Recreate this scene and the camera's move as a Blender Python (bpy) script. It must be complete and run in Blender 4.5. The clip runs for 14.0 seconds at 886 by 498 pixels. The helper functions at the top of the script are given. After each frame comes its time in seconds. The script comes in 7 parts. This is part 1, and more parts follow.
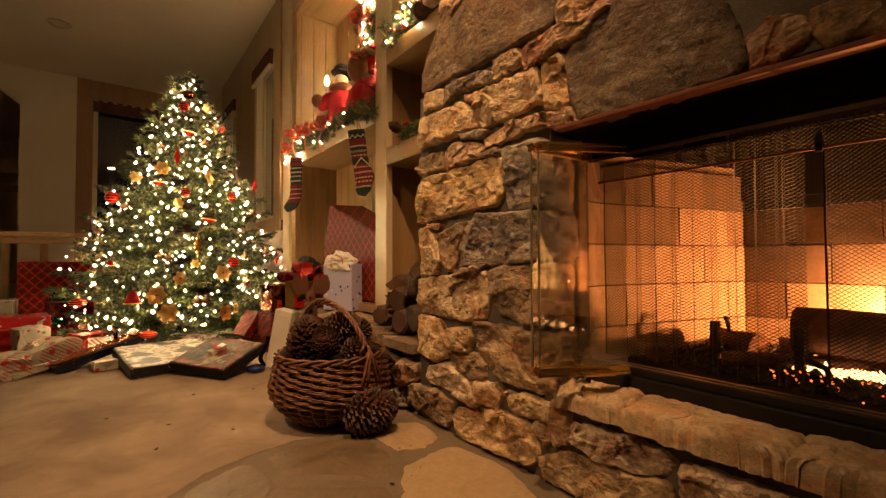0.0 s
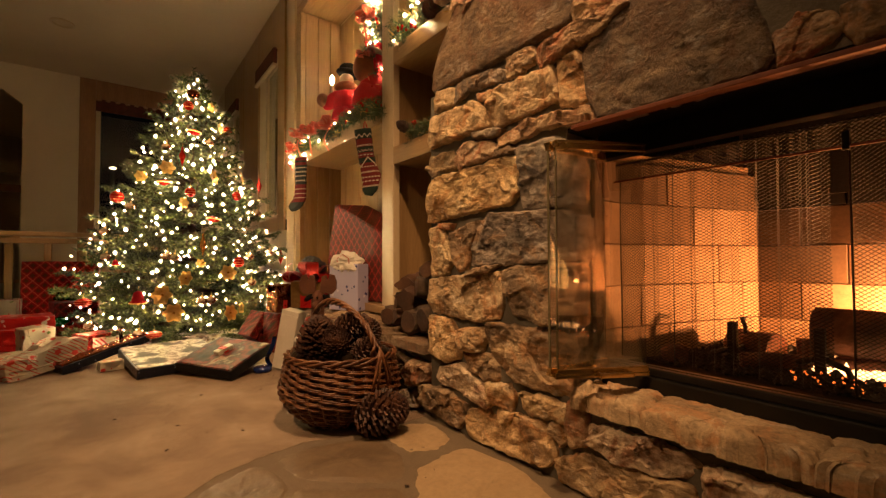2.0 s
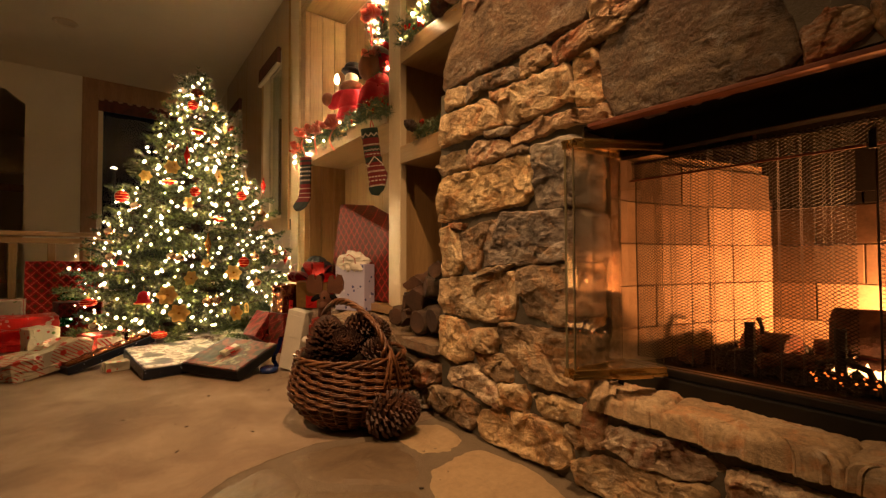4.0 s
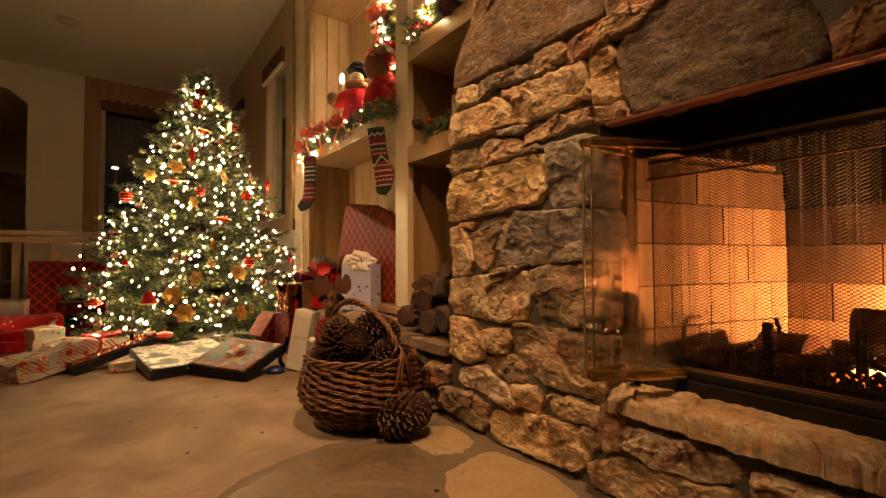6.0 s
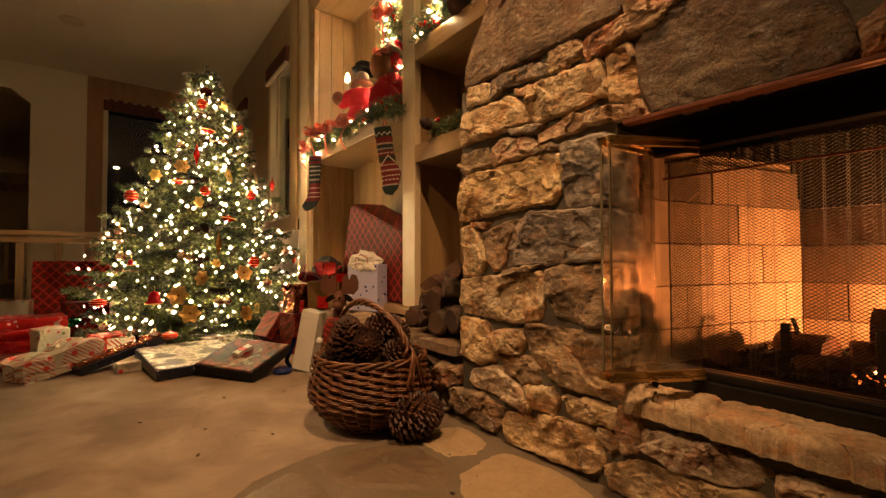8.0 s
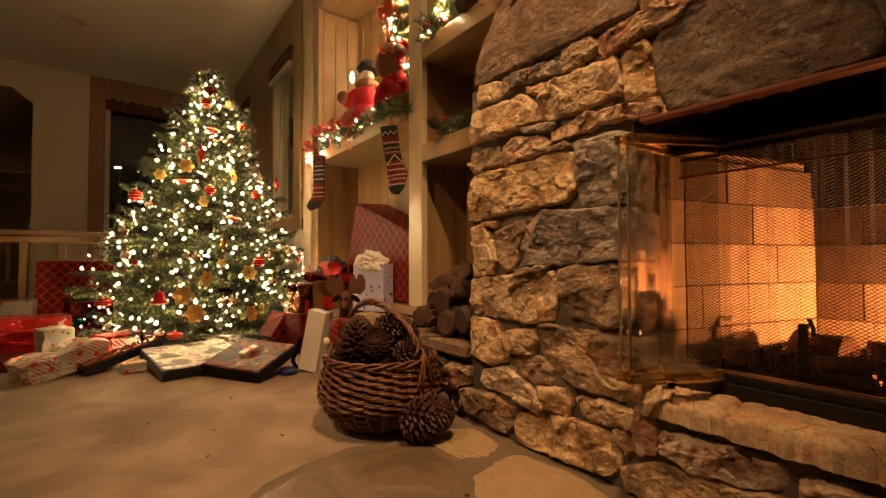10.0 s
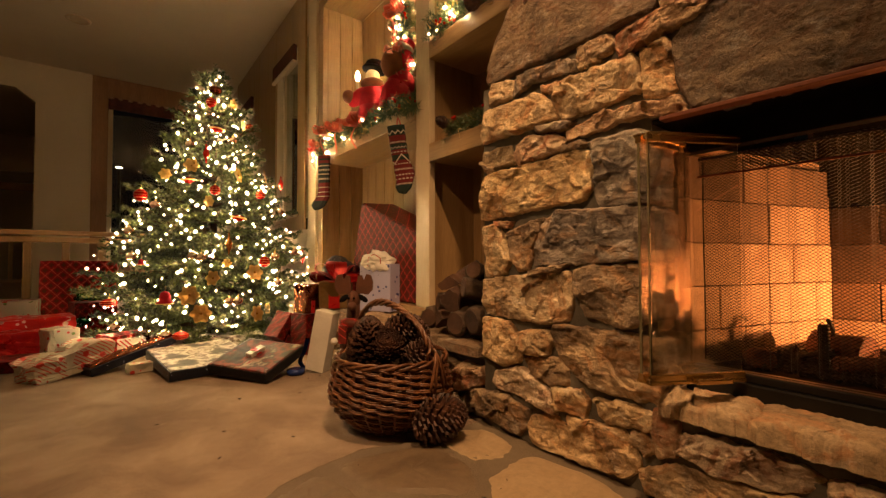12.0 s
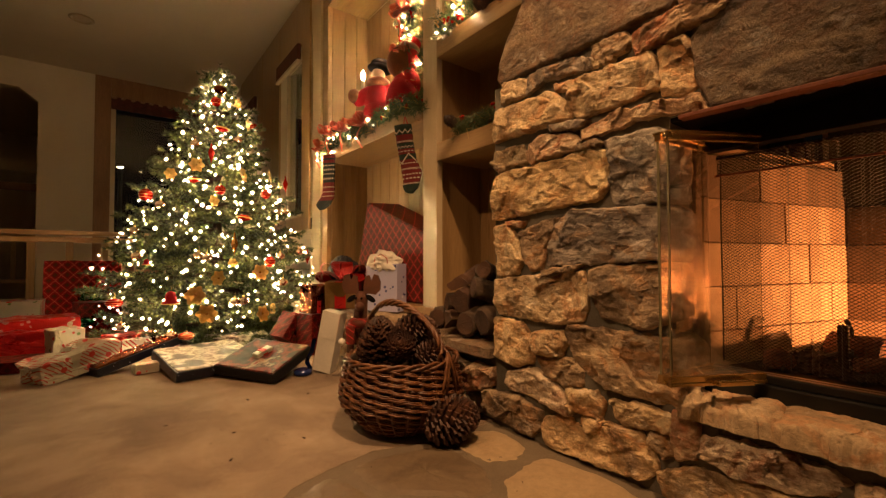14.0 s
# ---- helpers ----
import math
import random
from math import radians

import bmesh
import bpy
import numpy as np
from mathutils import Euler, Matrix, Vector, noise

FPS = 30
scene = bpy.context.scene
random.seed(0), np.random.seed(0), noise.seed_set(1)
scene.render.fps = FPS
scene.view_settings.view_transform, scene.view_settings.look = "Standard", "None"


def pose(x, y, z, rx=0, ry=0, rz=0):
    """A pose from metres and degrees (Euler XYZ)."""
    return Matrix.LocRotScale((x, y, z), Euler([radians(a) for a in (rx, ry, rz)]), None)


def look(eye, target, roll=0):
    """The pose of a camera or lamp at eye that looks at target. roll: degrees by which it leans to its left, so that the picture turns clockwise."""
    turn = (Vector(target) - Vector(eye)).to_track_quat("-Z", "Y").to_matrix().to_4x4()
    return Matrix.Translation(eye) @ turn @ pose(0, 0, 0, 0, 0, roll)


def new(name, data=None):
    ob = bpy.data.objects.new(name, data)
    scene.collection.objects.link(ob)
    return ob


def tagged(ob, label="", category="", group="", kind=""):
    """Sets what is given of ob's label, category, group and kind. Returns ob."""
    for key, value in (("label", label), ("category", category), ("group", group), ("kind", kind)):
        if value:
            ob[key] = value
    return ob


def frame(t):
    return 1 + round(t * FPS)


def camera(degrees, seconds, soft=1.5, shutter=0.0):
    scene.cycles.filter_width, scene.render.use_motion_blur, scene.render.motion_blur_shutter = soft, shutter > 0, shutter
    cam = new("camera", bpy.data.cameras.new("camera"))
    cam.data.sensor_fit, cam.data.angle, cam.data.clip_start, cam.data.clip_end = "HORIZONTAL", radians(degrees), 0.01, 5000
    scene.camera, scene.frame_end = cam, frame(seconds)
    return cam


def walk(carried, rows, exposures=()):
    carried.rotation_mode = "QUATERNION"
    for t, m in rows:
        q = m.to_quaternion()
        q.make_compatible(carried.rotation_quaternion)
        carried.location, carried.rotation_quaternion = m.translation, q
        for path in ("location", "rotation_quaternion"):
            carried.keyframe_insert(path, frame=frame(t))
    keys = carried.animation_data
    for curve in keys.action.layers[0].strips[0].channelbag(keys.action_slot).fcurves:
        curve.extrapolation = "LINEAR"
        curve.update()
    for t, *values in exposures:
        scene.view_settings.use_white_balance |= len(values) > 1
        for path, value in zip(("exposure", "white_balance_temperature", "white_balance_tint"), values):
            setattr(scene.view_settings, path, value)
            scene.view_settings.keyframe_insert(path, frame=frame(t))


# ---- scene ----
cam = camera(92.2, 14.0, soft=1.35)
METRES, EYE, TURN = 0.34, 0.61, -37.4
ROWS = [
    (0.0, 0.0, 0.0, 0.0, 0.009, 1.421, 0.2),
    (0.5, -0.0247, 0.0071, -0.0006, 0.017, 1.438, 0.17),
    (1.0, -0.0562, 0.0169, -0.0003, 0.034, 1.438, 0.17),
    (1.5, -0.0874, 0.0269, -0.0015, 0.034, 1.446, 0.16),
    (2.0, -0.119, 0.0365, -0.0008, 0.034, 1.421, 0.17),
    (2.5, -0.1421, 0.0443, -0.0009, 0.034, 1.412, 0.17),
    (3.0, -0.174, 0.0545, -0.0008, 0.043, 1.412, 0.17),
    (5.5, -0.3237, 0.1, -0.005, 0.068, 1.446, 0.15),
    (6.0, -0.3545, 0.1094, -0.0048, 0.068, 1.438, 0.15),
    (6.5, -0.3776, 0.116, -0.005, 0.085, 1.463, 0.14),
    (7.0, -0.4087, 0.1255, -0.0053, 0.085, 1.455, 0.13),
    (7.5, -0.4406, 0.1348, -0.0057, 0.085, 1.455, 0.13),
    (8.0, -0.4715, 0.145, -0.006, 0.094, 1.455, 0.13),
    (10.5, -0.6102, 0.1888, -0.0086, 0.119, 1.455, 0.11),
    (11.0, -0.6423, 0.1979, -0.0077, 0.111, 1.446, 0.11),
    (11.5, -0.6736, 0.208, -0.01, 0.119, 1.463, 0.1),
    (12.0, -0.7048, 0.2185, -0.0094, 0.128, 1.455, 0.11),
    (12.5, -0.7282, 0.2251, -0.0101, 0.145, 1.472, 0.09),
    (13.0, -0.7597, 0.2344, -0.0096, 0.145, 1.463, 0.1),
    (13.5, -0.7925, 0.2424, -0.0113, 0.145, 1.472, 0.09),
    (14.0, -0.8221, 0.2539, -0.0105, 0.162, 1.463, 0.09),
]
walk(cam, [(t, pose(0, 0, EYE, 0, 0, TURN) @ pose(METRES * x, METRES * y, METRES * z, 90 + pitch, roll, yaw)) for t, x, y, z, yaw, pitch, roll in ROWS])

# ---- world, lamps ----
world = bpy.data.worlds.new("night")
scene.world = world
world.use_nodes = True
world.node_tree.nodes["Background"].inputs[0].default_value = (0.03, 0.025, 0.022, 1)
world.node_tree.nodes["Background"].inputs[1].default_value = 0.05
scene.view_settings.exposure = 0.0

WARM = (1.0, 0.57, 0.25)


def lamp(name, kind, place, power, colour, size=0.05, target=None, cone=None, blend=0.6):
    data = bpy.data.lights.new(name, kind)
    data.energy, data.color = power, colour
    if kind == "AREA":
        data.shape, data.size = "DISK", size
    else:
        data.shadow_soft_size = size
    if kind == "SPOT":
        data.spot_size, data.spot_blend = radians(cone), blend
    ob = new(name, data)
    ob.matrix_world = look(place, target) if target else pose(*place)
    return ob


lamp("hearth_downlight_lamp", "SPOT", (0.28, 0.35, 2.99), 300, WARM, 0.045, (0.80, 1.58, 0.4), 63, 1.0)
# fill lamp added out of view, aimed to brighten the fireplace stones frontally
lamp("added_room_fill_lamp", "SPOT", (-1.3, 1.0, 2.99), 190, WARM, 0.045, (0.9, 1.35, 0.5), 54, 1.0)
lamp("flame_lamp", "POINT", (1.70, -0.06, 0.50), 23, (1.0, 0.36, 0.11), 0.012)
lamp("ember_lamp", "POINT", (1.735, 0.14, 0.43), 47, (1.0, 0.35, 0.10), 0.012)

# ---- materials ----
MATS = {}


def nodes_of(name):
    m = bpy.data.materials.new(name)
    m.use_nodes = True
    MATS[name] = m
    nt = m.node_tree
    return m, nt, nt.nodes["Principled BSDF"]


def add(nt, kind, **inputs):
    n = nt.nodes.new(kind)
    for k, v in inputs.items():
        n.inputs[k.replace("_", " ")].default_value = v
    return n


def ramp_of(nt, fac, stops, constant=False):
    r = nt.nodes.new("ShaderNodeValToRGB")
    while len(r.color_ramp.elements) < len(stops):
        r.color_ramp.elements.new(0.5)
    for e, (p, c) in zip(r.color_ramp.elements, stops):
        e.position, e.color = p, (*c, 1)
    if constant:
        r.color_ramp.interpolation = "CONSTANT"
    nt.links.new(fac, r.inputs[0])
    return r.outputs[0]


def maths(nt, op, a, b=None):
    n = nt.nodes.new("ShaderNodeMath")
    n.operation = op
    for i, v in enumerate((a, b)):
        if v is None:
            continue
        if isinstance(v, (int, float)):
            n.inputs[i].default_value = v
        else:
            nt.links.new(v, n.inputs[i])
    return n.outputs[0]


def coords(nt, shift=True, scale=None):
    """Object coordinates, shifted by the object's random number."""
    tc = nt.nodes.new("ShaderNodeTexCoord")
    out = tc.outputs["Object"]
    if shift:
        oi = nt.nodes.new("ShaderNodeObjectInfo")
        v = nt.nodes.new("ShaderNodeVectorMath")
        v.operation = "MULTIPLY_ADD"
        nt.links.new(oi.outputs["Random"], v.inputs[0])
        v.inputs[1].default_value = (13, 7, 19)
        nt.links.new(out, v.inputs[2])
        out = v.outputs[0]
    if scale:
        mp = nt.nodes.new("ShaderNodeMapping")
        mp.inputs["Scale"].default_value = scale
        nt.links.new(out, mp.inputs[0])
        out = mp.outputs[0]
    return out


def mix(nt, fac, a, b, mode="MIX"):
    n = nt.nodes.new("ShaderNodeMix")
    n.data_type, n.blend_type = "RGBA", mode
    for i, v in ((0, fac), (6, a), (7, b)):
        if isinstance(v, (int, float)):
            n.inputs[i].default_value = v
        elif isinstance(v, tuple):
            n.inputs[i].default_value = (*v, 1)
        else:
            nt.links.new(v, n.inputs[i])
    return n.outputs[2]


def noise_of(nt, vec, scale, detail=6, rough=0.6, distortion=0.0):
    n = add(nt, "ShaderNodeTexNoise", Scale=scale, Detail=detail, Roughness=rough, Distortion=distortion)
    nt.links.new(vec, n.inputs["Vector"])
    return n.outputs[0]


def finish(nt, bsdf, colour, rough, height=None, bump=0.3, dist=0.004, rough_by=None, spread=0.12):
    if not isinstance(colour, tuple):
        nt.links.new(colour, bsdf.inputs["Base Color"])
    else:
        bsdf.inputs["Base Color"].default_value = (*colour, 1)
    if rough_by is not None:
        m = nt.nodes.new("ShaderNodeMapRange")
        m.inputs[3].default_value, m.inputs[4].default_value = max(rough - spread, 0.02), min(rough + spread, 1)
        nt.links.new(rough_by, m.inputs[0])
        nt.links.new(m.outputs[0], bsdf.inputs["Roughness"])
    else:
        bsdf.inputs["Roughness"].default_value = rough
    if height is not None:
        b = nt.nodes.new("ShaderNodeBump")
        b.inputs["Strength"].default_value, b.inputs["Distance"].default_value = bump, dist
        nt.links.new(height, b.inputs["Height"])
        nt.links.new(b.outputs[0], bsdf.inputs["Normal"])


def surf(name, colours, scale=4, rough=0.6, bump=0.3, fine=60, dist=0.003, metal=0.0, stretch=None, specks=0.35, coat=0.0):
    """A mottled surface: broad stains, a fine grain, relief and uneven gloss."""
    m, nt, b = nodes_of(name)
    vec = coords(nt, True, stretch)
    broad = noise_of(nt, vec, scale, 5, 0.6, 0.6)
    n = len(colours)
    col = ramp_of(nt, broad, [(0.3 + 0.4 * i / max(n - 1, 1), c) for i, c in enumerate(colours)])
    grain = noise_of(nt, vec, fine, 8, 0.65)
    shade = ramp_of(nt, grain, [(0.25, (1 - specks,) * 3), (0.75, (1 + 0.0,) * 3)])
    col = mix(nt, 1.0, col, shade, "MULTIPLY")
    b.inputs["Metallic"].default_value = metal
    b.inputs["Coat Weight"].default_value = coat
    finish(nt, b, col, rough, grain, bump, dist, broad)
    return m


def stone_material(name, dark, mid, light, accent, relief=1.0):
    """Split rock: broad tones that differ from stone to stone, rust streaks, grain and pits."""
    m, nt, b = nodes_of(name)
    vec = coords(nt, True)
    beds = coords(nt, True, (1.0, 0.7, 1.5))
    broad = noise_of(nt, beds, 7, 7, 0.66, 1.2)
    col = ramp_of(nt, broad, [(0.33, dark), (0.47, mid), (0.64, light)])
    vein = noise_of(nt, vec, 6.5, 8, 0.7, 1.8)
    col = mix(nt, ramp_of(nt, vein, [(0.51, (0, 0, 0)), (0.60, (0.9, 0.9, 0.9))]), col, accent)
    chalk = noise_of(nt, beds, 17, 7, 0.72, 0.6)
    col = mix(nt, ramp_of(nt, chalk, [(0.56, (0, 0, 0)), (0.68, (0.75, 0.75, 0.75))]), col, tuple(0.25 + 0.7 * c for c in light))
    oi = nt.nodes.new("ShaderNodeObjectInfo")
    col = mix(nt, 1.0, col, ramp_of(nt, oi.outputs["Random"], [(0.0, (0.74, 0.76, 0.80)), (0.35, (1.0, 0.97, 0.92)), (0.65, (0.90, 0.90, 0.93)), (1.0, (1.12, 1.06, 0.98))]), "MULTIPLY")
    grain = noise_of(nt, vec, 48, 10, 0.74, 0.4)
    pits = noise_of(nt, vec, 170, 5, 0.7)
    col = mix(nt, 1.0, col, ramp_of(nt, grain, [(0.34, (0.60,) * 3), (0.56, (1.08,) * 3)]), "MULTIPLY")
    col = mix(nt, 1.0, col, ramp_of(nt, pits, [(0.32, (0.74,) * 3), (0.5, (1.0,) * 3)]), "MULTIPLY")
    rift = noise_of(nt, coords(nt, True, (1.0, 0.8, 2.6)), 22, 8, 0.7, 0.8)
    h = maths(nt, "ADD", maths(nt, "MULTIPLY", rift, 0.6), maths(nt, "ADD", maths(nt, "MULTIPLY", grain, 0.75), maths(nt, "MULTIPLY", pits, 0.22)))
    finish(nt, b, col, 0.72, h, 1.0, 0.0105 * relief, grain, 0.15)
    return m


stone_material("stone_tan", (0.21, 0.13, 0.075), (0.50, 0.345, 0.19), (0.74, 0.57, 0.36), (0.50, 0.26, 0.115))
stone_material("stone_gold", (0.30, 0.185, 0.09), (0.60, 0.41, 0.20), (0.80, 0.62, 0.36), (0.52, 0.28, 0.11))
stone_material("stone_rust", (0.17, 0.085, 0.055), (0.44, 0.26, 0.15), (0.66, 0.48, 0.31), (0.45, 0.165, 0.075))
stone_material("stone_grey", (0.10, 0.078, 0.066), (0.235, 0.185, 0.15), (0.46, 0.385, 0.31), (0.38, 0.24, 0.14))
stone_material("stone_brown", (0.13, 0.083, 0.052), (0.30, 0.20, 0.122), (0.50, 0.36, 0.22), (0.40, 0.215, 0.10))
stone_material("stone_slate", (0.085, 0.048, 0.027), (0.185, 0.116, 0.067), (0.33, 0.22, 0.132), (0.195, 0.095, 0.046), 1.3)
stone_material("stone_boulder", (0.052, 0.031, 0.018), (0.130, 0.082, 0.048), (0.25, 0.167, 0.098), (0.14, 0.070, 0.034), 1.5)
stone_material("stone_hearth", (0.29, 0.19, 0.11), (0.46, 0.33, 0.20), (0.58, 0.43, 0.275), (0.50, 0.275, 0.14), 0.55)
stone_material("stone_pale", (0.25, 0.14, 0.09), (0.70, 0.53, 0.37), (0.84, 0.69, 0.51), (0.33, 0.15, 0.08))
surf("flagstone_tan", [(0.30, 0.20, 0.112), (0.40, 0.28, 0.165), (0.35, 0.235, 0.132)], 5, 0.6, 0.5, 60, 0.004, specks=0.3)
surf("flagstone_brown", [(0.115, 0.075, 0.044), (0.175, 0.12, 0.074), (0.14, 0.092, 0.055)], 5, 0.55, 0.5, 60, 0.004, specks=0.3)
surf("mortar", [(0.10, 0.084, 0.066), (0.19, 0.163, 0.13)], 9, 0.9, 0.6, 160, 0.004)
surf("floor_mortar", [(0.14, 0.10, 0.066), (0.20, 0.148, 0.10)], 9, 0.9, 0.6, 160, 0.004)


def carpet_material():
    """Short pile: trodden paths and stains, pile laid this way and that, tufts."""
    m, nt, b = nodes_of("carpet")
    vec = coords(nt, False)
    stains = noise_of(nt, vec, 2.6, 6, 0.60, 0.35)
    lay_ = noise_of(nt, coords(nt, False, (1.4, 1.0, 1.0)), 7.5, 6, 0.62, 0.25)
    tufts = noise_of(nt, vec, 330, 4, 0.7)
    col = ramp_of(nt, stains, [(0.34, (0.20, 0.126, 0.08)), (0.50, (0.315, 0.215, 0.145)), (0.66, (0.42, 0.305, 0.215))])
    col = mix(nt, 1.0, col, ramp_of(nt, lay_, [(0.30, (0.84, 0.83, 0.82)), (0.66, (1.05, 1.05, 1.05))]), "MULTIPLY")
    col = mix(nt, 1.0, col, ramp_of(nt, tufts, [(0.30, (0.72, 0.72, 0.72)), (0.60, (1.05, 1.05, 1.05))]), "MULTIPLY")
    h = maths(nt, "ADD", maths(nt, "MULTIPLY", lay_, 1.4), maths(nt, "MULTIPLY", tufts, 0.5))
    finish(nt, b, col, 0.95, h, 0.8, 0.008)
    b.inputs["Sheen Weight"].default_value = 0.15


carpet_material()
surf("plaster", [(0.54, 0.45, 0.33), (0.60, 0.505, 0.37)], 1.2, 0.85, 0.15, 90, 0.002, specks=0.1)
surf("ceiling_paint", [(0.62, 0.52, 0.39), (0.68, 0.57, 0.43)], 1.0, 0.9, 0.2, 120, 0.002, specks=0.08)
surf("pine", [(0.27, 0.152, 0.064), (0.365, 0.225, 0.104), (0.315, 0.182, 0.080)], 3, 0.34, 0.12, 40, 0.002, stretch=(3, 3, 0.28), specks=0.3, coat=0.25)
surf("pine_across", [(0.27, 0.152, 0.064), (0.365, 0.225, 0.104), (0.315, 0.182, 0.080)], 3, 0.34, 0.12, 40, 0.002, stretch=(3, 0.28, 3), specks=0.3, coat=0.25)
surf("pine_dark", [(0.25, 0.12, 0.055), (0.33, 0.17, 0.08)], 3, 0.4, 0.12, 40, 0.002, stretch=(3, 3, 0.3), specks=0.35, coat=0.2)
surf("trim_pale", [(0.50, 0.38, 0.24), (0.58, 0.46, 0.31)], 3, 0.35, 0.08, 50, 0.001, stretch=(3, 3, 0.4), specks=0.15, coat=0.2)
surf("rail_wood", [(0.36, 0.20, 0.09), (0.48, 0.29, 0.14)], 3, 0.35, 0.1, 40, 0.002, stretch=(0.3, 3, 3), specks=0.3, coat=0.2)
surf("valance_cloth", [(0.06, 0.018, 0.012), (0.12, 0.03, 0.02)], 20, 0.9, 0.4, 300, 0.002)
surf("black_steel", [(0.007, 0.0065, 0.006), (0.013, 0.012, 0.011)], 12, 0.42, 0.1, 150, 0.001, metal=0.3)
surf("rusty_steel", [(0.13, 0.032, 0.013), (0.21, 0.055, 0.022)], 9, 0.6, 0.25, 90, 0.002, metal=0.3)
surf("soot", [(0.007, 0.006, 0.005), (0.013, 0.011, 0.009)], 9, 0.9, 0.3, 90, 0.003)
MATS["soot"].node_tree.nodes["Principled BSDF"].inputs["Specular IOR Level"].default_value = 0.08
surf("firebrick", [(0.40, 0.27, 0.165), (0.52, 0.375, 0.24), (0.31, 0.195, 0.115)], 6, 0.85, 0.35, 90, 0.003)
# darker firebricks: soot, with the firelight's upward fall-off put into the colour
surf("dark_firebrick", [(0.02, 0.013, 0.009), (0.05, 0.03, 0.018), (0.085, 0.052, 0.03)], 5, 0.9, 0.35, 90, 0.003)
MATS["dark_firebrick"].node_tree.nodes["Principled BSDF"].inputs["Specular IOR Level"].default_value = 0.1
surf("pale_soot_shade_firebrick", [(0.29, 0.195, 0.12), (0.42, 0.295, 0.185), (0.34, 0.225, 0.138)], 4, 0.9, 0.35, 90, 0.003)
surf("deep_soot_shade_firebrick", [(0.07, 0.044, 0.026), (0.13, 0.084, 0.049), (0.18, 0.117, 0.068)], 4, 0.9, 0.35, 90, 0.003)
surf("soot_shade_firebrick", [(0.15, 0.095, 0.055), (0.24, 0.155, 0.09), (0.33, 0.22, 0.13)], 4, 0.9, 0.35, 90, 0.003)
surf("fire_mortar", [(0.26, 0.17, 0.095), (0.34, 0.225, 0.125)], 9, 0.95, 0.3, 120, 0.003)
surf("brass", [(0.62, 0.42, 0.17), (0.72, 0.52, 0.23)], 9, 0.24, 0.05, 120, 0.001, metal=1.0, specks=0.15)
surf("screen_wire", [(0.016, 0.010, 0.0055), (0.026, 0.016, 0.009)], 20, 0.6, 0.0, 200, 0.001)
MATS["screen_wire"].node_tree.nodes["Principled BSDF"].inputs["Specular IOR Level"].default_value = 0.15


def glass_material(name, tint, rough=0.0, ior=1.5):
    m, nt, b = nodes_of(name)
    b.inputs["Base Color"].default_value = (*tint, 1)
    b.inputs["Transmission Weight"].default_value, b.inputs["Roughness"].default_value, b.inputs["IOR"].default_value = 1.0, rough, ior
    return m


glass_material("clear_glass", (0.97, 0.95, 0.90), 0.0, 2.3)
glass_material("window_glass", (0.85, 0.9, 0.9))


def glow_material(name, colour, strength, base=(0.8, 0.7, 0.5)):
    m, nt, b = nodes_of(name)
    b.inputs["Base Color"].default_value = (*base, 1)
    b.inputs["Emission Color"].default_value, b.inputs["Emission Strength"].default_value = (*colour, 1), strength
    return m


def bulb_material(name, colour, strength):
    """Small lights, some nearly spent and some bright."""
    m = glow_material(name, colour, strength)
    nt = m.node_tree
    b = nt.nodes["Principled BSDF"]
    oi = nt.nodes.new("ShaderNodeObjectInfo")
    spread = ramp_of(nt, oi.outputs["Random"], [(0.0, (0.11,) * 3), (0.45, (0.28,) * 3), (0.75, (0.58,) * 3), (1.0, (1.0,) * 3)])
    nt.links.new(maths(nt, "MULTIPLY", spread, strength), b.inputs["Emission Strength"])
    return m


bulb_material("bulb_glow", (1.0, 0.68, 0.33), 980)
glow_material("rest_glow", (1.0, 0.68, 0.33), 200)
bulb_material("garland_glow", (1.0, 0.66, 0.32), 2350)
glow_material("candle_glow", (1.0, 0.68, 0.34), 55)
glow_material("lamp_glow", (1.0, 0.70, 0.38), 12)
glow_material("street_glow", (1.0, 0.72, 0.42), 25)

# ---- mesh helpers ----


def link(name, bm, material, parent=None, label="", smooth=False):
    me = bpy.data.meshes.new(name)
    bm.normal_update()
    bm.to_mesh(me)
    bm.free()
    me.materials.append(MATS[material])
    if smooth:
        me.polygons.foreach_set("use_smooth", [True] * len(me.polygons))
    ob = new(name, me)
    if parent is not None:
        ob.parent = parent
    if label:
        ob["label"] = label
    return ob


def part(name, bm, material, parent, label="", smooth=False):
    return link(name, bm, material, parent, label, smooth)


def thing(name, m, label, category, group="", kind=""):
    e = new(name)
    e.empty_display_size = 0.05
    e.matrix_world = m
    return tagged(e, label, category, group, kind)


def structure(name, bm, material, smooth=False, label=""):
    return tagged(link(name, bm, material, None, label, smooth), kind="structure")


def box(bm, x0, x1, y0, y1, z0, z1, bevel=0.0, seg=2):
    r = bmesh.ops.create_cube(bm, size=1)
    bmesh.ops.transform(bm, matrix=Matrix.Translation(((x0 + x1) / 2, (y0 + y1) / 2, (z0 + z1) / 2)) @ Matrix.Diagonal((x1 - x0, y1 - y0, z1 - z0, 1)), verts=r["verts"])
    if bevel:
        bmesh.ops.bevel(bm, geom=list({e for v in r["verts"] for e in v.link_edges}), offset=bevel, segments=seg, affect="EDGES", profile=0.6)
    return bm


def boxes(*dims, bevel=0.0):
    bm = bmesh.new()
    for d in dims:
        box(bm, *d, bevel=bevel)
    return bm


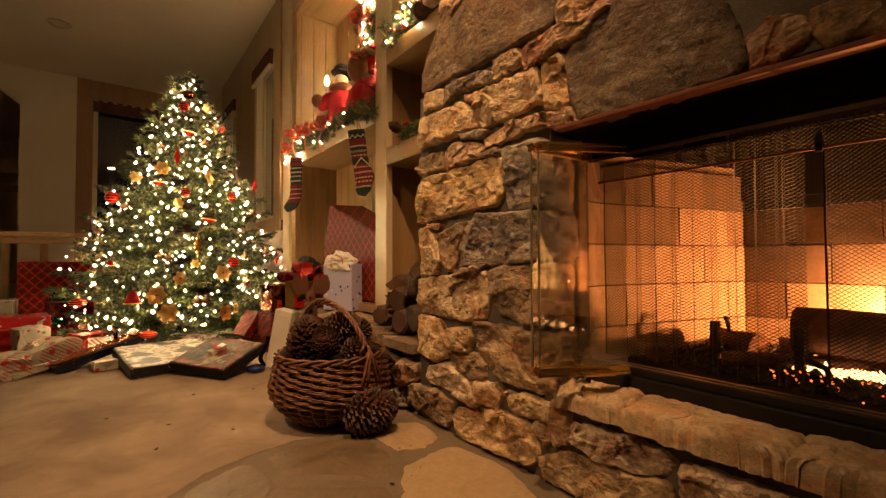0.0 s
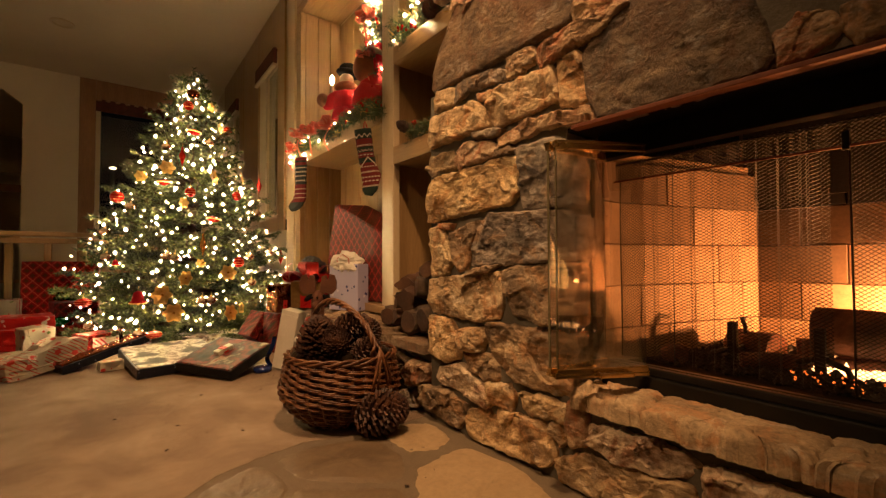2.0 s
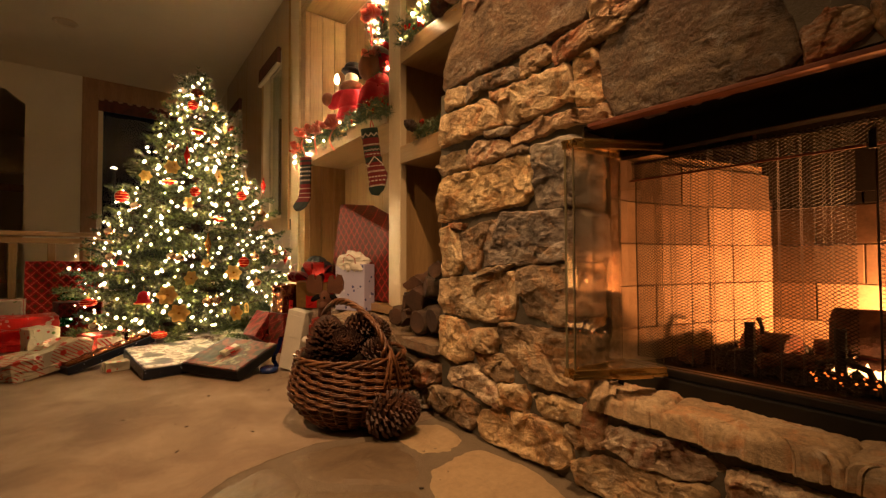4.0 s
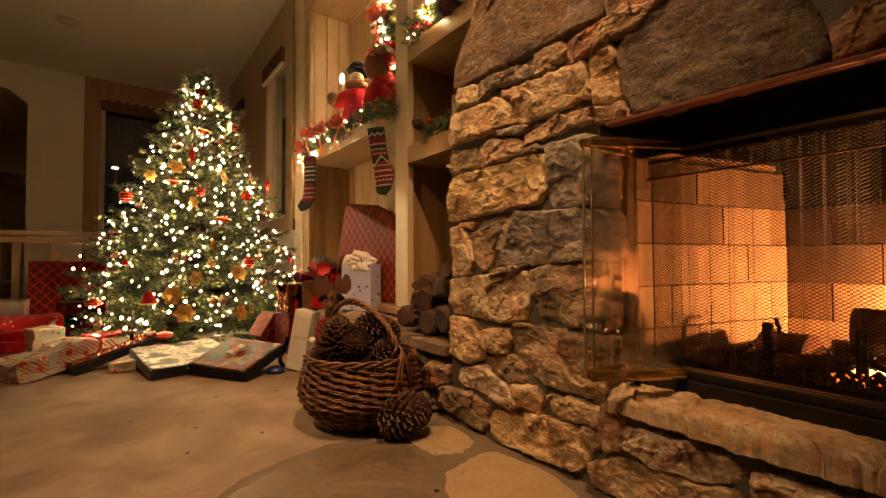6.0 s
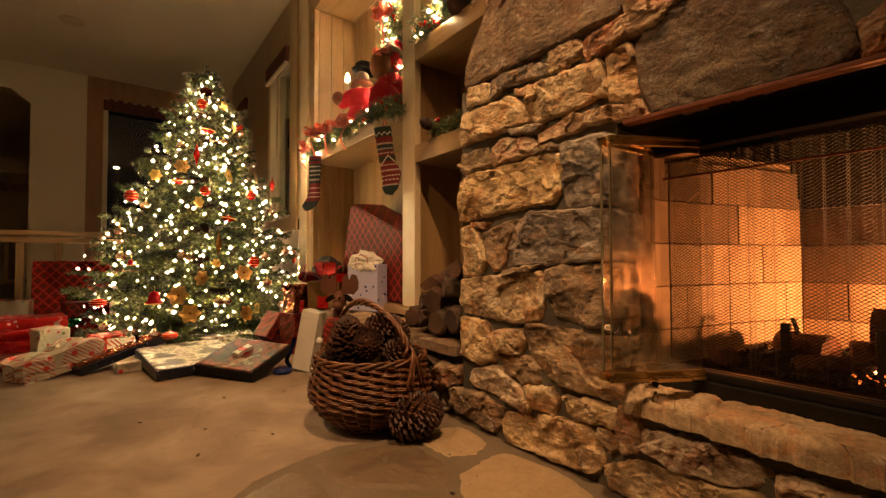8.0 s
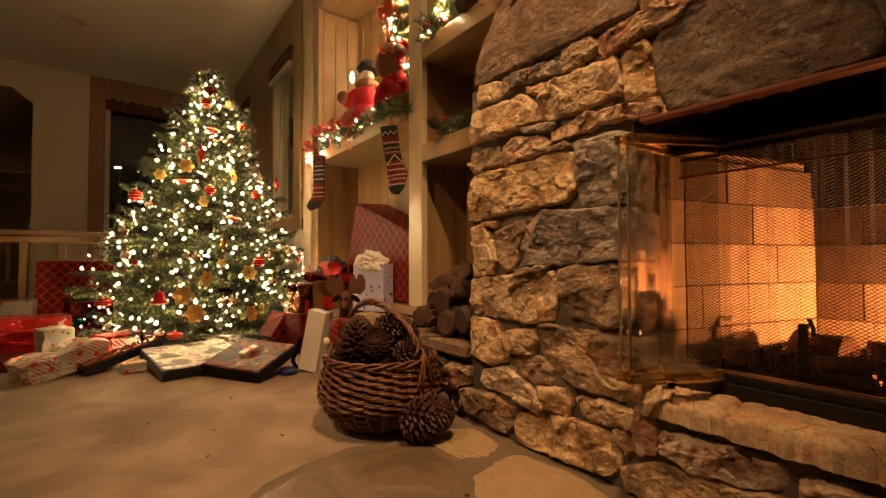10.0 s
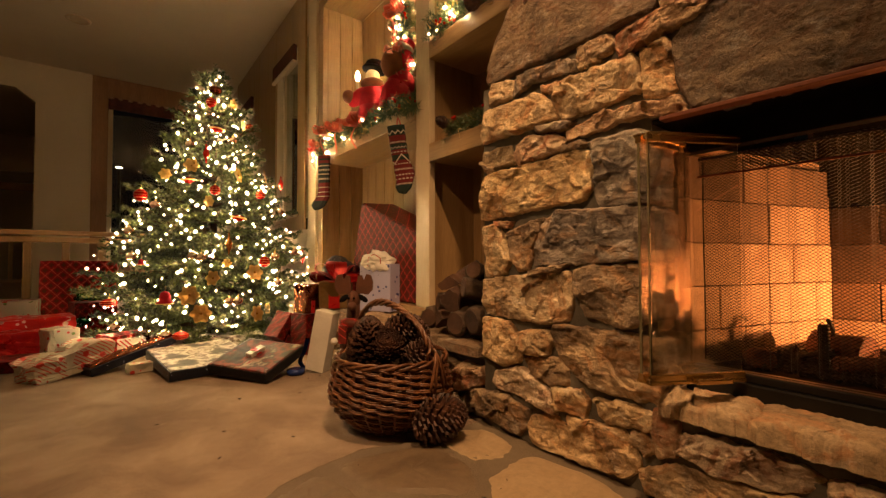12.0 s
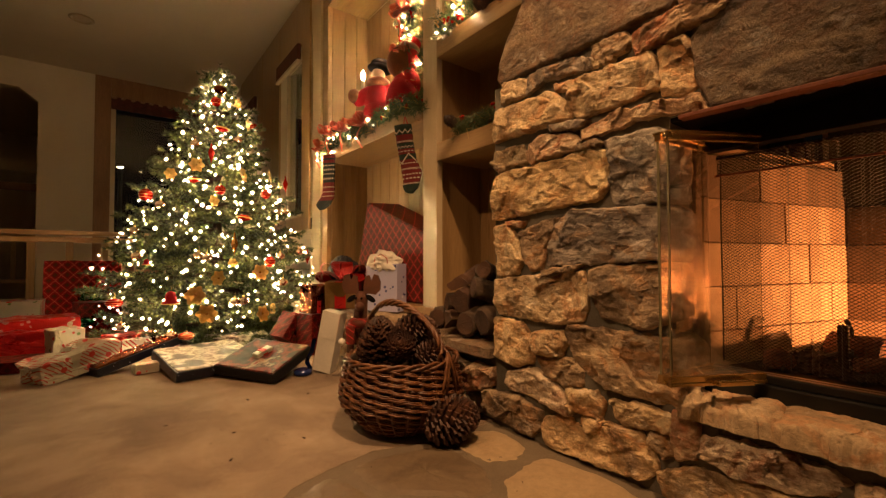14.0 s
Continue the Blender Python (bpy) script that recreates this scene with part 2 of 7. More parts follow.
def tube(bm, points, radius, sides=8, cap=True):
    """A round bar along points; radius is a number or one number a point."""
    pts = [Vector(p) for p in points]
    rad = radius if isinstance(radius, (list, tuple)) else [radius] * len(pts)
    rings, up = [], Vector((0, 0, 1))
    for i, p in enumerate(pts):
        d = (pts[min(i + 1, len(pts) - 1)] - pts[max(i - 1, 0)]).normalized()
        a = d.cross(up)
        if a.length < 0.05:
            a = d.cross(Vector((1, 0, 0)))
        a.normalize()
        b = a.cross(d).normalized()
        rings.append([bm.verts.new(p + (a * math.cos(2 * math.pi * k / sides) + b * math.sin(2 * math.pi * k / sides)) * rad[i]) for k in range(sides)])
    for r0, r1 in zip(rings, rings[1:]):
        for k in range(sides):
            bm.faces.new((r0[k], r0[(k + 1) % sides], r1[(k + 1) % sides], r1[k]))
    if cap:
        bm.faces.new(rings[0][::-1])
        bm.faces.new(rings[-1])
    return bm


def lathe(bm, profile, sides=24, at=(0, 0, 0)):
    """A turned body: profile of (radius, height) from the bottom up."""
    rings = []
    for r, z in profile:
        rings.append([bm.verts.new((at[0] + max(r, 1e-4) * math.cos(2 * math.pi * k / sides), at[1] + max(r, 1e-4) * math.sin(2 * math.pi * k / sides), at[2] + z)) for k in range(sides)])
    for r0, r1 in zip(rings, rings[1:]):
        for k in range(sides):
            bm.faces.new((r0[k], r0[(k + 1) % sides], r1[(k + 1) % sides], r1[k]))
    bm.faces.new(rings[0][::-1])
    bm.faces.new(rings[-1])
    return bm


def sphere(bm, at, r, seg=16, rings=10, squash=(1, 1, 1), turn=None):
    m = Matrix.Translation(at) @ (turn or Matrix()) @ Matrix.Diagonal((*squash, 1))
    bmesh.ops.create_uvsphere(bm, u_segments=seg, v_segments=rings, radius=r, matrix=m)
    return bm


def outline(corners, count=44, jitter=0.004, seed=0.0, cut=0.09, grow=0.010):
    """A stone's rim: the corners knocked off, evenly spaced and made uneven."""
    pts = [Vector((a, b)) for a, b in corners]
    mid = sum(pts, Vector((0, 0))) / len(pts)
    pts = [p + (p - mid).normalized() * grow for p in pts]
    for share in (cut, 0.2):
        nxt = []
        for i, p in enumerate(pts):
            q = pts[(i + 1) % len(pts)]
            nxt += [p.lerp(q, share), p.lerp(q, 1 - share)]
        pts = nxt
    length = [(pts[(i + 1) % len(pts)] - p).length for i, p in enumerate(pts)]
    total, out, i, run = sum(length), [], 0, 0.0
    for k in range(count):
        s = total * k / count
        while run + length[i] < s:
            run += length[i]
            i += 1
        p = pts[i].lerp(pts[(i + 1) % len(pts)], (s - run) / max(length[i], 1e-9))
        n = noise.fractal(Vector((p.x * 26, p.y * 26, seed)), 0.6, 2.1, 5)
        c = noise.fractal(Vector((p.x * 26, p.y * 26, seed + 9)), 0.6, 2.1, 5)
        out.append(p + Vector((n, c)) * jitter)
    return out


def facet(q, seed, size):
    """Height of a chipped face: each cell leans its own way."""
    at = Vector((q.x / size, q.y / size, seed))
    dist, pts = noise.voronoi(at, distance_metric="DISTANCE", exponent=2.5)
    p = pts[0]
    lean = noise.cell_vector(p * 3.7 + Vector((0.31, 0.17, 0.53)))
    return (at - p).x * (lean.x - 0.5) + (at - p).y * (lean.y - 0.5) + 0.35 * (lean.z - 0.5)


def rock_face(corners, proud, rough, seed, rings=11, count=48, back=0.03, jitter=0.006, cut=0.05, freq=11.0, round_off=0.0030, chip=1.0, grow=0.010):
    """A split stone seen from its face: u, v in the wall, height outwards. Returns vertices (u, v, h) and faces."""
    rim = outline(corners, count, jitter, seed, cut, grow)
    c = sum(rim, Vector((0, 0))) / count
    r = random.Random(int(seed * 1000))
    size = max((p - c).length for p in rim)
    # a few flat cleavage planes that slope off towards the rim
    planes = [(0.0, Vector((r.uniform(-0.10, 0.10), r.uniform(-0.14, 0.14))))]
    for k in range(4):
        a = 2 * math.pi * (k + r.uniform(0.1, 0.9)) / 4
        way = Vector((math.cos(a), math.sin(a)))
        out = max((p - c).dot(way) for p in rim)
        steep = r.uniform(0.25, 0.75)
        planes.append((steep * out * r.uniform(0.55, 0.85), -way * steep))
    verts, faces = [], []
    for j in range(rings):
        f = j / (rings - 1)
        s = 1 - (0.35 * f ** 2 + 0.65 * f)
        if j == 1:
            s = 0.985
        for p in rim:
            q = c + (p - c) * s
            lift = 1 - math.exp(-(p - c).length * (1 - s) / round_off)
            warp = Vector((noise.noise(Vector((q.x * 18, q.y * 18, seed))), noise.noise(Vector((q.x * 18, q.y * 18, seed + 4))))) * 0.010
            flat = min(b0 + (q + warp - c).dot(t0) for b0, t0 in planes)
            big = noise.fractal(Vector((q.x * freq, q.y * freq * 1.5, seed)), 0.8, 2.1, 6)
            chips = facet(q + warp, seed, 0.15) + 0.5 * facet(q + warp, seed + 2.5, 0.055)
            fine = noise.fractal(Vector((q.x * 55, q.y * 75, seed)), 0.7, 2.1, 5)
            h = proud * lift - (back if j == 0 else 0)
            h += lift * (chip * max(flat, -proud * 0.75) * 0.55 * min(1.0, size / 0.13) + rough * (0.40 * big + chip * 2.4 * chips) + min(0.4 + chip, 1.0) * 0.0028 * fine * min(1.0, s / 0.15))
            verts.append((q.x, q.y, h))
    for j in range(rings - 1):
        for k in range(count):
            a, b = j * count + k, j * count + (k + 1) % count
            faces.append((a, b, b + count, a + count))
    return verts, faces, c


def place_rock(name, corners, material, parent, to3, proud=0.03, rough=0.014, seed=0.0, **kw):
    """One stone as its own object; to3 turns (u, v, h) into a place in the world."""
    verts, faces, c = rock_face(corners, proud, rough, seed, **kw)
    o = Vector(to3(c.x, c.y, 0))
    bm = bmesh.new()
    vs = [bm.verts.new(Vector(to3(*v)) - o) for v in verts]
    for f in faces:
        if len({vs[i] for i in f}) == 4:
            bm.faces.new([vs[i] for i in f])
    bmesh.ops.remove_doubles(bm, verts=bm.verts, dist=1e-5)
    bmesh.ops.recalc_face_normals(bm, faces=bm.faces)
    bm.normal_update()
    for ed in bm.edges:
        if len(ed.link_faces) == 2 and ed.calc_length() > 0.004 and ed.calc_face_angle(0.0) > 0.34:
            ed.smooth = False
    ob = link(name, bm, material, parent, "", True)
    ob.location = o
    return ob

# ---- room shell ----
ZC = 3.06
bm = bmesh.new()
edge = [(-0.15, -3.0), (-0.15, 0.85), (0.0, 1.20), (0.115, 1.315), (0.203, 1.394), (0.333, 1.435), (0.482, 1.462), (0.623, 1.425), (0.735, 1.395), (0.95, 1.41)]
rim = [(1.2, 1.45), (1.2, 7.43), (-4.5, 7.43), (-4.5, -3.0)]
top = []
for (a, b), (c, d) in zip(edge, edge[1:]):
    for k in range(12):
        f = k / 12
        x, y = a + (c - a) * f, b + (d - b) * f
        top.append((x + 0.006 * noise.noise(Vector((x * 30, y * 30, 0))), y + 0.006 * noise.noise(Vector((x * 30, y * 30, 5)))))
top += rim
vs = [bm.verts.new((x, y, 0.0014)) for x, y in top]
face = bm.faces.new(vs)
low = bmesh.ops.extrude_face_region(bm, geom=[face])
bmesh.ops.translate(bm, verts=[v for v in low["geom"] if isinstance(v, bmesh.types.BMVert)], vec=(0, 0, -0.014))
bmesh.ops.triangulate(bm, faces=[f for f in bm.faces if len(f.verts) > 4])
bmesh.ops.recalc_face_normals(bm, faces=bm.faces)
structure("carpet", bm, "carpet", label="beige wall-to-wall carpet with soft mottling")
hearth_floor = structure("hearth_floor", boxes((-0.6, 2.4, -3.0, 1.46, -0.12, 0.0005)), "floor_mortar", label="flagstone hearth floor set in grey mortar")
structure("floor", boxes((-4.7, 2.4, -3.2, 12.0, -0.3, -0.125)), "plaster", label="plain floor under the carpet")
structure("ceiling", boxes((-4.7, 2.6, -3.2, 7.6, ZC, ZC + 0.15), (-4.7, -0.5, 7.6, 12.0, ZC, ZC + 0.15)), "ceiling_paint", label="cream painted ceiling")
structure("wall_south", boxes((-4.7, 2.6, -3.2, -3.05, -0.3, ZC)), "plaster")
structure("wall_west", boxes((-4.7, -4.5, -3.05, 12.0, -0.3, ZC)), "plaster")

# back wall with a wide window and a clipped opening to a dark hall
YB = 7.43
bm = boxes((-0.99, -0.45, YB, YB + 0.16, -0.12, ZC), (-0.45, 1.34, YB + 0.02, YB + 0.16, -0.12, 0.55), (-0.45, 1.34, YB + 0.02, YB + 0.16, 2.80, ZC))
box(bm, 1.05, 1.34, YB + 0.02, YB + 0.16, 0.55, 2.80)
box(bm, -4.5, -0.99, YB, YB + 0.16, 2.72, ZC)
wedge = [bm.verts.new(p) for p in ((-0.99, YB, 2.57), (-0.99, YB, 2.72), (-1.17, YB, 2.72), (-0.99, YB + 0.16, 2.57), (-0.99, YB + 0.16, 2.72), (-1.17, YB + 0.16, 2.72))]
for f in ((0, 2, 1), (3, 4, 5), (0, 3, 5, 2)):
    bm.faces.new([wedge[i] for i in f])
structure("wall_north", bm, "plaster", label="cream plaster wall with a clipped opening")
structure("trim_north", boxes((-0.45, -0.28, YB - 0.012, YB + 0.03, 0.5, ZC - 0.003), (-0.28, 1.05, YB - 0.012, YB + 0.02, 2.80, ZC - 0.003), (-0.28, 1.05, YB - 0.012, YB + 0.02, 0.42, 0.55), bevel=0.004), "pine_dark", label="wide stained pine casing")


def window(name, m, w, h, label):
    """A fixed window in its local frame: width along x, height z, facing -y."""
    e = thing(name, m, label, "window", kind="structure")
    part("window_frame", boxes((0, 0.05, 0, 0.05, 0, h), (w - 0.05, w, 0, 0.05, 0, h), (0.05, w - 0.05, 0, 0.05, 0, 0.05), (0.05, w - 0.05, 0, 0.05, h - 0.05, h), bevel=0.003), "trim_pale", e)
    p = part("pane", boxes((0.05, w - 0.05, 0.022, 0.028, 0.05, h - 0.05)), "window_glass", e)
    p.visible_shadow = False
    return e


window("window_1", pose(-0.28, YB + 0.05, 0.55), 1.33, 2.25, "dark night window in a pale wooden frame")
v = thing("window_valance", pose(-0.28, YB - 0.01, 2.63), "dark red fabric window valance", "valance")
bm = bmesh.new()
prev = None
for i in range(90):
    x = 1.33 * i / 89
    y = -0.03 + 0.008 * math.sin(i * 0.9) + 0.005 * noise.noise(Vector((x * 9, 0, 0)))
    cur = [bm.verts.new((x, y + dy, z)) for dy in (0, 0.012) for z in (0, 0.16)]
    if prev:
        for a, b in ((0, 1), (1, 3), (3, 2), (2, 0)):
            bm.faces.new((prev[a], prev[b], cur[b], cur[a]))
    prev = cur
part("cloth", bm, "valance_cloth", v)
part("rod", tube(bmesh.new(), [(0, -0.02, 0.15), (1.33, -0.02, 0.15)], 0.012), "pine_dark", v)

# hall beyond the opening
structure("hall_wall", boxes((-4.5, -0.7, 11.8, 12.0, -0.3, ZC), (-0.7, -0.55, YB + 0.17, 12.0, -0.3, ZC)), "plaster")
structure("hall_beam", boxes((-4.5, -0.71, 9.6, 9.75, 2.02, 2.22)), "plaster", label="plain pale beam in a dark hall")
hall_door = thing("hall_doorway", pose(-1.9, 9.9, 0), "dark stained wooden door frame in the hall", "door frame", kind="structure")
part("jamb", boxes((0, 0.1, 0, 0.06, 0, 1.75), (0.62, 0.72, 0, 0.06, 0, 1.75), bevel=0.004), "pine_dark", hall_door)
part("head", boxes((0, 0.72, -0.01, 0.07, 1.75, 1.87), bevel=0.004), "pine_dark", hall_door)


def railing(name, m, length, posts, label):
    e = thing(name, m, label, "railing", kind="structure")
    part("handrail", boxes((0, length, -0.045, 0.045, 0.815, 0.855), bevel=0.008), "rail_wood", e)
    part("subrail", boxes((0, length, -0.02, 0.02, 0.755, 0.80), bevel=0.005), "rail_wood", e)
    part("bottom_rail", boxes((0, length, -0.02, 0.02, 0.08, 0.13), bevel=0.005), "rail_wood", e)
    for x in posts:
        part("post", boxes((x - 0.026, x + 0.026, -0.02, 0.02, 0.131, 0.754), bevel=0.004), "pine", e)
    for x in (posts[0], posts[-1]):
        part("foot", boxes((x - 0.03, x + 0.03, -0.03, 0.03, 0.0, 0.079), bevel=0.004), "pine", e)
    return e


railing("railing", pose(-2.18, 5.06, 0.004), 3.1, [0.0 + 0.0, 0.24, 0.48, 0.72, 0.96, 1.20, 1.438, 1.676, 1.911, 2.15, 2.39, 2.63, 2.87], "honey pine stair railing with square posts")
railing("hall_railing", pose(-3.2, 9.0, 0.2), 2.1, [0.05, 0.3, 0.55, 0.8, 1.05, 1.3, 1.55, 1.8, 2.05], "dark wooden railing in the unlit hall")

# east window wall beside the bookcase
XW = 1.18
bm = boxes((XW, XW + 0.16, 3.94, YB, -0.12, 0.88), (XW, XW + 0.16, 3.94, YB, 2.62, ZC), (XW, XW + 0.16, 4.85, 5.75, 0.88, 2.62), (XW, XW + 0.16, 6.5, YB, 0.88, 2.62))
structure("wall_east", bm, "plaster", label="cream plaster wall with two narrow windows")
structure("trim_east", boxes((XW - 0.02, XW - 0.001, 3.95, 4.15, 0.88, ZC - 0.004), (XW - 0.02, XW - 0.001, 4.85, 5.06, 0.88, ZC - 0.004), (XW - 0.02, XW - 0.001, 5.54, 5.75, 0.88, ZC - 0.004), (XW - 0.02, XW - 0.001, 6.5, 6.7, 0.88, ZC - 0.004),
          (XW - 0.02, XW - 0.001, 4.15, 4.85, 2.62, ZC - 0.004), (XW - 0.02, XW - 0.001, 5.75, 6.5, 2.62, ZC - 0.004), (XW - 0.02, XW - 0.001, 4.15, 4.85, 0.88, 1.01), (XW - 0.02, XW - 0.001, 5.75, 6.5, 0.88, 1.01), (XW - 0.018, XW - 0.001, 5.06, 5.54, 0.88, ZC - 0.004), bevel=0.003), "pine", label="varnished pine window casing")
for i, y in enumerate((4.15, 5.75)):
    window(f"window_{i + 2}", pose(XW + 0.06, y + (0.70 if i == 0 else 0.75), 1.01, 0, 0, -90), 0.70 if i == 0 else 0.75, 1.61, "narrow dark window in a pale wooden frame")
    vl = thing("window_blind", pose(XW - 0.03, y, 2.46), "raised dark red fabric blind above a window", "blind", "blinds")
    part("cloth", boxes((-0.03, 0.008, 0.01, 0.69, 0.015, 0.165), bevel=0.012), "valance_cloth", vl)
    part("bottom_rail", boxes((-0.035, 0.0, 0.01, 0.69, -0.01, 0.014), bevel=0.004), "trim_pale", vl)

# outside, far beyond the window
o = tagged(link("outdoor_lamp", sphere(bmesh.new(), (0, 0, 0), 0.042, 12, 8, (1.9, 1, 0.7)), "street_glow"), "small warm lamp far outside at night", "lamp")
o.location = (-0.17, 15.88, 3.335)
structure("ground", boxes((-60, 60, 12.3, 90, -1.2, -1.0)), "soot", label="dark ground outside at night")
pole = tagged(link("lamp_pole", tube(bmesh.new(), [(0, 0, 0), (0, 0, 4.3)], [0.06, 0.04]), "black_steel"), "dark steel pole of an outdoor lamp", "pole")
pole.location = (-0.17, 15.9, -1.0)


def downlight(place, glow):
    e = thing("ceiling_downlight", pose(*place), "round white recessed ceiling light" + ("" if glow else ", switched off"), "ceiling light", "downlights")
    part("ring", lathe(bmesh.new(), [(0.105, -0.001), (0.105, -0.008), (0.085, -0.016), (0.075, -0.008), (0.07, -0.002)][::-1], 32), "trim_pale", e, "", True)
    part("lens", lathe(bmesh.new(), [(0.07, -0.004), (0.069, -0.001)], 24), "lamp_glow" if glow else "trim_pale", e)


downlight((-0.505, 5.85, ZC), False)
downlight((0.28, 0.35, ZC), True)
# unseen fixture, added to go with the fill lamp
downlight((-1.3, 1.0, ZC), True)

# ---- fireplace ----
mass = thing("fireplace", pose(0.95, 0, 0), "rough fieldstone fireplace wall with an open firebox", "fireplace", kind="structure")
core = ((0.0, 0.17, 0.75, 1.385, 0.0, 0.968), (0.17, 1.6, 0.80, 1.385, 0.0, 0.968), (0.0, 0.10, -1.3, 0.75, 0.0, 0.235), (0.0, 0.15, -1.3, 1.385, 0.968, 1.245), (0.0, 0.15, -1.3, 1.24, 1.245, 3.055), (0.15, 1.6, -1.3, -0.55, 0.968, 3.055), (0.15, 1.6, 0.83, 1.385, 0.968, 3.055), (0.15, 1.6, -0.55, 0.83, 1.34, 3.055), (0.0, 1.6, -1.3, -0.55, 0.0, 0.968))
for dims in core:
    part("mortar", boxes(dims), "mortar", mass)
FACE = lambda u, v, h: (-h + 0.002, u, v)
count_stone = [0]


def face_stone(tone, *corners):
    count_stone[0] += 1
    pier = max(a for a, b in corners) > 0.78 and 0.2 < max(b for a, b in corners) < 0.95
    lim = [(max(a, 0.722), b) if pier else (a, b) for a, b in corners]
    big = max(a for a, b in lim) - min(a for a, b in lim)
    place_rock("stone", lim, "stone_" + tone, mass, FACE, 0.021 + 0.013 * ((count_stone[0] * 7) % 5) / 5, (0.008 + 0.025 * min(big, 0.28)) * (0.9 if tone in ("slate", "boulder") else 1.0), count_stone[0] * 3.17,
               rings=34 if big > 0.2 else 26, count=128 if big > 0.2 else 96, chip=0.13 if tone in ("slate", "boulder") else 1.0, grow=0.010)


face_stone("slate", (1.352, 1.272), (1.335, 1.312), (1.310, 1.385), (1.255, 1.455), (1.180, 1.56), (1.002, 1.60), (0.735, 1.46), (0.727, 1.279), (0.735, 1.253), (0.821, 1.250), (0.953, 1.247), (1.09, 1.254), (1.277, 1.249), (1.34, 1.250))
face_stone("rust", (1.232, 1.519), (1.148, 1.601), (1.016, 1.539), (1.149, 1.470), (1.188, 1.482))
face_stone("brown", (0.958, 1.237), (0.869, 1.243), (0.842, 1.210), (0.869, 1.187), (0.933, 1.187), (0.963, 1.209))
face_stone("rust", (0.835, 1.216), (0.678, 1.236), (0.579, 1.246), (0.557, 1.215), (0.644, 1.184), (0.825, 1.159))
face_stone("tan", (0.719, 1.270), (0.704, 1.316), (0.578, 1.295), (0.594, 1.247), (0.660, 1.250), (0.714, 1.244))
face_stone("grey", (1.199, 1.237), (1.005, 1.224), (0.963, 1.195), (0.974, 1.177), (1.151, 1.191), (1.223, 1.166))
face_stone("tan", (0.961, 1.194), (0.892, 1.178), (0.916, 1.166), (0.958, 1.175))
face_stone("rust", (1.105, 1.171), (1.044, 1.163), (1.055, 1.133), (1.096, 1.149))
face_stone("tan", (1.038, 1.156), (0.804, 1.158), (0.783, 1.139), (0.778, 1.050), (0.882, 1.047), (1.007, 1.032), (1.045, 1.083))
face_stone("tan", (0.773, 1.156), (0.706, 1.160), (0.693, 1.137), (0.686, 1.029), (0.717, 1.021), (0.764, 1.033))
face_stone("tan", (1.331, 1.248), (1.216, 1.228), (1.227, 1.174), (1.331, 1.172))
face_stone("tan", (1.362, 1.158), (1.120, 1.152), (1.067, 1.102), (1.039, 1.049), (1.152, 1.046), (1.382, 1.041), (1.378, 1.129))
face_stone("rust", (1.007, 0.999), (0.871, 1.023), (0.755, 1.011), (0.681, 1.006), (0.655, 0.962), (0.755, 0.977), (0.883, 0.976), (1.002, 0.967))
face_stone("grey", (1.127, 1.040), (1.012, 1.031), (0.980, 1.020), (1.020, 1.006), (1.115, 1.020))
face_stone("boulder", (0.688, 1.146), (0.633, 1.196), (0.548, 1.235), (0.440, 1.225), (0.330, 1.135), (0.312, 1.084), (0.292, 1.028), (0.287, 0.988), (0.300, 0.968), (0.432, 0.964), (0.565, 0.963), (0.644, 0.966), (0.674, 1.03))
face_stone("rust", (0.278, 1.024), (0.248, 1.040), (0.205, 1.032), (0.190, 1.0), (0.235, 0.972), (0.276, 0.968))
face_stone("brown", (0.183, 1.030), (0.151, 1.034), (0.060, 1.005), (0.055, 0.966), (0.165, 0.967), (0.182, 0.995))
face_stone("tan", (1.374, 1.006), (1.259, 1.005), (1.218, 0.970), (1.235, 0.934), (1.355, 0.928), (1.383, 0.963))
face_stone("rust", (1.211, 0.999), (1.152, 1.015), (1.040, 0.997), (1.012, 0.969), (1.029, 0.943), (1.201, 0.932), (1.218, 0.955))
face_stone("brown", (1.013, 0.960), (0.955, 0.957), (0.935, 0.944), (0.960, 0.937), (1.021, 0.936))
face_stone("gold", (1.371, 0.917), (1.153, 0.920), (0.955, 0.934), (0.926, 0.920), (0.920, 0.815), (0.957, 0.781), (1.383, 0.753), (1.391, 0.831))
face_stone("grey", (0.918, 0.941), (0.785, 0.948), (0.700, 0.903), (0.684, 0.755), (0.896, 0.764), (0.912, 0.805), (0.900, 0.863))
face_stone("tan", (1.383, 0.726), (1.307, 0.733), (1.261, 0.651), (1.247, 0.609), (1.272, 0.558), (1.364, 0.549))
face_stone("rust", (1.318, 0.744), (1.229, 0.738), (1.253, 0.721), (1.303, 0.724))
face_stone("brown", (1.253, 0.702), (1.123, 0.738), (1.093, 0.727), (1.145, 0.648), (1.155, 0.580), (1.203, 0.573), (1.247, 0.630))
face_stone("grey", (1.093, 0.723), (1.036, 0.756), (0.778, 0.746), (0.684, 0.726), (0.686, 0.606), (0.934, 0.600), (1.139, 0.590), (1.130, 0.667))
face_stone("brown", (1.146, 0.574), (1.010, 0.596), (1.037, 0.572), (1.146, 0.553))
face_stone("tan", (1.376, 0.533), (1.155, 0.551), (1.005, 0.569), (0.990, 0.467), (1.012, 0.420), (1.110, 0.404), (1.365, 0.408))
face_stone("brown", (0.979, 0.574), (0.910, 0.588), (0.689, 0.597), (0.691, 0.462), (0.822, 0.425), (0.947, 0.444), (0.979, 0.521))
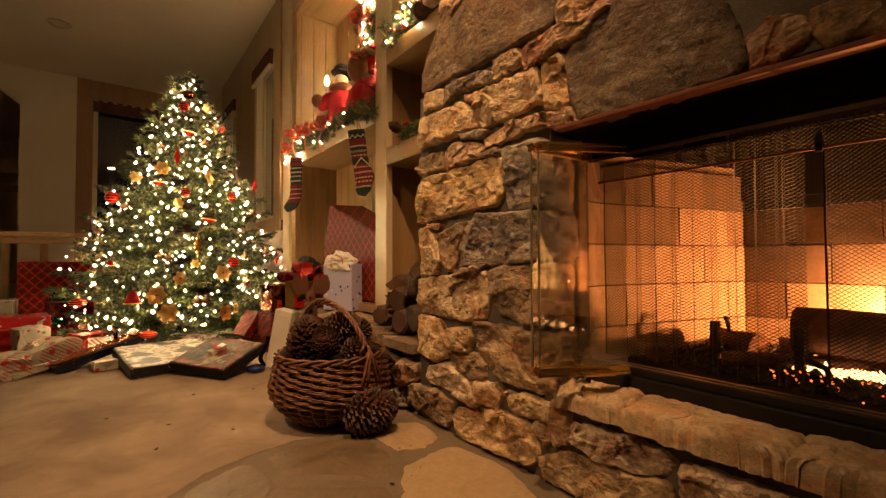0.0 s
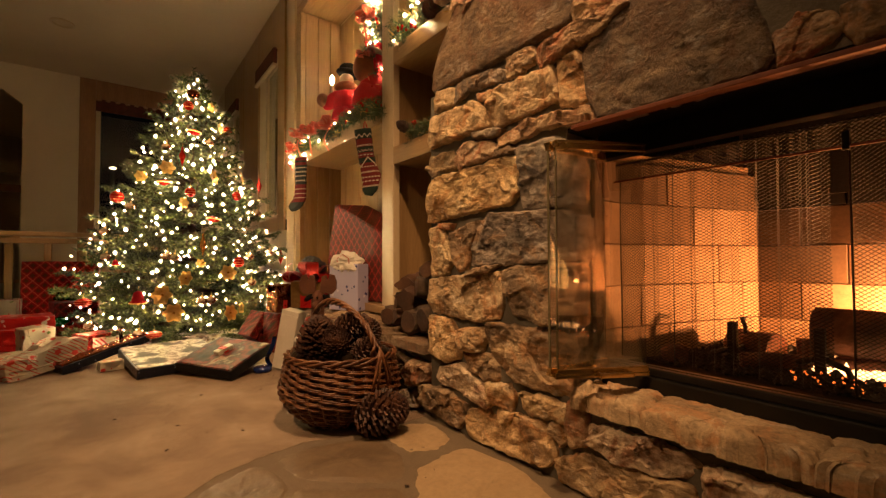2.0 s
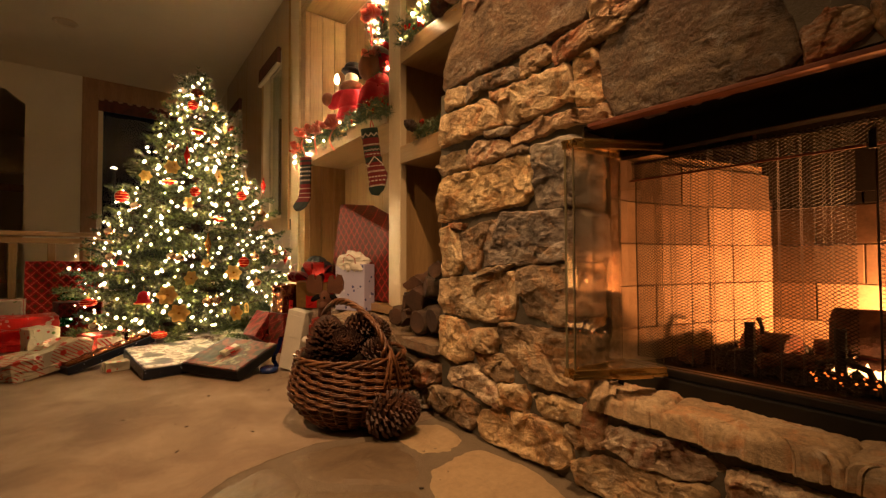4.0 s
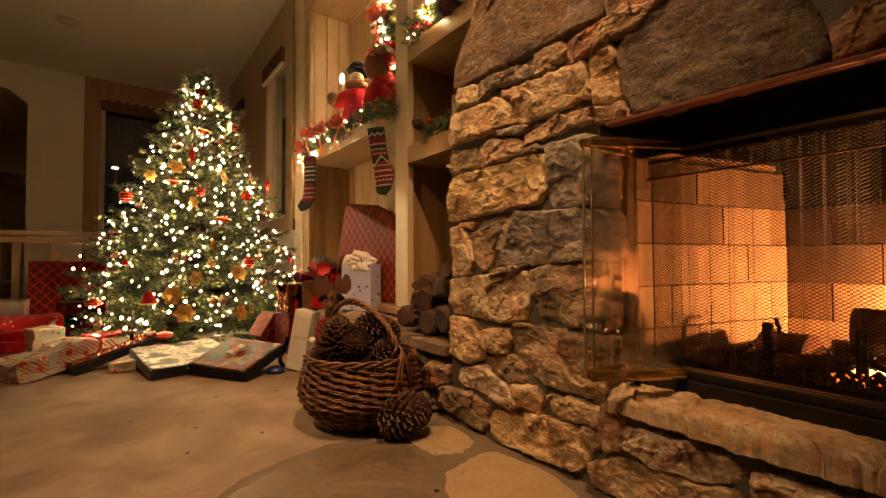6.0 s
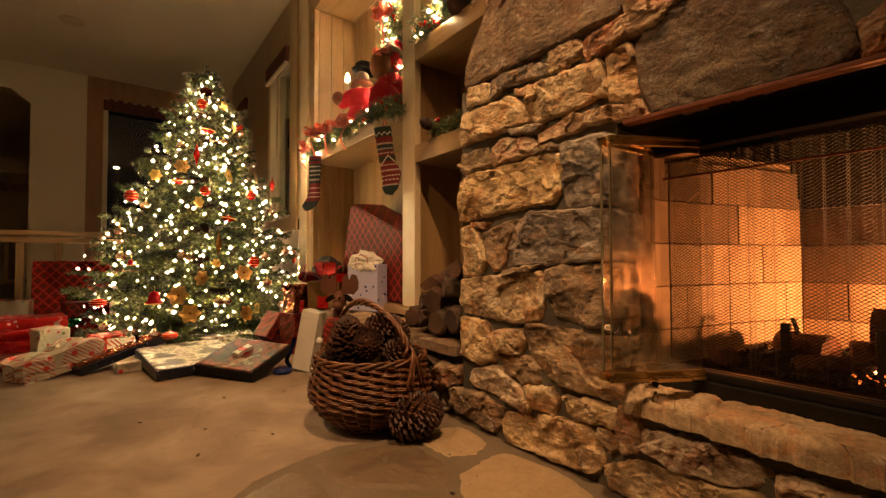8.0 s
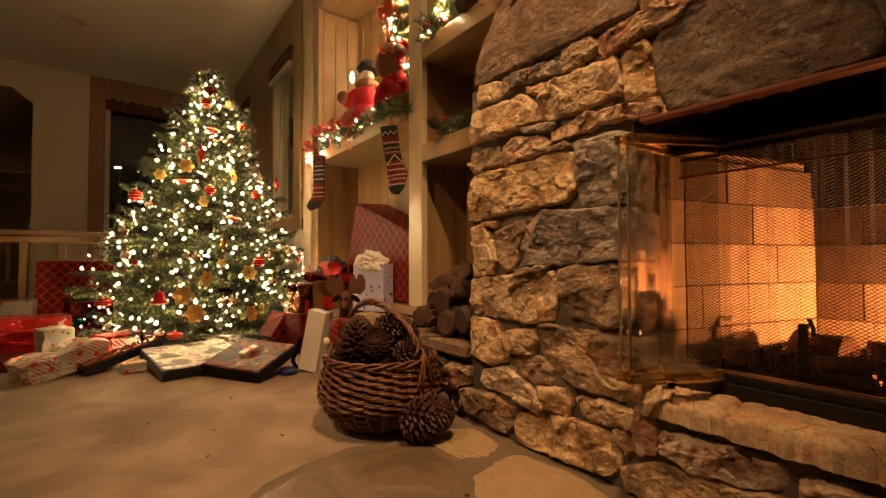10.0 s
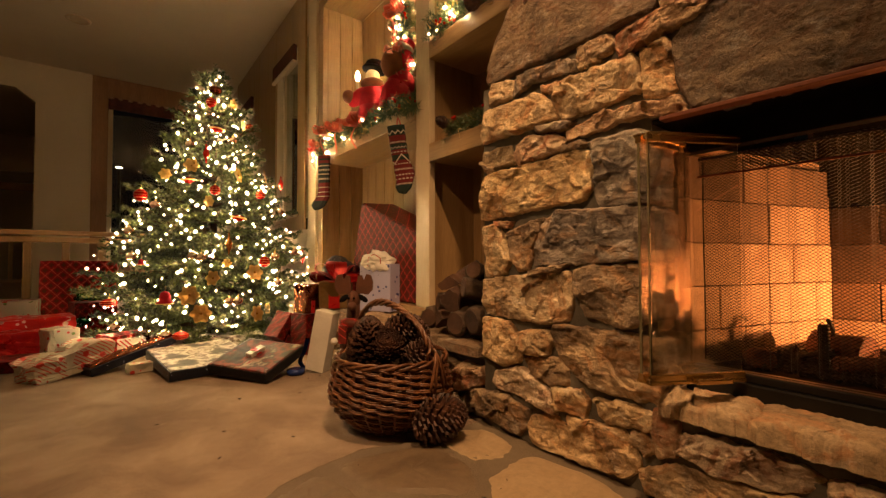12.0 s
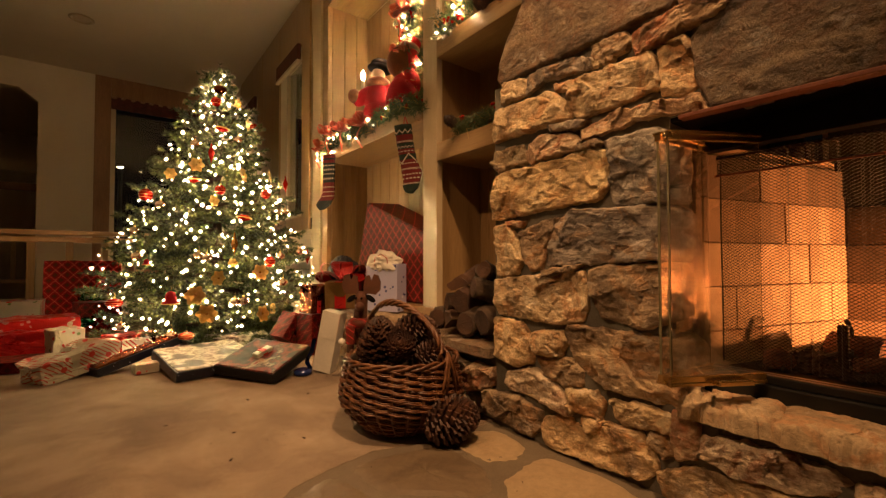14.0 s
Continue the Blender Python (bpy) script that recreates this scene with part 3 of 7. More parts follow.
face_stone("brown", (1.053, 0.403), (0.812, 0.405), (0.688, 0.407), (0.690, 0.237), (0.784, 0.236), (0.937, 0.245), (1.000, 0.270), (1.053, 0.329), (1.070, 0.367))
face_stone("tan", (1.381, 0.391), (1.255, 0.388), (1.198, 0.330), (1.205, 0.260), (1.273, 0.237), (1.373, 0.257))
face_stone("tan", (1.188, 0.367), (1.081, 0.385), (1.067, 0.359), (1.090, 0.305), (1.172, 0.299), (1.198, 0.330))
face_stone("brown", (1.189, 0.282), (1.045, 0.298), (1.013, 0.268), (1.019, 0.227), (1.082, 0.213), (1.157, 0.239))
face_stone("pale", (1.309, 0.209), (1.189, 0.243), (1.112, 0.211), (1.068, 0.174), (1.055, 0.128), (1.158, 0.143), (1.291, 0.151), (1.320, 0.176))
face_stone("tan", (1.063, 0.208), (0.967, 0.221), (0.942, 0.196), (0.950, 0.146), (1.046, 0.138))
face_stone("tan", (0.913, 0.212), (0.825, 0.218), (0.755, 0.213), (0.755, 0.167), (0.880, 0.154), (0.907, 0.180))
face_stone("brown", (1.438, 0.117), (1.291, 0.130), (1.174, 0.109), (1.165, 0.054), (1.206, 0.018), (1.347, 0.021), (1.426, 0.043))
face_stone("tan", (1.143, 0.099), (0.988, 0.132), (0.847, 0.148), (0.805, 0.113), (0.789, 0.072), (0.816, 0.031), (0.915, 0.019), (1.070, 0.012), (1.143, 0.013), (1.158, 0.056))
face_stone("brown", (0.809, 0.148), (0.769, 0.156), (0.746, 0.125), (0.775, 0.103), (0.805, 0.124))
face_stone("pale", (0.706, 0.175), (0.631, 0.196), (0.518, 0.203), (0.438, 0.190), (0.424, 0.178), (0.480, 0.132), (0.606, 0.117), (0.700, 0.140))
face_stone("tan", (0.785, 0.063), (0.700, 0.104), (0.555, 0.112), (0.444, 0.126), (0.430, 0.095), (0.46, 0.012), (0.612, 0.010), (0.767, 0.010))
face_stone("pale", (0.412, 0.180), (0.350, 0.190), (0.230, 0.190), (0.198, 0.172), (0.199, 0.120), (0.30, 0.085), (0.408, 0.110))
face_stone("brown", (0.412, 0.096), (0.313, 0.074), (0.214, 0.088), (0.20, 0.012), (0.315, 0.010), (0.43, 0.010))
face_stone("rust", (0.191, 0.171), (0.096, 0.169), (0.098, 0.078), (0.185, 0.102))
face_stone("rust", (0.746, 0.222), (0.704, 0.234), (0.690, 0.195), (0.697, 0.13), (0.738, 0.112), (0.748, 0.16))

# stones above and beside, out of the near view
for i, (y, z, w, h, tone) in enumerate([(1.20, 1.68, 0.30, 0.14, "tan"), (0.72, 1.70, 0.34, 0.2, "slate"), (0.33, 1.42, 0.36, 0.30, "brown"), (1.14, 1.84, 0.4, 0.2, "grey"), (0.66, 1.86, 0.44, 0.22, "rust"), (0.15, 1.82, 0.45, 0.24, "brown"),
                                        (-0.15, 1.5, 0.4, 0.24, "tan"), (-0.35, 1.2, 0.5, 0.25, "grey"), (-0.15, 1.06, 0.4, 0.15, "brown"), (-0.75, 1.1, 0.3, 0.4, "tan"), (-0.75, 0.65, 0.3, 0.4, "brown"), (-0.75, 0.25, 0.35, 0.3, "tan"), (-0.3, 0.12, 0.4, 0.2, "rust"), (0.05, 0.09, 0.25, 0.15, "tan")]):
    a, b = w / 2, h / 2
    face_stone(tone, (y + a, z - b), (y + a * 0.97, z + b * 0.9), (y, z + b), (y - a, z + b * 0.85), (y - a * 0.95, z - b), (y, z - b * 0.95))

# capping slabs of the hearth
TOPS = lambda u, v, h: (u - 0.95, v, 0.25 + h)
for i, (tone, c) in enumerate([("hearth", ((0.925, 0.72), (0.97, 0.74), (1.09, 0.735), (1.09, 0.55), (0.95, 0.535), (0.922, 0.56))), ("hearth", ((0.918, 0.534), (0.95, 0.54), (1.09, 0.545), (1.09, 0.238), (0.925, 0.236), (0.912, 0.40))),
                              ("hearth", ((0.92, 0.233), (1.09, 0.235), (1.09, -0.1), (0.925, -0.1))), ("tan", ((0.92, -0.11), (1.09, -0.11), (1.09, -0.5), (0.925, -0.5)))]):
    place_rock("capstone", c, "stone_" + tone, mass, TOPS, 0.026, 0.014 if i == 0 else 0.009, 50 + i * 2.3, rings=36, count=170, back=0.026, cut=0.03, round_off=0.006, chip=1.0 if i == 0 else 0.45, jitter=0.013)

# stones that turn the corner into the opening
SIDE = lambda u, v, h: (u, 0.752 - h, v)
for i, (u1, z0, z1, tone) in enumerate(((0.098, 0.262, 0.405, "brown"), (0.088, 0.418, 0.588, "tan"), (0.096, 0.602, 0.742, "grey"), (0.085, 0.758, 0.935, "tan"))):
    place_rock("stone", ((0.004, z0 + 0.004), (u1 * 0.5, z0), (u1, z0 + 0.01), (u1 * 0.96, (z0 + z1) / 2), (u1 - 0.006, z1), (u1 * 0.5, z1 + 0.003), (0.004, z1 - 0.006)), "stone_" + tone, mass, SIDE, 0.014, 0.010, 300 + i * 7.1, rings=20, count=76, grow=0.002)

# steel lintel, firebox frame
bm = boxes((-0.032, 0.0, -0.6, 0.715, 0.951, 0.961), bevel=0.002)
bmesh.ops.transform(bm, matrix=pose(0, 0.715, 0.956, 0.9) @ pose(0, -0.715, -0.956), verts=bm.verts)
part("lintel", bm, "rusty_steel", mass, "rusty steel lintel")
part("soffit", boxes((0.002, 0.149, -0.548, 0.748, 0.956, 0.9675)), "soot", mass, "sooty underside of the chimney wall")
part("hood", boxes((0.10, 0.14, -0.5, 0.72, 0.888, 0.955), bevel=0.003), "soot", mass, "sooty black steel hood bar")
sill = part("sill", boxes((0.105, 0.20, -0.5, 0.72, 0.236, 0.308), bevel=0.004), "black_steel", mass, "black steel sill")
part("track", boxes((0.115, 0.135, -0.5, 0.72, 0.3085, 0.330), bevel=0.004), "black_steel", sill)
part("track", boxes((0.155, 0.175, -0.5, 0.72, 0.3085, 0.326), bevel=0.004), "black_steel", sill)
part("jamb", boxes((0.104, 0.142, 0.738, 0.765, 0.332, 0.95), bevel=0.003), "stone_brown", mass, "brown stone jamb")

# firebox lining, brick by brick
CELL_L, CELL_H = 0.235, 0.1255
fire_in = thing("firebox", pose(1.15, 0, 0.318), "firebox lined with buff firebricks, upper courses darkened by soot and painted firelight fall-off", "firebox", kind="structure")
A, B, C = Vector((0.0, 0.745)), Vector((0.65, 0.562)), Vector((0.65, -0.38))
part("backing", boxes((0.67, 0.75, -0.45, 0.62, -0.1, 1.2)), "fire_mortar", fire_in)
bm = bmesh.new()
n = Vector((-(B - A).y, (B - A).x)).normalized()
q = [bm.verts.new((*(p + n * d), z)) for z in (-0.05, 0.62) for p, d in ((A, 0.02), (B, 0.02), (B, 0.05), (A, 0.05))]
for f in ((0, 1, 2, 3), (4, 5, 6, 7), (0, 1, 5, 4), (1, 2, 6, 5), (2, 3, 7, 6), (3, 0, 4, 7)):
    bm.faces.new([q[i] for i in f])
bmesh.ops.recalc_face_normals(bm, faces=bm.faces)
part("side_backing", bm, "fire_mortar", fire_in)
part("floor", boxes((0.051, 0.67, -0.45, 0.78, -0.03, -0.012)), "soot", fire_in)
part("smoke_dome", boxes((-0.04, 0.75, -0.53, 0.80, 0.97, 1.0), (0.64, 0.668, -0.53, 0.6, 0.50, 0.97), (-0.04, 0.65, 0.77, 0.80, 0.61, 0.97), (-0.04, 0.65, -0.53, -0.50, 0.0, 0.97)), "soot", fire_in)


BRICKS = {}


def brick_mesh(length, material="firebrick"):
    key = (round(length, 3), material)
    if key not in BRICKS:
        bm = boxes((0.0015, length - 0.0015, -0.02, 0.0, 0.0015, CELL_H - 0.0015), bevel=0.0022)
        me = bpy.data.meshes.new("brick")
        bm.to_mesh(me)
        bm.free()
        me.materials.append(MATS[material])
        BRICKS[key] = me
    return BRICKS[key]


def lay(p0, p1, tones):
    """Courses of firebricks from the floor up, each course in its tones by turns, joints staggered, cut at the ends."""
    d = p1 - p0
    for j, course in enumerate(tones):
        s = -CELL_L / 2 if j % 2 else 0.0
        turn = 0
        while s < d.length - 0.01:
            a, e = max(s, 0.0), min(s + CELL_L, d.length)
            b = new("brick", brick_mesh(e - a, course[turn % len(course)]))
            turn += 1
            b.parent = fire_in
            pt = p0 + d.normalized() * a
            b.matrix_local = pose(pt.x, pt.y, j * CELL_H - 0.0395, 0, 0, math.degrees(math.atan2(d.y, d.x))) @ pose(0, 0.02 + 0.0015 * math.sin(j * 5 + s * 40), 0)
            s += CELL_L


F_, P_, S_, Y_, D_ = "firebrick", "pale_soot_shade_firebrick", "soot_shade_firebrick", "deep_soot_shade_firebrick", "dark_firebrick"
# courses step darker upward: painted firelight fall-off as well as soot
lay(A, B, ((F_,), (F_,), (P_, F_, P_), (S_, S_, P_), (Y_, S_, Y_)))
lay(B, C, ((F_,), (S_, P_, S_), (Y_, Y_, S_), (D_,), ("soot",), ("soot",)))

# bricks that end the side wall towards the room, painted dimmer upward like it
for j, tone in enumerate(("firebrick", "firebrick", "pale_soot_shade_firebrick", "soot_shade_firebrick", "deep_soot_shade_firebrick")):
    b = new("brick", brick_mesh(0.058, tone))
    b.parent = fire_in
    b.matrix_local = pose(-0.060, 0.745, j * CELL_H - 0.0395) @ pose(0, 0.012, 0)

# raised ledge between fireplace and bookcase
ledge = thing("stone_ledge", pose(0.955, 1.39, 0), "low fieldstone ledge capped with flat slabs", "ledge", kind="structure")
part("core", boxes((0.012, 0.75, 0.002, 2.36, 0.0, 0.238)), "mortar", ledge)
LEDGE = lambda u, v, h: (-h + 0.004, u - 1.39, v)


def ledge_stone(tone, *corners):
    count_stone[0] += 1
    place_rock("stone", corners, "stone_" + tone, ledge, LEDGE, 0.035, 0.016, count_stone[0] * 3.17)


ledge_stone("rust", (1.588, 0.137), (1.506, 0.198), (1.391, 0.199), (1.399, 0.138), (1.533, 0.085))
ledge_stone("slate", (1.747, 0.164), (1.625, 0.211), (1.515, 0.196), (1.597, 0.133), (1.705, 0.121))
ledge_stone("grey", (1.635, 0.042), (1.489, 0.090), (1.477, 0.012), (1.588, 0.012))

for i in range(9):
    y = 1.78 + 0.22 * i
    ledge_stone(("tan", "brown", "grey")[i % 3], (y + 0.11, 0.02), (y + 0.1, 0.13), (y, 0.15), (y - 0.09, 0.12), (y - 0.1, 0.015))
    ledge_stone(("grey", "rust", "brown")[i % 3], (y + 0.1, 0.15), (y + 0.11, 0.25), (y, 0.255), (y - 0.1, 0.24), (y - 0.09, 0.15))
LTOP = lambda u, v, h: (u - 0.955, v - 1.39, 0.262 + h)
for i, (y0, y1) in enumerate(((1.40, 1.66), (1.67, 2.12), (2.13, 2.6), (2.61, 3.15), (3.16, 3.72))):
    place_rock("slab", ((0.92, y0), (0.93, y1), (1.25, y1), (1.70, y1), (1.70, y0), (1.25, y0)), "stone_" + ("slate", "slate", "brown", "grey", "brown")[i], ledge, LTOP, 0.026, 0.010, 80 + i * 1.9, cut=0.05, back=0.020, count=64, rings=14)

# flagstones
FLAG = lambda u, v, h: (u, v, -0.006 + h)


def flag_stone(tone, *corners):
    count_stone[0] += 1
    place_rock("flagstone", corners, "flagstone_tan" if tone == "yellow" else "flagstone_brown", hearth_floor, FLAG, 0.010, 0.0022, count_stone[0] * 3.17, cut=0.12, back=0.01, jitter=0.008, count=64, chip=0.4)


flag_stone("yellow", (0.71, 1.36), (0.82, 1.385), (0.91, 1.34), (0.88, 1.18), (0.80, 1.14), (0.71, 1.18))
flag_stone("yellow", (0.664, 1.078), (0.883, 1.11), (0.905, 0.90), (0.87, 0.74), (0.76, 0.595), (0.557, 0.666), (0.521, 0.854))
flag_stone("brown", (0.378, 1.414), (0.611, 1.388), (0.686, 1.336), (0.683, 1.163), (0.608, 1.041), (0.459, 1.156), (0.377, 1.239))
flag_stone("brown", (0.158, 1.33), (0.324, 1.39), (0.358, 1.227), (0.298, 1.111), (0.214, 1.017), (0.06, 1.144))
flag_stone("slate", (0.363, 1.193), (0.446, 1.122), (0.59, 1.01), (0.476, 0.815), (0.325, 0.845), (0.263, 0.979))
for i in range(12):
    x, y = 0.1 + 0.28 * (i % 3), 0.72 - 0.34 * (i // 3)
    if i in (1, 2):
        continue
    flag_stone(("grey", "brown", "yellow")[(i * 5) % 3], (x - 0.12, y + 0.12), (x + 0.1, y + 0.14), (x + 0.12, y - 0.1), (x - 0.02, y - 0.15), (x - 0.13, y - 0.1))

# ---- bookcase ----
XF, XK = 1.207, 1.56
case = thing("built_in_bookcase", pose(XF, 2.1, 0.29), "varnished knotty pine built-in bookcase with open shelves", "bookcase")
Z0 = 0.29


def case_part(name, x0, x1, y0, y1, z0, z1, material="pine", bevel=0.003):
    return part(name, boxes((x0 - XF, x1 - XF, y0 - 2.1, y1 - 2.1, z0 - Z0, z1 - Z0), bevel=bevel), material, case)


case_part("post", XF, XF + 0.04, 2.105, 2.235, 0.345, 2.735, "trim_pale")
case_part("divider", XF + 0.041, XK, 2.14, 2.20, 0.345, 2.735)
case_part("stile", XF - 0.01, XF + 0.03, 3.62, 3.73, 0.30, 2.735)
case_part("side_casing", XF - 0.025, XF + 0.02, 3.74, 3.93, 0.02, 3.05, "trim_pale")
for k in range(3):
    case_part("side_plank", XF + 0.032 + 0.11 * k, XF + 0.139 + 0.11 * k, 3.62, 3.66, 0.345, 2.735, "pine", 0.004)
case_part("base", XF - 0.01, XK, 1.2, 3.66, 0.295, 0.343, "pine_across")
case_part("shelf", XF - 0.008, XK, 2.236, 3.619, 1.415, 1.51, "pine_across", 0.006)
case_part("shelf", XF - 0.004, XK, 1.2, 2.104, 1.145, 1.245, "pine_across", 0.006)
case_part("shelf", XF - 0.004, XK, 1.2, 2.104, 1.715, 1.815, "pine_across", 0.006)
case_part("shelf", XF - 0.004, XK, 1.2, 2.104, 2.3, 2.4, "pine_across", 0.006)
case_part("top_board", XF - 0.01, XK, 1.2, 3.73, 2.738, 2.80, "pine_across")
case_part("header", XF - 0.012, XF + 0.02, 1.2, 3.73, 2.802, 3.055, "pine_across")
for k in range(17):
    y = 1.2 + 0.145 * k
    case_part("back_plank", XK + 0.002, XK + 0.02, y + 0.0015, y + 0.1435, 0.345, 2.735, "pine", 0.004)
structure("wall_behind_bookcase", boxes((XK + 0.03, XK + 0.2, 1.39, 3.94, -0.12, 3.055), (XF + 0.03, XK + 0.03, 3.67, 3.94, -0.12, 3.055)), "plaster")

# ---- more materials ----
surf("wicker", [(0.05, 0.016, 0.007), (0.15, 0.052, 0.02), (0.33, 0.145, 0.057)], 22, 0.42, 0.4, 220, 0.002, specks=0.45)
surf("cone_scale", [(0.018, 0.006, 0.004), (0.065, 0.022, 0.012), (0.17, 0.066, 0.032)], 14, 0.65, 0.4, 160, 0.002, specks=0.4)
surf("bark", [(0.03, 0.017, 0.01), (0.10, 0.055, 0.03)], 18, 0.9, 0.9, 70, 0.01, stretch=(1, 1, 0.35))
surf("cut_wood", [(0.12, 0.065, 0.035), (0.22, 0.13, 0.07)], 20, 0.8, 0.4, 90, 0.003)
surf("charred_log", [(0.03, 0.014, 0.009), (0.12, 0.045, 0.024), (0.26, 0.10, 0.05)], 9, 0.9, 0.9, 60, 0.008)
surf("ash_black", [(0.006, 0.004, 0.003), (0.016, 0.010, 0.007)], 14, 0.95, 0.4, 90, 0.004)
surf("split_wood", [(0.03, 0.013, 0.008), (0.08, 0.034, 0.018), (0.15, 0.068, 0.035)], 7, 0.85, 0.8, 60, 0.008, stretch=(0.35, 1, 1))
surf("iron", [(0.012, 0.011, 0.010), (0.03, 0.026, 0.022)], 14, 0.65, 0.4, 110, 0.003, metal=0.4)


def needle_material(name, dark, light):
    m, nt, b = nodes_of(name)
    geo = nt.nodes.new("ShaderNodeNewGeometry")
    col = ramp_of(nt, geo.outputs["Random Per Island"], [(0.0, dark), (1.0, light)])
    finish(nt, b, col, 0.5)
    b.inputs["Subsurface Weight"].default_value = 0.0
    return m


needle_material("fir_needles", (0.003, 0.010, 0.003), (0.125, 0.15, 0.036))
needle_material("garland_needles", (0.010, 0.028, 0.010), (0.11, 0.14, 0.045))
glow_material("ember_glow", (1.0, 0.16, 0.02), 2.2, (0.1, 0.03, 0.01))
glow_material("ember_hot", (1.0, 0.48, 0.17), 6, (0.1, 0.03, 0.01))
glow_material("flame_glow", (1.0, 0.45, 0.12), 6, (0.0, 0.0, 0.0))


def stuff(name, verts, faces, material, parent=None, label="", smooth=False):
    me = bpy.data.meshes.new(name)
    me.from_pydata(verts, [], faces)
    me.materials.append(MATS[material])
    if smooth:
        me.polygons.foreach_set("use_smooth", [True] * len(me.polygons))
    ob = new(name, me)
    if parent is not None:
        ob.parent = parent
    ob["kind"] = "stuff"
    if label:
        ob["label"] = label
    return ob


surf("glass_edge", [(0.13, 0.11, 0.06), (0.19, 0.16, 0.09)], 8, 0.2, 0.05, 90, 0.001)

# ---- fireplace doors ----
def glass_door(name, p, q, z0, z1, label, bare):
    """One leaf of a folding door from p to q (x, y)."""
    d = Vector(q) - Vector(p)
    w = d.length
    e = thing(name, pose(p[0], p[1], z0, 0, 0, math.degrees(math.atan2(d.y, d.x))), label, "fireplace door", "folding glass doors")
    h = z1 - z0
    g = part("pane", boxes((0.004, w - 0.004, -0.0025, 0.0025, 0.016, h - 0.016), bevel=0.0008), "clear_glass", e)
    g.visible_shadow = False
    for x in ((0.001,) if bare == 0 else (w - 0.003,)):
        part("polished_edge", boxes((x, x + 0.0012, -0.0027, 0.0027, 0.02, h - 0.02)), "glass_edge", g, "pale green polished glass edge")
    part("top_rail", boxes((0, w, -0.007, 0.007, h - 0.02, h), (0, w, -0.011, 0.011, h - 0.006, h + 0.002), bevel=0.0015), "brass", e, "brass top channel")
    part("bottom_rail", boxes((0, w, -0.007, 0.007, 0, 0.02), (0, w, -0.011, 0.011, -0.002, 0.006), bevel=0.0015), "brass", e, "brass bottom channel")
    return e


OUTER, INNER, FREE = (0.838, 0.728), (1.06, 0.708), (1.052, 0.588)
glass_door("glass_door", INNER, OUTER, 0.318, 0.905, "tempered glass fireplace door leaf with brass rails, folded open", 1)
door_b = glass_door("glass_door", (OUTER[0] + 0.004, OUTER[1] - 0.02), FREE, 0.318, 0.905, "tempered glass fireplace door leaf with brass rails, folded open", 0)
part("handle", boxes((0.10, 0.19, -0.03, -0.012, 0.0, 0.012), bevel=0.003), "brass", door_b, "brass pull handle")
part("hinge", boxes((-0.005, 0.010, -0.008, 0.008, 0.572, 0.588), bevel=0.002), "brass", door_b)
part("hinge", boxes((-0.005, 0.010, -0.008, 0.008, -0.004, 0.012), bevel=0.002), "brass", door_b)


# ---- spark screen ----
def screen(name, y0, y1, z0, z1, x, fold, pitch, label, cell=(0.0054, 0.0040), wire=0.0009):
    """A hanging curtain of woven wire, real zigzag wires with folds."""
    e = thing(name, pose(x, y0, z0), label, "fire screen", "spark screens")
    def pos(s, z):
        bunch = 1.0 + 1.6 * math.exp(-((s - (y1 - y0) + 0.14) / 0.07) ** 2)
        wave = math.sin(2 * math.pi * s / pitch + 0.9 * math.sin(9 * s) + 0.35 * math.sin(z * 3)) + 0.45 * math.sin(2 * math.pi * s / (pitch * 0.41) + 1.3 + z)
        return Vector((fold * bunch * wave * (0.55 + 0.45 * math.sin(7 * s + 1)) + 0.002 * math.sin(z * 13), s, z))

    cols = wire_sheet(e, y1 - y0, z1 - z0, pos, cell, wire)
    edge_bar = tube(bmesh.new(), [pos(cols * cell[0], k * 0.02) for k in range(int((z1 - z0) / 0.02) + 1)], 0.002, 6)
    part("edge_wire", edge_bar, "screen_wire", e)
    return e


def wire_sheet(e, wide, high, pos, cell, wire):
    """Zigzag wires over a sheet that pos bends."""
    cols, rows = int(wide / cell[0]), int(high / cell[1])
    verts, faces = [], []

    def bar(a, b):
        d = (b - a).normalized()
        u = d.cross(Vector((1, 0, 0))).normalized()
        w = d.cross(u)
        n = len(verts)
        for p in (a, b):
            for k in range(3):
                t = 2 * math.pi * k / 3
                verts.append(tuple(p + (u * math.cos(t) + w * math.sin(t)) * wire))
        faces.extend(((n, n + 1, n + 4, n + 3), (n + 1, n + 2, n + 5, n + 4), (n + 2, n, n + 3, n + 5)))

    for i in range(cols):
        for j in range(rows):
            a = -1 if (i + j) % 2 else 1
            s0, s1 = (i + 0.5) * cell[0] + a * cell[0] * 0.5, (i + 0.5) * cell[0] - a * cell[0] * 0.5
            bar(pos(s0, j * cell[1]), pos(s1, (j + 1) * cell[1]))
    stuff("wire_mesh", verts, faces, "screen_wire", e, "woven steel wire mesh")
    return cols


screen("spark_screen", 0.245, 0.705, 0.335, 0.885, 1.132, 0.0105, 0.045, "wire mesh spark curtain drawn along its rod")
screen("spark_screen", -0.30, 0.218, 0.335, 0.885, 1.132, 0.005, 0.075, "wire mesh spark curtain drawn along its rod")
val = thing("screen_valance", pose(1.112, -0.45, 0.83), "narrow wire mesh valance below a steel rod", "fire screen")
part("rod", tube(bmesh.new(), [(0.012, 0, 0.05), (0.012, 1.16, 0.05)], 0.004), "black_steel", val)
part("rim", boxes((-0.002, 0.002, 0, 1.16, -0.002, 0.003)), "rusty_steel", val)
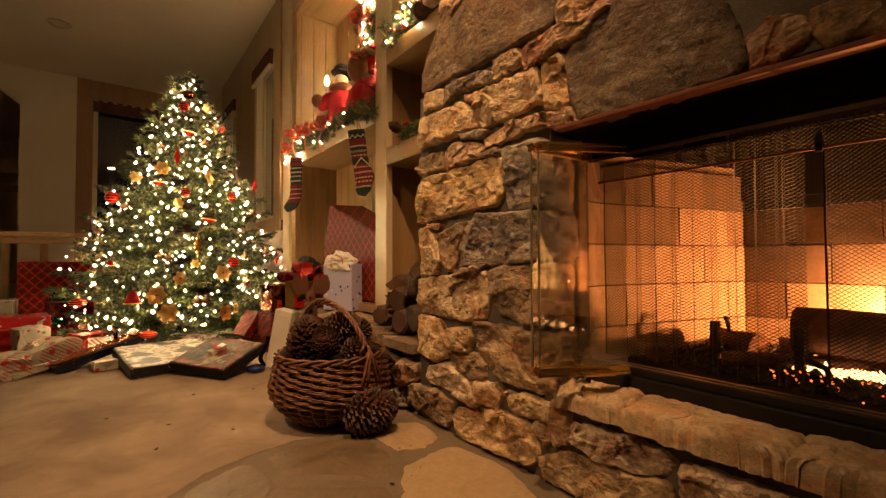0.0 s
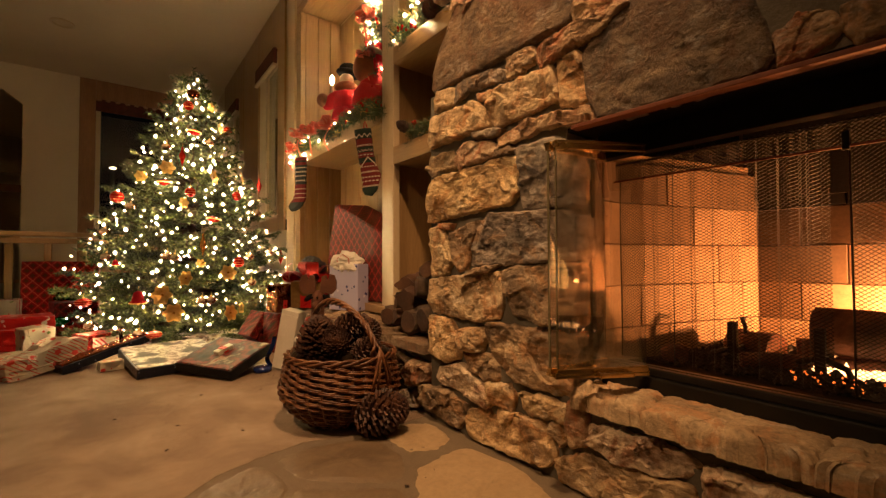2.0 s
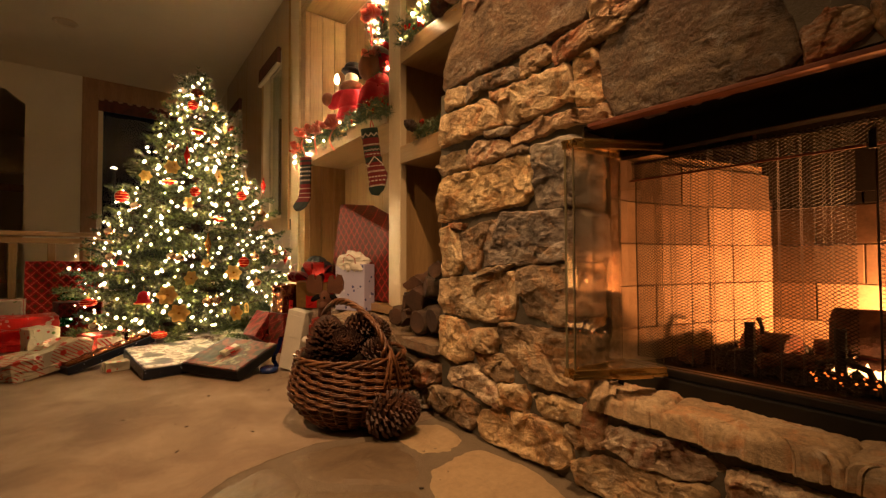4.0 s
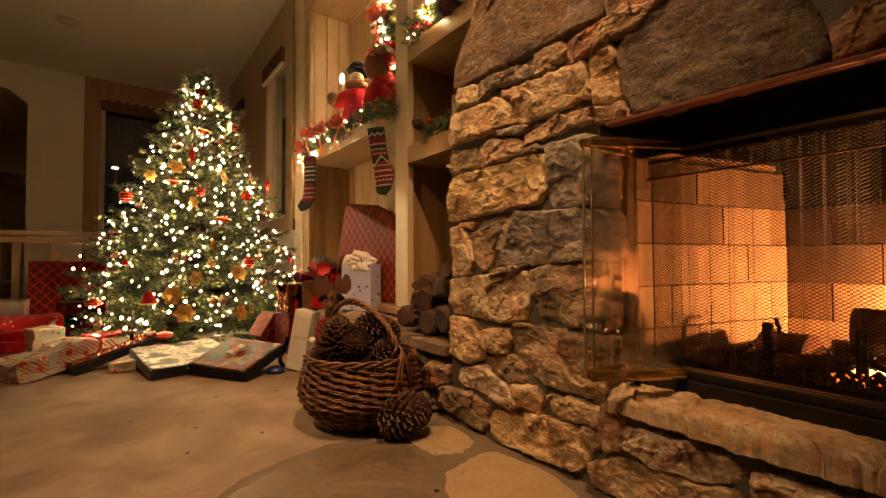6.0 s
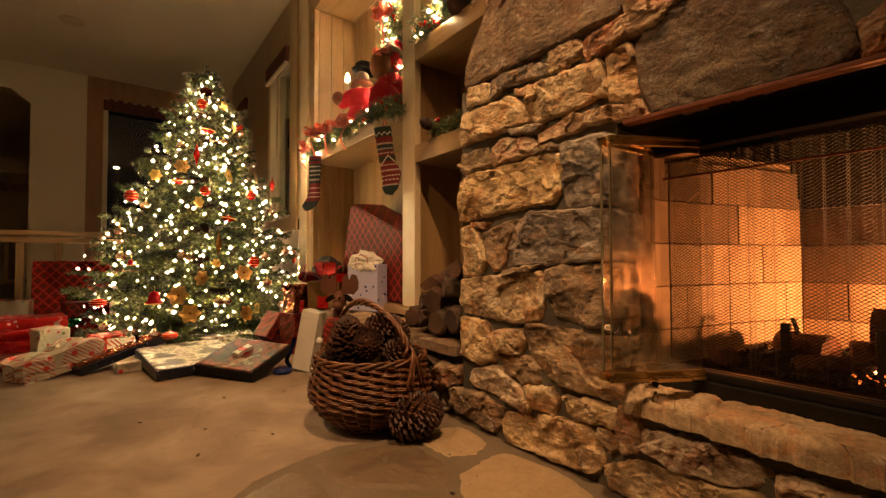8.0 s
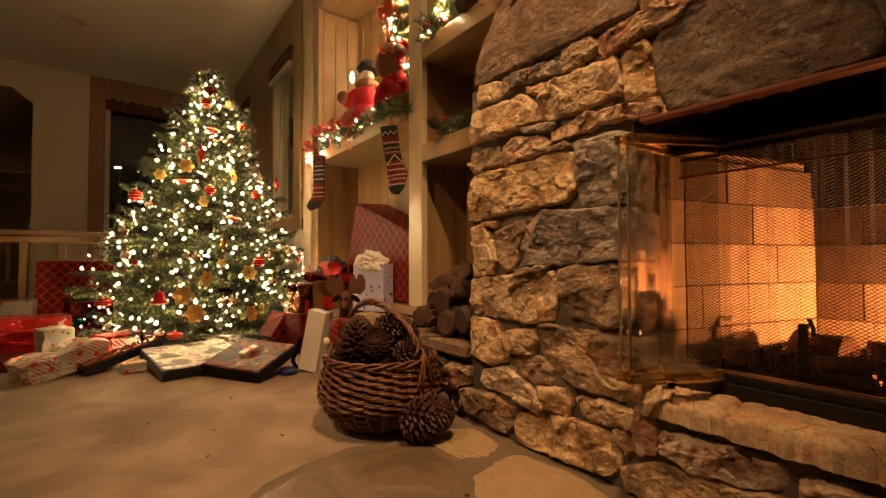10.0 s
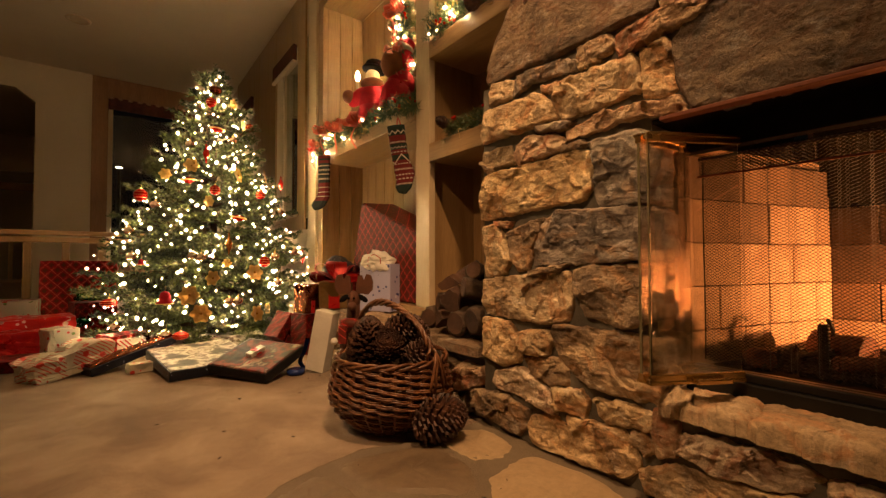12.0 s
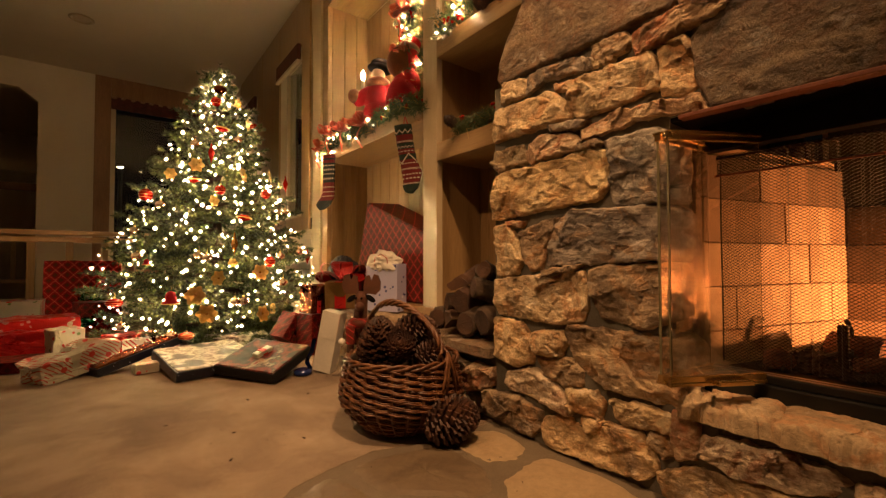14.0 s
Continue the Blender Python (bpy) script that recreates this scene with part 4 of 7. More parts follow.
wire_sheet(val, 1.16, 0.056, lambda s, z: Vector((0.003, s, z)), (0.0054, 0.0040), 0.00115)
for y in (0.665, 0.30):
    part("pull", boxes((-0.008, -0.002, y - 0.006, y + 0.006, -0.008, 0.03), bevel=0.002), "iron", val)


# ---- fire ----
def log_mesh(length, r0, r1, seed, sides=20, rings=14, bend=0.02, uneven=0.16):
    bm = bmesh.new()
    loops = []
    for i in range(rings):
        f = i / (rings - 1)
        r = r0 + (r1 - r0) * f
        cx = bend * math.sin(f * math.pi) + 0.01 * noise.noise(Vector((seed, f * 4, 0)))
        loop = []
        for k in range(sides):
            a = 2 * math.pi * k / sides
            n = noise.fractal(Vector((math.cos(a) * 2.2, math.sin(a) * 2.2, f * length * 9 + seed)), 0.6, 2.1, 5)
            rr = r * (1 + uneven * n)
            loop.append(bm.verts.new((f * length, cx + rr * math.cos(a), rr * math.sin(a))))
        loops.append(loop)
    for a, b in zip(loops, loops[1:]):
        for k in range(sides):
            bm.faces.new((a[k], a[(k + 1) % sides], b[(k + 1) % sides], b[k]))
    bm.faces.new(loops[0][::-1])
    bm.faces.new(loops[-1])
    return bm


def log(name, m, length, r0, r1, seed, material, label, group="", end="cut_wood", sides=20, uneven=0.16):
    e = thing(name, m, label, "log", group)
    part("bark", log_mesh(length, r0, r1, seed, sides, uneven=uneven), material, e, "", sides > 8)
    for x, r in ((-0.002, r0 * (0.9 - 0.9 * (uneven - 0.16))), (length - 0.001, r1 * (0.9 - 0.9 * (uneven - 0.16)))):
        bm = bmesh.new()
        bmesh.ops.create_circle(bm, cap_ends=True, segments=18, radius=r, matrix=pose(x, 0, 0, 0, 90, 0))
        bmesh.ops.recalc_face_normals(bm, faces=bm.faces)
        ext = bmesh.ops.extrude_face_region(bm, geom=list(bm.faces))
        bmesh.ops.translate(bm, verts=[v for v in ext["geom"] if isinstance(v, bmesh.types.BMVert)], vec=(0.003, 0, 0))
        part("end_grain", bm, end, e)
    return e


log("burning_log", pose(1.475, 0.345, 0.414, 0, 0, -88), 0.62, 0.060, 0.055, 3.0, "charred_log", "charred half-burnt log resting on andirons", "fire logs", "charred_log")
log("burning_log", pose(1.55, 0.40, 0.345, 0, 0, -75), 0.55, 0.035, 0.03, 8.0, "charred_log", "charred thin log lying in the embers", "fire logs", "charred_log")
log("burning_log", pose(1.33, 0.47, 0.335, 0, 0, -60), 0.30, 0.022, 0.018, 12.0, "charred_log", "charred stick lying in the ashes", "fire logs", "charred_log")

log("burning_log", pose(1.47, 0.43, 0.352, 0, 0, 68), 0.13, 0.045, 0.04, 15.0, "charred_log", "short charred log stub lying in the ashes", "fire logs", "charred_log")
log("burning_log", pose(1.25, 0.60, 0.335, 0, 0, 20), 0.07, 0.026, 0.022, 17.0, "charred_log", "small charred log stub lying in the ashes", "fire logs", "charred_log")


def andiron(m, label):
    e = thing("andiron", m, label, "andiron", "andirons")
    part("post", boxes((-0.011, 0.011, -0.011, 0.011, 0.0, 0.125), bevel=0.003), "iron", e)
    part("bar", boxes((0.012, 0.36, -0.009, 0.009, 0.035, 0.053), bevel=0.003), "iron", e)
    part("rear_foot", boxes((0.34, 0.36, -0.009, 0.009, 0.0, 0.034), bevel=0.002), "iron", e)
    part("front_foot", tube(bmesh.new(), [(-0.005, -0.06, 0.006), (0, -0.05, 0.03), (0, -0.012, 0.045), (0, 0.012, 0.045), (0, 0.05, 0.03), (-0.005, 0.06, 0.006)], 0.008), "iron", e)
    part("log_stop", tube(bmesh.new(), [(0.10, 0, 0.053), (0.10, 0, 0.10), (0.105, 0.01, 0.125), (0.13, 0.012, 0.12)], 0.006), "iron", e)


andiron(pose(1.36, 0.50, 0.307), "black wrought iron andiron with a square post")
andiron(pose(1.395, 0.318, 0.307), "black wrought iron andiron with a square post")

# ash and embers
rnd = random.Random(4)
ash_v, ash_f, hot_v, hot_f, red_v, red_f = [], [], [], [], [], []


def chunk(v, f, c, s):
    n = len(v)
    for k in range(6):
        d = [0, 0, 0]
        d[k // 2] = 1 if k % 2 else -1
        v.append(tuple(c[i] + d[i] * s * rnd.uniform(0.6, 1.3) for i in range(3)))
    f.extend(((n, n + 2, n + 4), (n + 2, n + 1, n + 4), (n + 1, n + 3, n + 4), (n + 3, n, n + 4), (n + 2, n, n + 5), (n + 1, n + 2, n + 5), (n + 3, n + 1, n + 5), (n, n + 3, n + 5)))


for _ in range(1500):
    chunk(ash_v, ash_f, (rnd.uniform(1.24, 1.78), rnd.uniform(-0.35, 0.66), 0.305 + rnd.uniform(0, 0.012)), rnd.uniform(0.006, 0.018))
for _ in range(1500):
    y = rnd.uniform(-0.25, 0.335)
    chunk(hot_v, hot_f, (rnd.gauss(1.425, 0.010), y, 0.326 + rnd.uniform(-0.007, 0.007) + 0.005 * math.sin(y * 40)), rnd.uniform(0.002, 0.0065))
for _ in range(220):
    y = rnd.uniform(-0.25, 0.38)
    chunk(red_v, red_f, (rnd.gauss(1.37, 0.05), y, 0.316 + rnd.uniform(-0.008, 0.008)), rnd.uniform(0.0015, 0.005))
bed = thing("ember_bed", pose(0, 0, 0), "glowing ember bed with grey ash under the logs", "embers")
stuff("ash", ash_v, ash_f, "ash_black", bed, "dark ash and charcoal")
stuff("hot_ember", hot_v, hot_f, "ember_hot", bed, "white-hot embers")
stuff("red_ember", red_v, red_f, "ember_glow", bed, "dull red embers")

# flames behind the log
fl = thing("flames", pose(1.53, 0, 0.40), "soft orange flames rising behind the log", "fire")
for i in range(7):
    y = -0.40 + 0.06 * i
    h = 0.30 + 0.07 * math.sin(i * 2.1 + 0.5)
    bm = bmesh.new()
    lathe(bm, [(0.008, 0), (0.034, 0.04), (0.044, 0.09), (0.034, 0.16), (0.018, h * 0.8), (0.002, h)], 12)
    for v in bm.verts:
        v.co.y += y + 0.02 * math.sin(v.co.z * 18 + i)
        v.co.x += 0.03 * math.sin(v.co.z * 13 + i * 2)
    part("flame", bm, "flame_glow", fl, "", True)


for i in range(17):
    y = 0.31 - 0.033 * i
    h = 0.022 + 0.007 * math.sin(i * 1.7)
    bm = lathe(bmesh.new(), [(0.004, 0), (0.009, 0.004), (0.008, 0.009), (0.004, h * 0.7), (0.001, h)], 10)
    for v in bm.verts:
        v.co += Vector((-0.103 + 0.008 * math.sin(i * 2.3) + 0.006 * math.sin(v.co.z * 60), y, -0.082))
    part("flame", bm, "ember_hot", fl, "", True)


# ---- basket and pine cones ----
def cone_parts(e, length, radius, seed, scales=120):
    r = random.Random(seed)
    part("core", lathe(bmesh.new(), [(0.2 * radius, 0.02 * length), (0.42 * radius, 0.2 * length), (0.42 * radius, 0.5 * length), (0.25 * radius, 0.85 * length), (0.05 * radius, 0.97 * length)], 10), "cone_scale", e)
    bm = bmesh.new()
    fine_by = math.sqrt(130 / scales)
    for i in range(scales):
        t = (i + 0.5) / scales
        a = i * 2.39996
        rr = radius * math.sin(math.pi * (0.12 + 0.86 * t ** 0.85)) ** 0.6
        z = length * (0.03 + 0.93 * t)
        size = radius * (0.265 - 0.09 * t) * r.uniform(0.85, 1.15) * fine_by
        lift = radians(2 + 52 * t + r.uniform(-9, 9))
        m = pose(0, 0, z) @ Matrix.Rotation(a, 4, "Z") @ Matrix.Translation((rr * 0.34, 0, 0)) @ Matrix.Rotation(-lift, 4, "Y")
        ln = max(rr * 0.84, 0.010)
        th = radius * 0.034
        pts = [(0, -size * 0.4, -th), (ln * 0.75, -size, -th), (ln, 0, -th * 1.6), (ln * 0.75, size, -th), (0, size * 0.4, -th),
               (0, -size * 0.4, th), (ln * 0.75, -size, th), (ln * 1.05, 0, th * 2.2), (ln * 0.75, size, th), (0, size * 0.4, th)]
        vs = [bm.verts.new(m @ Vector(p)) for p in pts]
        bm.faces.new((vs[4], vs[3], vs[2], vs[1], vs[0]))
        bm.faces.new((vs[5], vs[6], vs[7], vs[8], vs[9]))
        for k in range(4):
            bm.faces.new((vs[k], vs[k + 1], vs[k + 6], vs[k + 5]))
    ob = part("scale_spiral", bm, "cone_scale", e)
    ob["kind"] = "stuff"


def pine_cone(m, length, radius, seed, label, group="pine cones", scales=180):
    e = thing("pine_cone", m, label, "pine cone", group)
    cone_parts(e, length, radius, seed, scales)
    return e


BC = Vector((0.668, 1.592))
basket = thing("wicker_basket", pose(BC.x, BC.y, 0.004), "brown wicker basket with a braided handle, full of pine cones", "basket")
PROFILE = [(0.118, 0.0), (0.148, 0.025), (0.188, 0.06), (0.219, 0.105), (0.222, 0.14), (0.212, 0.185), (0.203, 0.225), (0.20, 0.245)]


def hull(z):
    for (r0, z0), (r1, z1) in zip(PROFILE, PROFILE[1:]):
        if z <= z1:
            return r0 + (r1 - r0) * (z - z0) / (z1 - z0)
    return PROFILE[-1][0]


STAKES = 27
part("base", lathe(bmesh.new(), [(0.118, 0.0), (0.125, 0.012), (0.115, 0.016)], 36), "wicker", basket)
# dark liner added behind the weavers so that no light shows through gaps
part("inner_weave", lathe(bmesh.new(), [(0.10, 0.006)] + [(r - 0.010, z + 0.006) for r, z in PROFILE[1:]] + [(r - 0.016, z + 0.004) for r, z in PROFILE[:0:-1]] + [(0.09, 0.014)], 54), "bark", basket, "dark backing added inside to keep light out of the weave's gaps", True)
rows_n = 22
for j in range(rows_n):
    z = 0.012 + 0.226 * j / (rows_n - 1)
    pts, rads = [], []
    steps = STAKES * 8
    for k in range(steps + 1):
        a = 2 * math.pi * k / steps
        wave = math.sin(STAKES / 2 * a + math.pi * j)
        wob = 0.006 * noise.noise(Vector((math.cos(a) * 3, math.sin(a) * 3, j * 1.7)))
        r = hull(z) + 0.007 * wave
        zz = z + wob + 0.0035 * math.cos(STAKES / 2 * a + math.pi * j)
        pts.append((r * math.cos(a), r * math.sin(a), zz))
        rads.append(0.0036 * (1 + 0.22 * noise.noise(Vector((math.cos(a) * 6, math.sin(a) * 6, j * 3.1)))))
    part("weaver", tube(bmesh.new(), pts, rads, 7), "wicker", basket, "", True)
    pts2 = [(p[0] * 0.992, p[1] * 0.992, p[2] + 0.0052) for p in pts[::2]]
    part("weaver", tube(bmesh.new(), [(p[0] + 0.004 * noise.noise(Vector((p[0] * 40, p[1] * 40, j))), p[1], p[2] + 0.003 * noise.noise(Vector((p[0] * 20, p[1] * 20, j + 5)))) for p in pts2], 0.0031, 6), "wicker", basket, "", True)
for k in range(STAKES):
    a = 2 * math.pi * (k + 0.25) / STAKES
    part("stake", tube(bmesh.new(), [((hull(z) - 0.001) * math.cos(a), (hull(z) - 0.001) * math.sin(a), z) for z in (0.004, 0.03, 0.06, 0.1, 0.14, 0.18, 0.22, 0.247)], 0.0055, 6), "wicker", basket, "", True)
for s in range(3):
    pts = []
    for k in range(241):
        a = 2 * math.pi * k / 240
        b = a * 7 + s * 2 * math.pi / 3
        pts.append(((0.2 + 0.008 * math.cos(b)) * math.cos(a), (0.2 + 0.008 * math.cos(b)) * math.sin(a), 0.25 + 0.008 * math.sin(b)))
    part("rim", tube(bmesh.new(), pts, 0.0052, 6), "wicker", basket, "", True)
HD = radians(-37.4 - 36)
hx, hy = math.cos(HD), math.sin(HD)
for s in range(4):
    pts = []
    for k in range(97):
        f = k / 96
        t = math.pi * f
        u = -0.195 * math.cos(t) * (1 - 0.10 * math.sin(t) ** 2)
        z = 0.21 + 0.235 * math.sin(t) ** 0.8 if 0 < f < 1 else 0.21
        b = f * 32 + s * math.pi / 2
        rad = 0.0088 + (0.009 if f < 0.09 or f > 0.91 else 0.0)
        n = Vector((math.cos(t) * hx, math.cos(t) * hy, math.sin(t)))
        side = Vector((-hy, hx, 0))
        lean = -0.035 * math.sin(t) ** 2
        p = Vector((u * hx + lean * 0.794, u * hy - lean * 0.607, z)) + (n * math.cos(b) + side * math.sin(b)) * rad
        pts.append(tuple(p))
    part("handle", tube(bmesh.new(), pts, 0.0056, 7), "wicker", basket, "braided wicker handle", True)
for sgn in (1, -1):
    for dx in (-0.035, -0.018, 0.018, 0.035):
        a0 = HD if sgn > 0 else HD + math.pi
        a1 = a0 + dx * 5
        part("lashing", tube(bmesh.new(), [(0.207 * math.cos(a0), 0.207 * math.sin(a0), 0.285), (0.217 * math.cos(a0 + dx * 2), 0.217 * math.sin(a0 + dx * 2), 0.25), (0.225 * math.cos(a1), 0.225 * math.sin(a1), 0.19), (0.222 * math.cos(a1 + dx), 0.222 * math.sin(a1 + dx), 0.15)], 0.005, 6), "wicker", basket, "", True)


def at_view(right, ahead, z):
    """A place beside the basket, so far across and behind."""
    return (BC.x + 0.794 * right + 0.607 * ahead, BC.y - 0.607 * right + 0.794 * ahead, z)


pine_cone(pose(*at_view(-0.085, -0.04, 0.20), 6, -4, 30), 0.205, 0.068, 1, "upright brown pine cone standing in the basket", scales=270)
pine_cone(pose(*at_view(-0.02, 0.0, 0.335)) @ pose(0, 0, 0, 0, 78, -50), 0.15, 0.056, 2, "open brown pine cone lying in the basket")
pine_cone(pose(*at_view(-0.01, -0.02, 0.28)) @ pose(0, 0, 0, 62, 0, -30), 0.11, 0.056, 3, "open brown pine cone seen from its base")
pine_cone(pose(*at_view(0.06, -0.07, 0.245)) @ pose(0, 0, 0, 30, 60, 15), 0.11, 0.05, 4, "open brown pine cone lying in the basket")
pine_cone(pose(*at_view(0.07, 0.05, 0.27)) @ pose(0, 0, 0, 0, 55, 40), 0.13, 0.055, 5, "open brown pine cone lying in the basket")
pine_cone(pose(*at_view(-0.03, 0.12, 0.24)) @ pose(0, 0, 0, -20, 40, 200), 0.13, 0.055, 6, "open brown pine cone lying in the basket")
pine_cone(pose(*at_view(0.0, -0.10, 0.20)) @ pose(0, 0, 0, 10, 85, 100), 0.12, 0.05, 7, "open brown pine cone lying in the basket")
pine_cone(pose(0.625, 1.395, 0.072) @ pose(0, 0, 0, 0, 84, -24), 0.19, 0.07, 8, "large open pine cone lying on the hearth", scales=230)

# ---- firewood beside the bookcase ----
def split_log(m, length, r, seed, label):
    """A wedge of split firewood: rough prism with torn sides."""
    e = thing("firewood_log", m, label, "log", "firewood pile")
    rr = random.Random(seed)
    n = rr.choice((4, 5, 6))
    ang = sorted(2 * math.pi * (k + rr.uniform(-0.25, 0.25)) / n for k in range(n))
    rad = [r * rr.uniform(0.8, 1.25) for _ in ang]
    bm = bmesh.new()
    loops = []
    for i in range(33):
        f = i / 32
        loop = []
        for k in range(n):
            p0 = Vector((rad[k] * math.cos(ang[k]), rad[k] * math.sin(ang[k])))
            k1 = (k + 1) % n
            p1 = Vector((rad[k1] * math.cos(ang[k1]), rad[k1] * math.sin(ang[k1])))
            for g in range(6):
                p = p0.lerp(p1, g / 6)
                w = 1 + 0.34 * noise.fractal(Vector((p.x * 16, p.y * 16, f * length * 7 + seed)), 0.6, 2.1, 4)
                loop.append(bm.verts.new((f * length + 0.018 * noise.noise(Vector((p.x * 30, p.y * 30, seed))), p.x * w + 0.014 * math.sin(f * 3), p.y * w)))
        loops.append(loop)
    for l0, l1 in zip(loops, loops[1:]):
        for k in range(6 * n):
            bm.faces.new((l0[k], l0[(k + 1) % (6 * n)], l1[(k + 1) % (6 * n)], l1[k]))
    bm.faces.new(loops[0][::-1])
    bm.faces.new(loops[-1])
    bmesh.ops.recalc_face_normals(bm, faces=bm.faces)
    bm.normal_update()
    for ed in bm.edges:
        ed.smooth = len(ed.link_faces) < 2 or ed.calc_face_angle(0.0) < 0.6
    part("split_side", bm, "split_wood" if seed % 3 else "bark", e, "", True)


for i, (x, y, z, l, r, rz, tilt) in enumerate([(1.03, 1.86, 0.335, 0.40, 0.046, 22, 0), (1.00, 1.75, 0.335, 0.42, 0.045, -12, 0), (0.98, 1.60, 0.34, 0.42, 0.052, 10, 0), (1.04, 1.80, 0.41, 0.38, 0.042, -20, 6), (1.00, 1.66, 0.425, 0.42, 0.05, 26, -5),
                                               (0.985, 1.50, 0.36, 0.40, 0.055, -6, -8), (1.01, 1.58, 0.49, 0.40, 0.046, -24, 7), (1.02, 1.72, 0.50, 0.38, 0.05, 34, -9), (1.05, 1.56, 0.565, 0.34, 0.042, 12, 12)]):
    at = pose(x, y, z, 0, tilt, rz) @ pose(0, 0, 0, 40 * i, 0, 0)
    if i % 3 == 1:
        split_log(at, l, r, 20 + i * 5, "dark split firewood piece stacked on the stone ledge")
    else:
        log("firewood_log", at, l, r, r * 0.92, 20 + i * 5.3, "bark", "dark round firewood log with bark on the stone ledge", "firewood pile", "split_wood", uneven=0.22)

# ---- wrapping papers, cloth ----
def uv_of(nt):
    """Two slanting coordinates that work on every side of a box."""
    tc = nt.nodes.new("ShaderNodeTexCoord")
    sep = nt.nodes.new("ShaderNodeSeparateXYZ")
    nt.links.new(tc.outputs["Object"], sep.inputs[0])
    x, y, z = sep.outputs
    u = maths(nt, "ADD", maths(nt, "ADD", x, maths(nt, "MULTIPLY", y, 0.4)), z)
    v = maths(nt, "SUBTRACT", maths(nt, "ADD", maths(nt, "MULTIPLY", x, 0.4), y), z)
    return u, v, tc.outputs["Object"], sep


def band(nt, u, period, width, shift=0.0):
    f = maths(nt, "FRACT", maths(nt, "ADD", maths(nt, "DIVIDE", u, period), shift))
    return maths(nt, "LESS_THAN", f, width)


def plaid(name, base, dark, line, period=0.045, thin=0.045, side=False):
    m, nt, b = nodes_of(name)
    _, _, vec, sep = uv_of(nt)
    x, y, z = sep.outputs
    flat = y if side else maths(nt, "ADD", x, maths(nt, "MULTIPLY", y, 0.35))
    rise = maths(nt, "ADD", z, maths(nt, "MULTIPLY", x, 0.7)) if side else maths(nt, "ADD", maths(nt, "MULTIPLY", z, 0.9), maths(nt, "MULTIPLY", y, 0.65))
    u, v = maths(nt, "ADD", flat, rise), maths(nt, "SUBTRACT", flat, rise)
    checks = maths(nt, "MULTIPLY", band(nt, u, period, 0.5), band(nt, v, period, 0.5))
    col = mix(nt, maths(nt, "MULTIPLY", checks, 0.6), base, dark)
    col = mix(nt, maths(nt, "MULTIPLY", maths(nt, "MAXIMUM", band(nt, u, period, thin, 0.25), band(nt, v, period, thin, 0.25)), 0.95), col, line)
    n = noise_of(nt, vec, 40, 4)
    finish(nt, b, col, 0.46, noise_of(nt, vec, 9, 3), 0.35, 0.006, n, 0.1)
    b.inputs["Specular IOR Level"].default_value = 0.1


def striped(name, a, c, period=0.05, share=0.5, spots=None):
    m, nt, b = nodes_of(name)
    u, v, vec, _ = uv_of(nt)
    col = mix(nt, maths(nt, "MULTIPLY", band(nt, u, period, share), maths(nt, "GREATER_THAN", noise_of(nt, vec, 11, 1), 0.47)), a, c)
    if spots:
        vo = add(nt, "ShaderNodeTexVoronoi", Scale=16.0)
        nt.links.new(vec, vo.inputs["Vector"])
        col = mix(nt, maths(nt, "LESS_THAN", vo.outputs["Distance"], 0.24), col, spots)
    finish(nt, b, col, 0.36, noise_of(nt, vec, 12, 3), 0.35, 0.006, noise_of(nt, vec, 50, 3), 0.1)
    b.inputs["Coat Weight"].default_value = 0.3


def spotted(name, base, spot, scale=30.0, size=0.25, rough=0.35, star=None):
    m, nt, b = nodes_of(name)
    vec = coords(nt, True)
    vo = add(nt, "ShaderNodeTexVoronoi", Scale=scale)
    nt.links.new(vec, vo.inputs["Vector"])
    col = mix(nt, maths(nt, "LESS_THAN", vo.outputs["Distance"], size), base, spot)
    if star:
        vo2 = add(nt, "ShaderNodeTexVoronoi", Scale=scale * 0.55)
        nt.links.new(vec, vo2.inputs["Vector"])
        col = mix(nt, maths(nt, "LESS_THAN", vo2.outputs["Distance"], size * 0.75), col, star)
    finish(nt, b, col, rough, noise_of(nt, vec, 10, 3), 0.3, 0.005, noise_of(nt, vec, 50, 3), 0.1)
    b.inputs["Coat Weight"].default_value = 0.08
    b.inputs["Specular IOR Level"].default_value = 0.3


def blotched(name, stops, scale=9, rough=0.42, gloss=0.25):
    m, nt, b = nodes_of(name)
    vec = coords(nt, True)
    col = ramp_of(nt, noise_of(nt, vec, scale, 5, 0.55, 0.15), stops)
    finish(nt, b, col, rough, noise_of(nt, vec, 60, 3), 0.05, 0.001)
    b.inputs["Specular IOR Level"].default_value = gloss


plaid("plaid_paper", (0.27, 0.014, 0.013), (0.02, 0.035, 0.014), (0.72, 0.16, 0.10), 0.075)
plaid("plaid_paper_dark", (0.13, 0.009, 0.008), (0.015, 0.02, 0.010), (0.34, 0.06, 0.035), 0.06, 0.03)
plaid("plaid_paper_big", (0.14, 0.022, 0.016), (0.06, 0.026, 0.016), (0.60, 0.06, 0.05), 0.075, 0.06, True)
spotted("red_snow_paper", (0.55, 0.014, 0.014), (0.66, 0.5, 0.44), 20, 0.33)
striped("candy_paper", (0.50, 0.45, 0.36), (0.46, 0.06, 0.05), 0.022, 0.32, (0.48, 0.035, 0.03))
spotted("berry_paper", (0.54, 0.49, 0.40), (0.55, 0.05, 0.04), 22, 0.24, 0.4, (0.16, 0.25, 0.09))
spotted("navy_paper", (0.010, 0.012, 0.022), (0.40, 0.42, 0.50), 42, 0.12)
striped("stripe_paper", (0.55, 0.48, 0.40), (0.40, 0.03, 0.03), 0.03, 0.45)
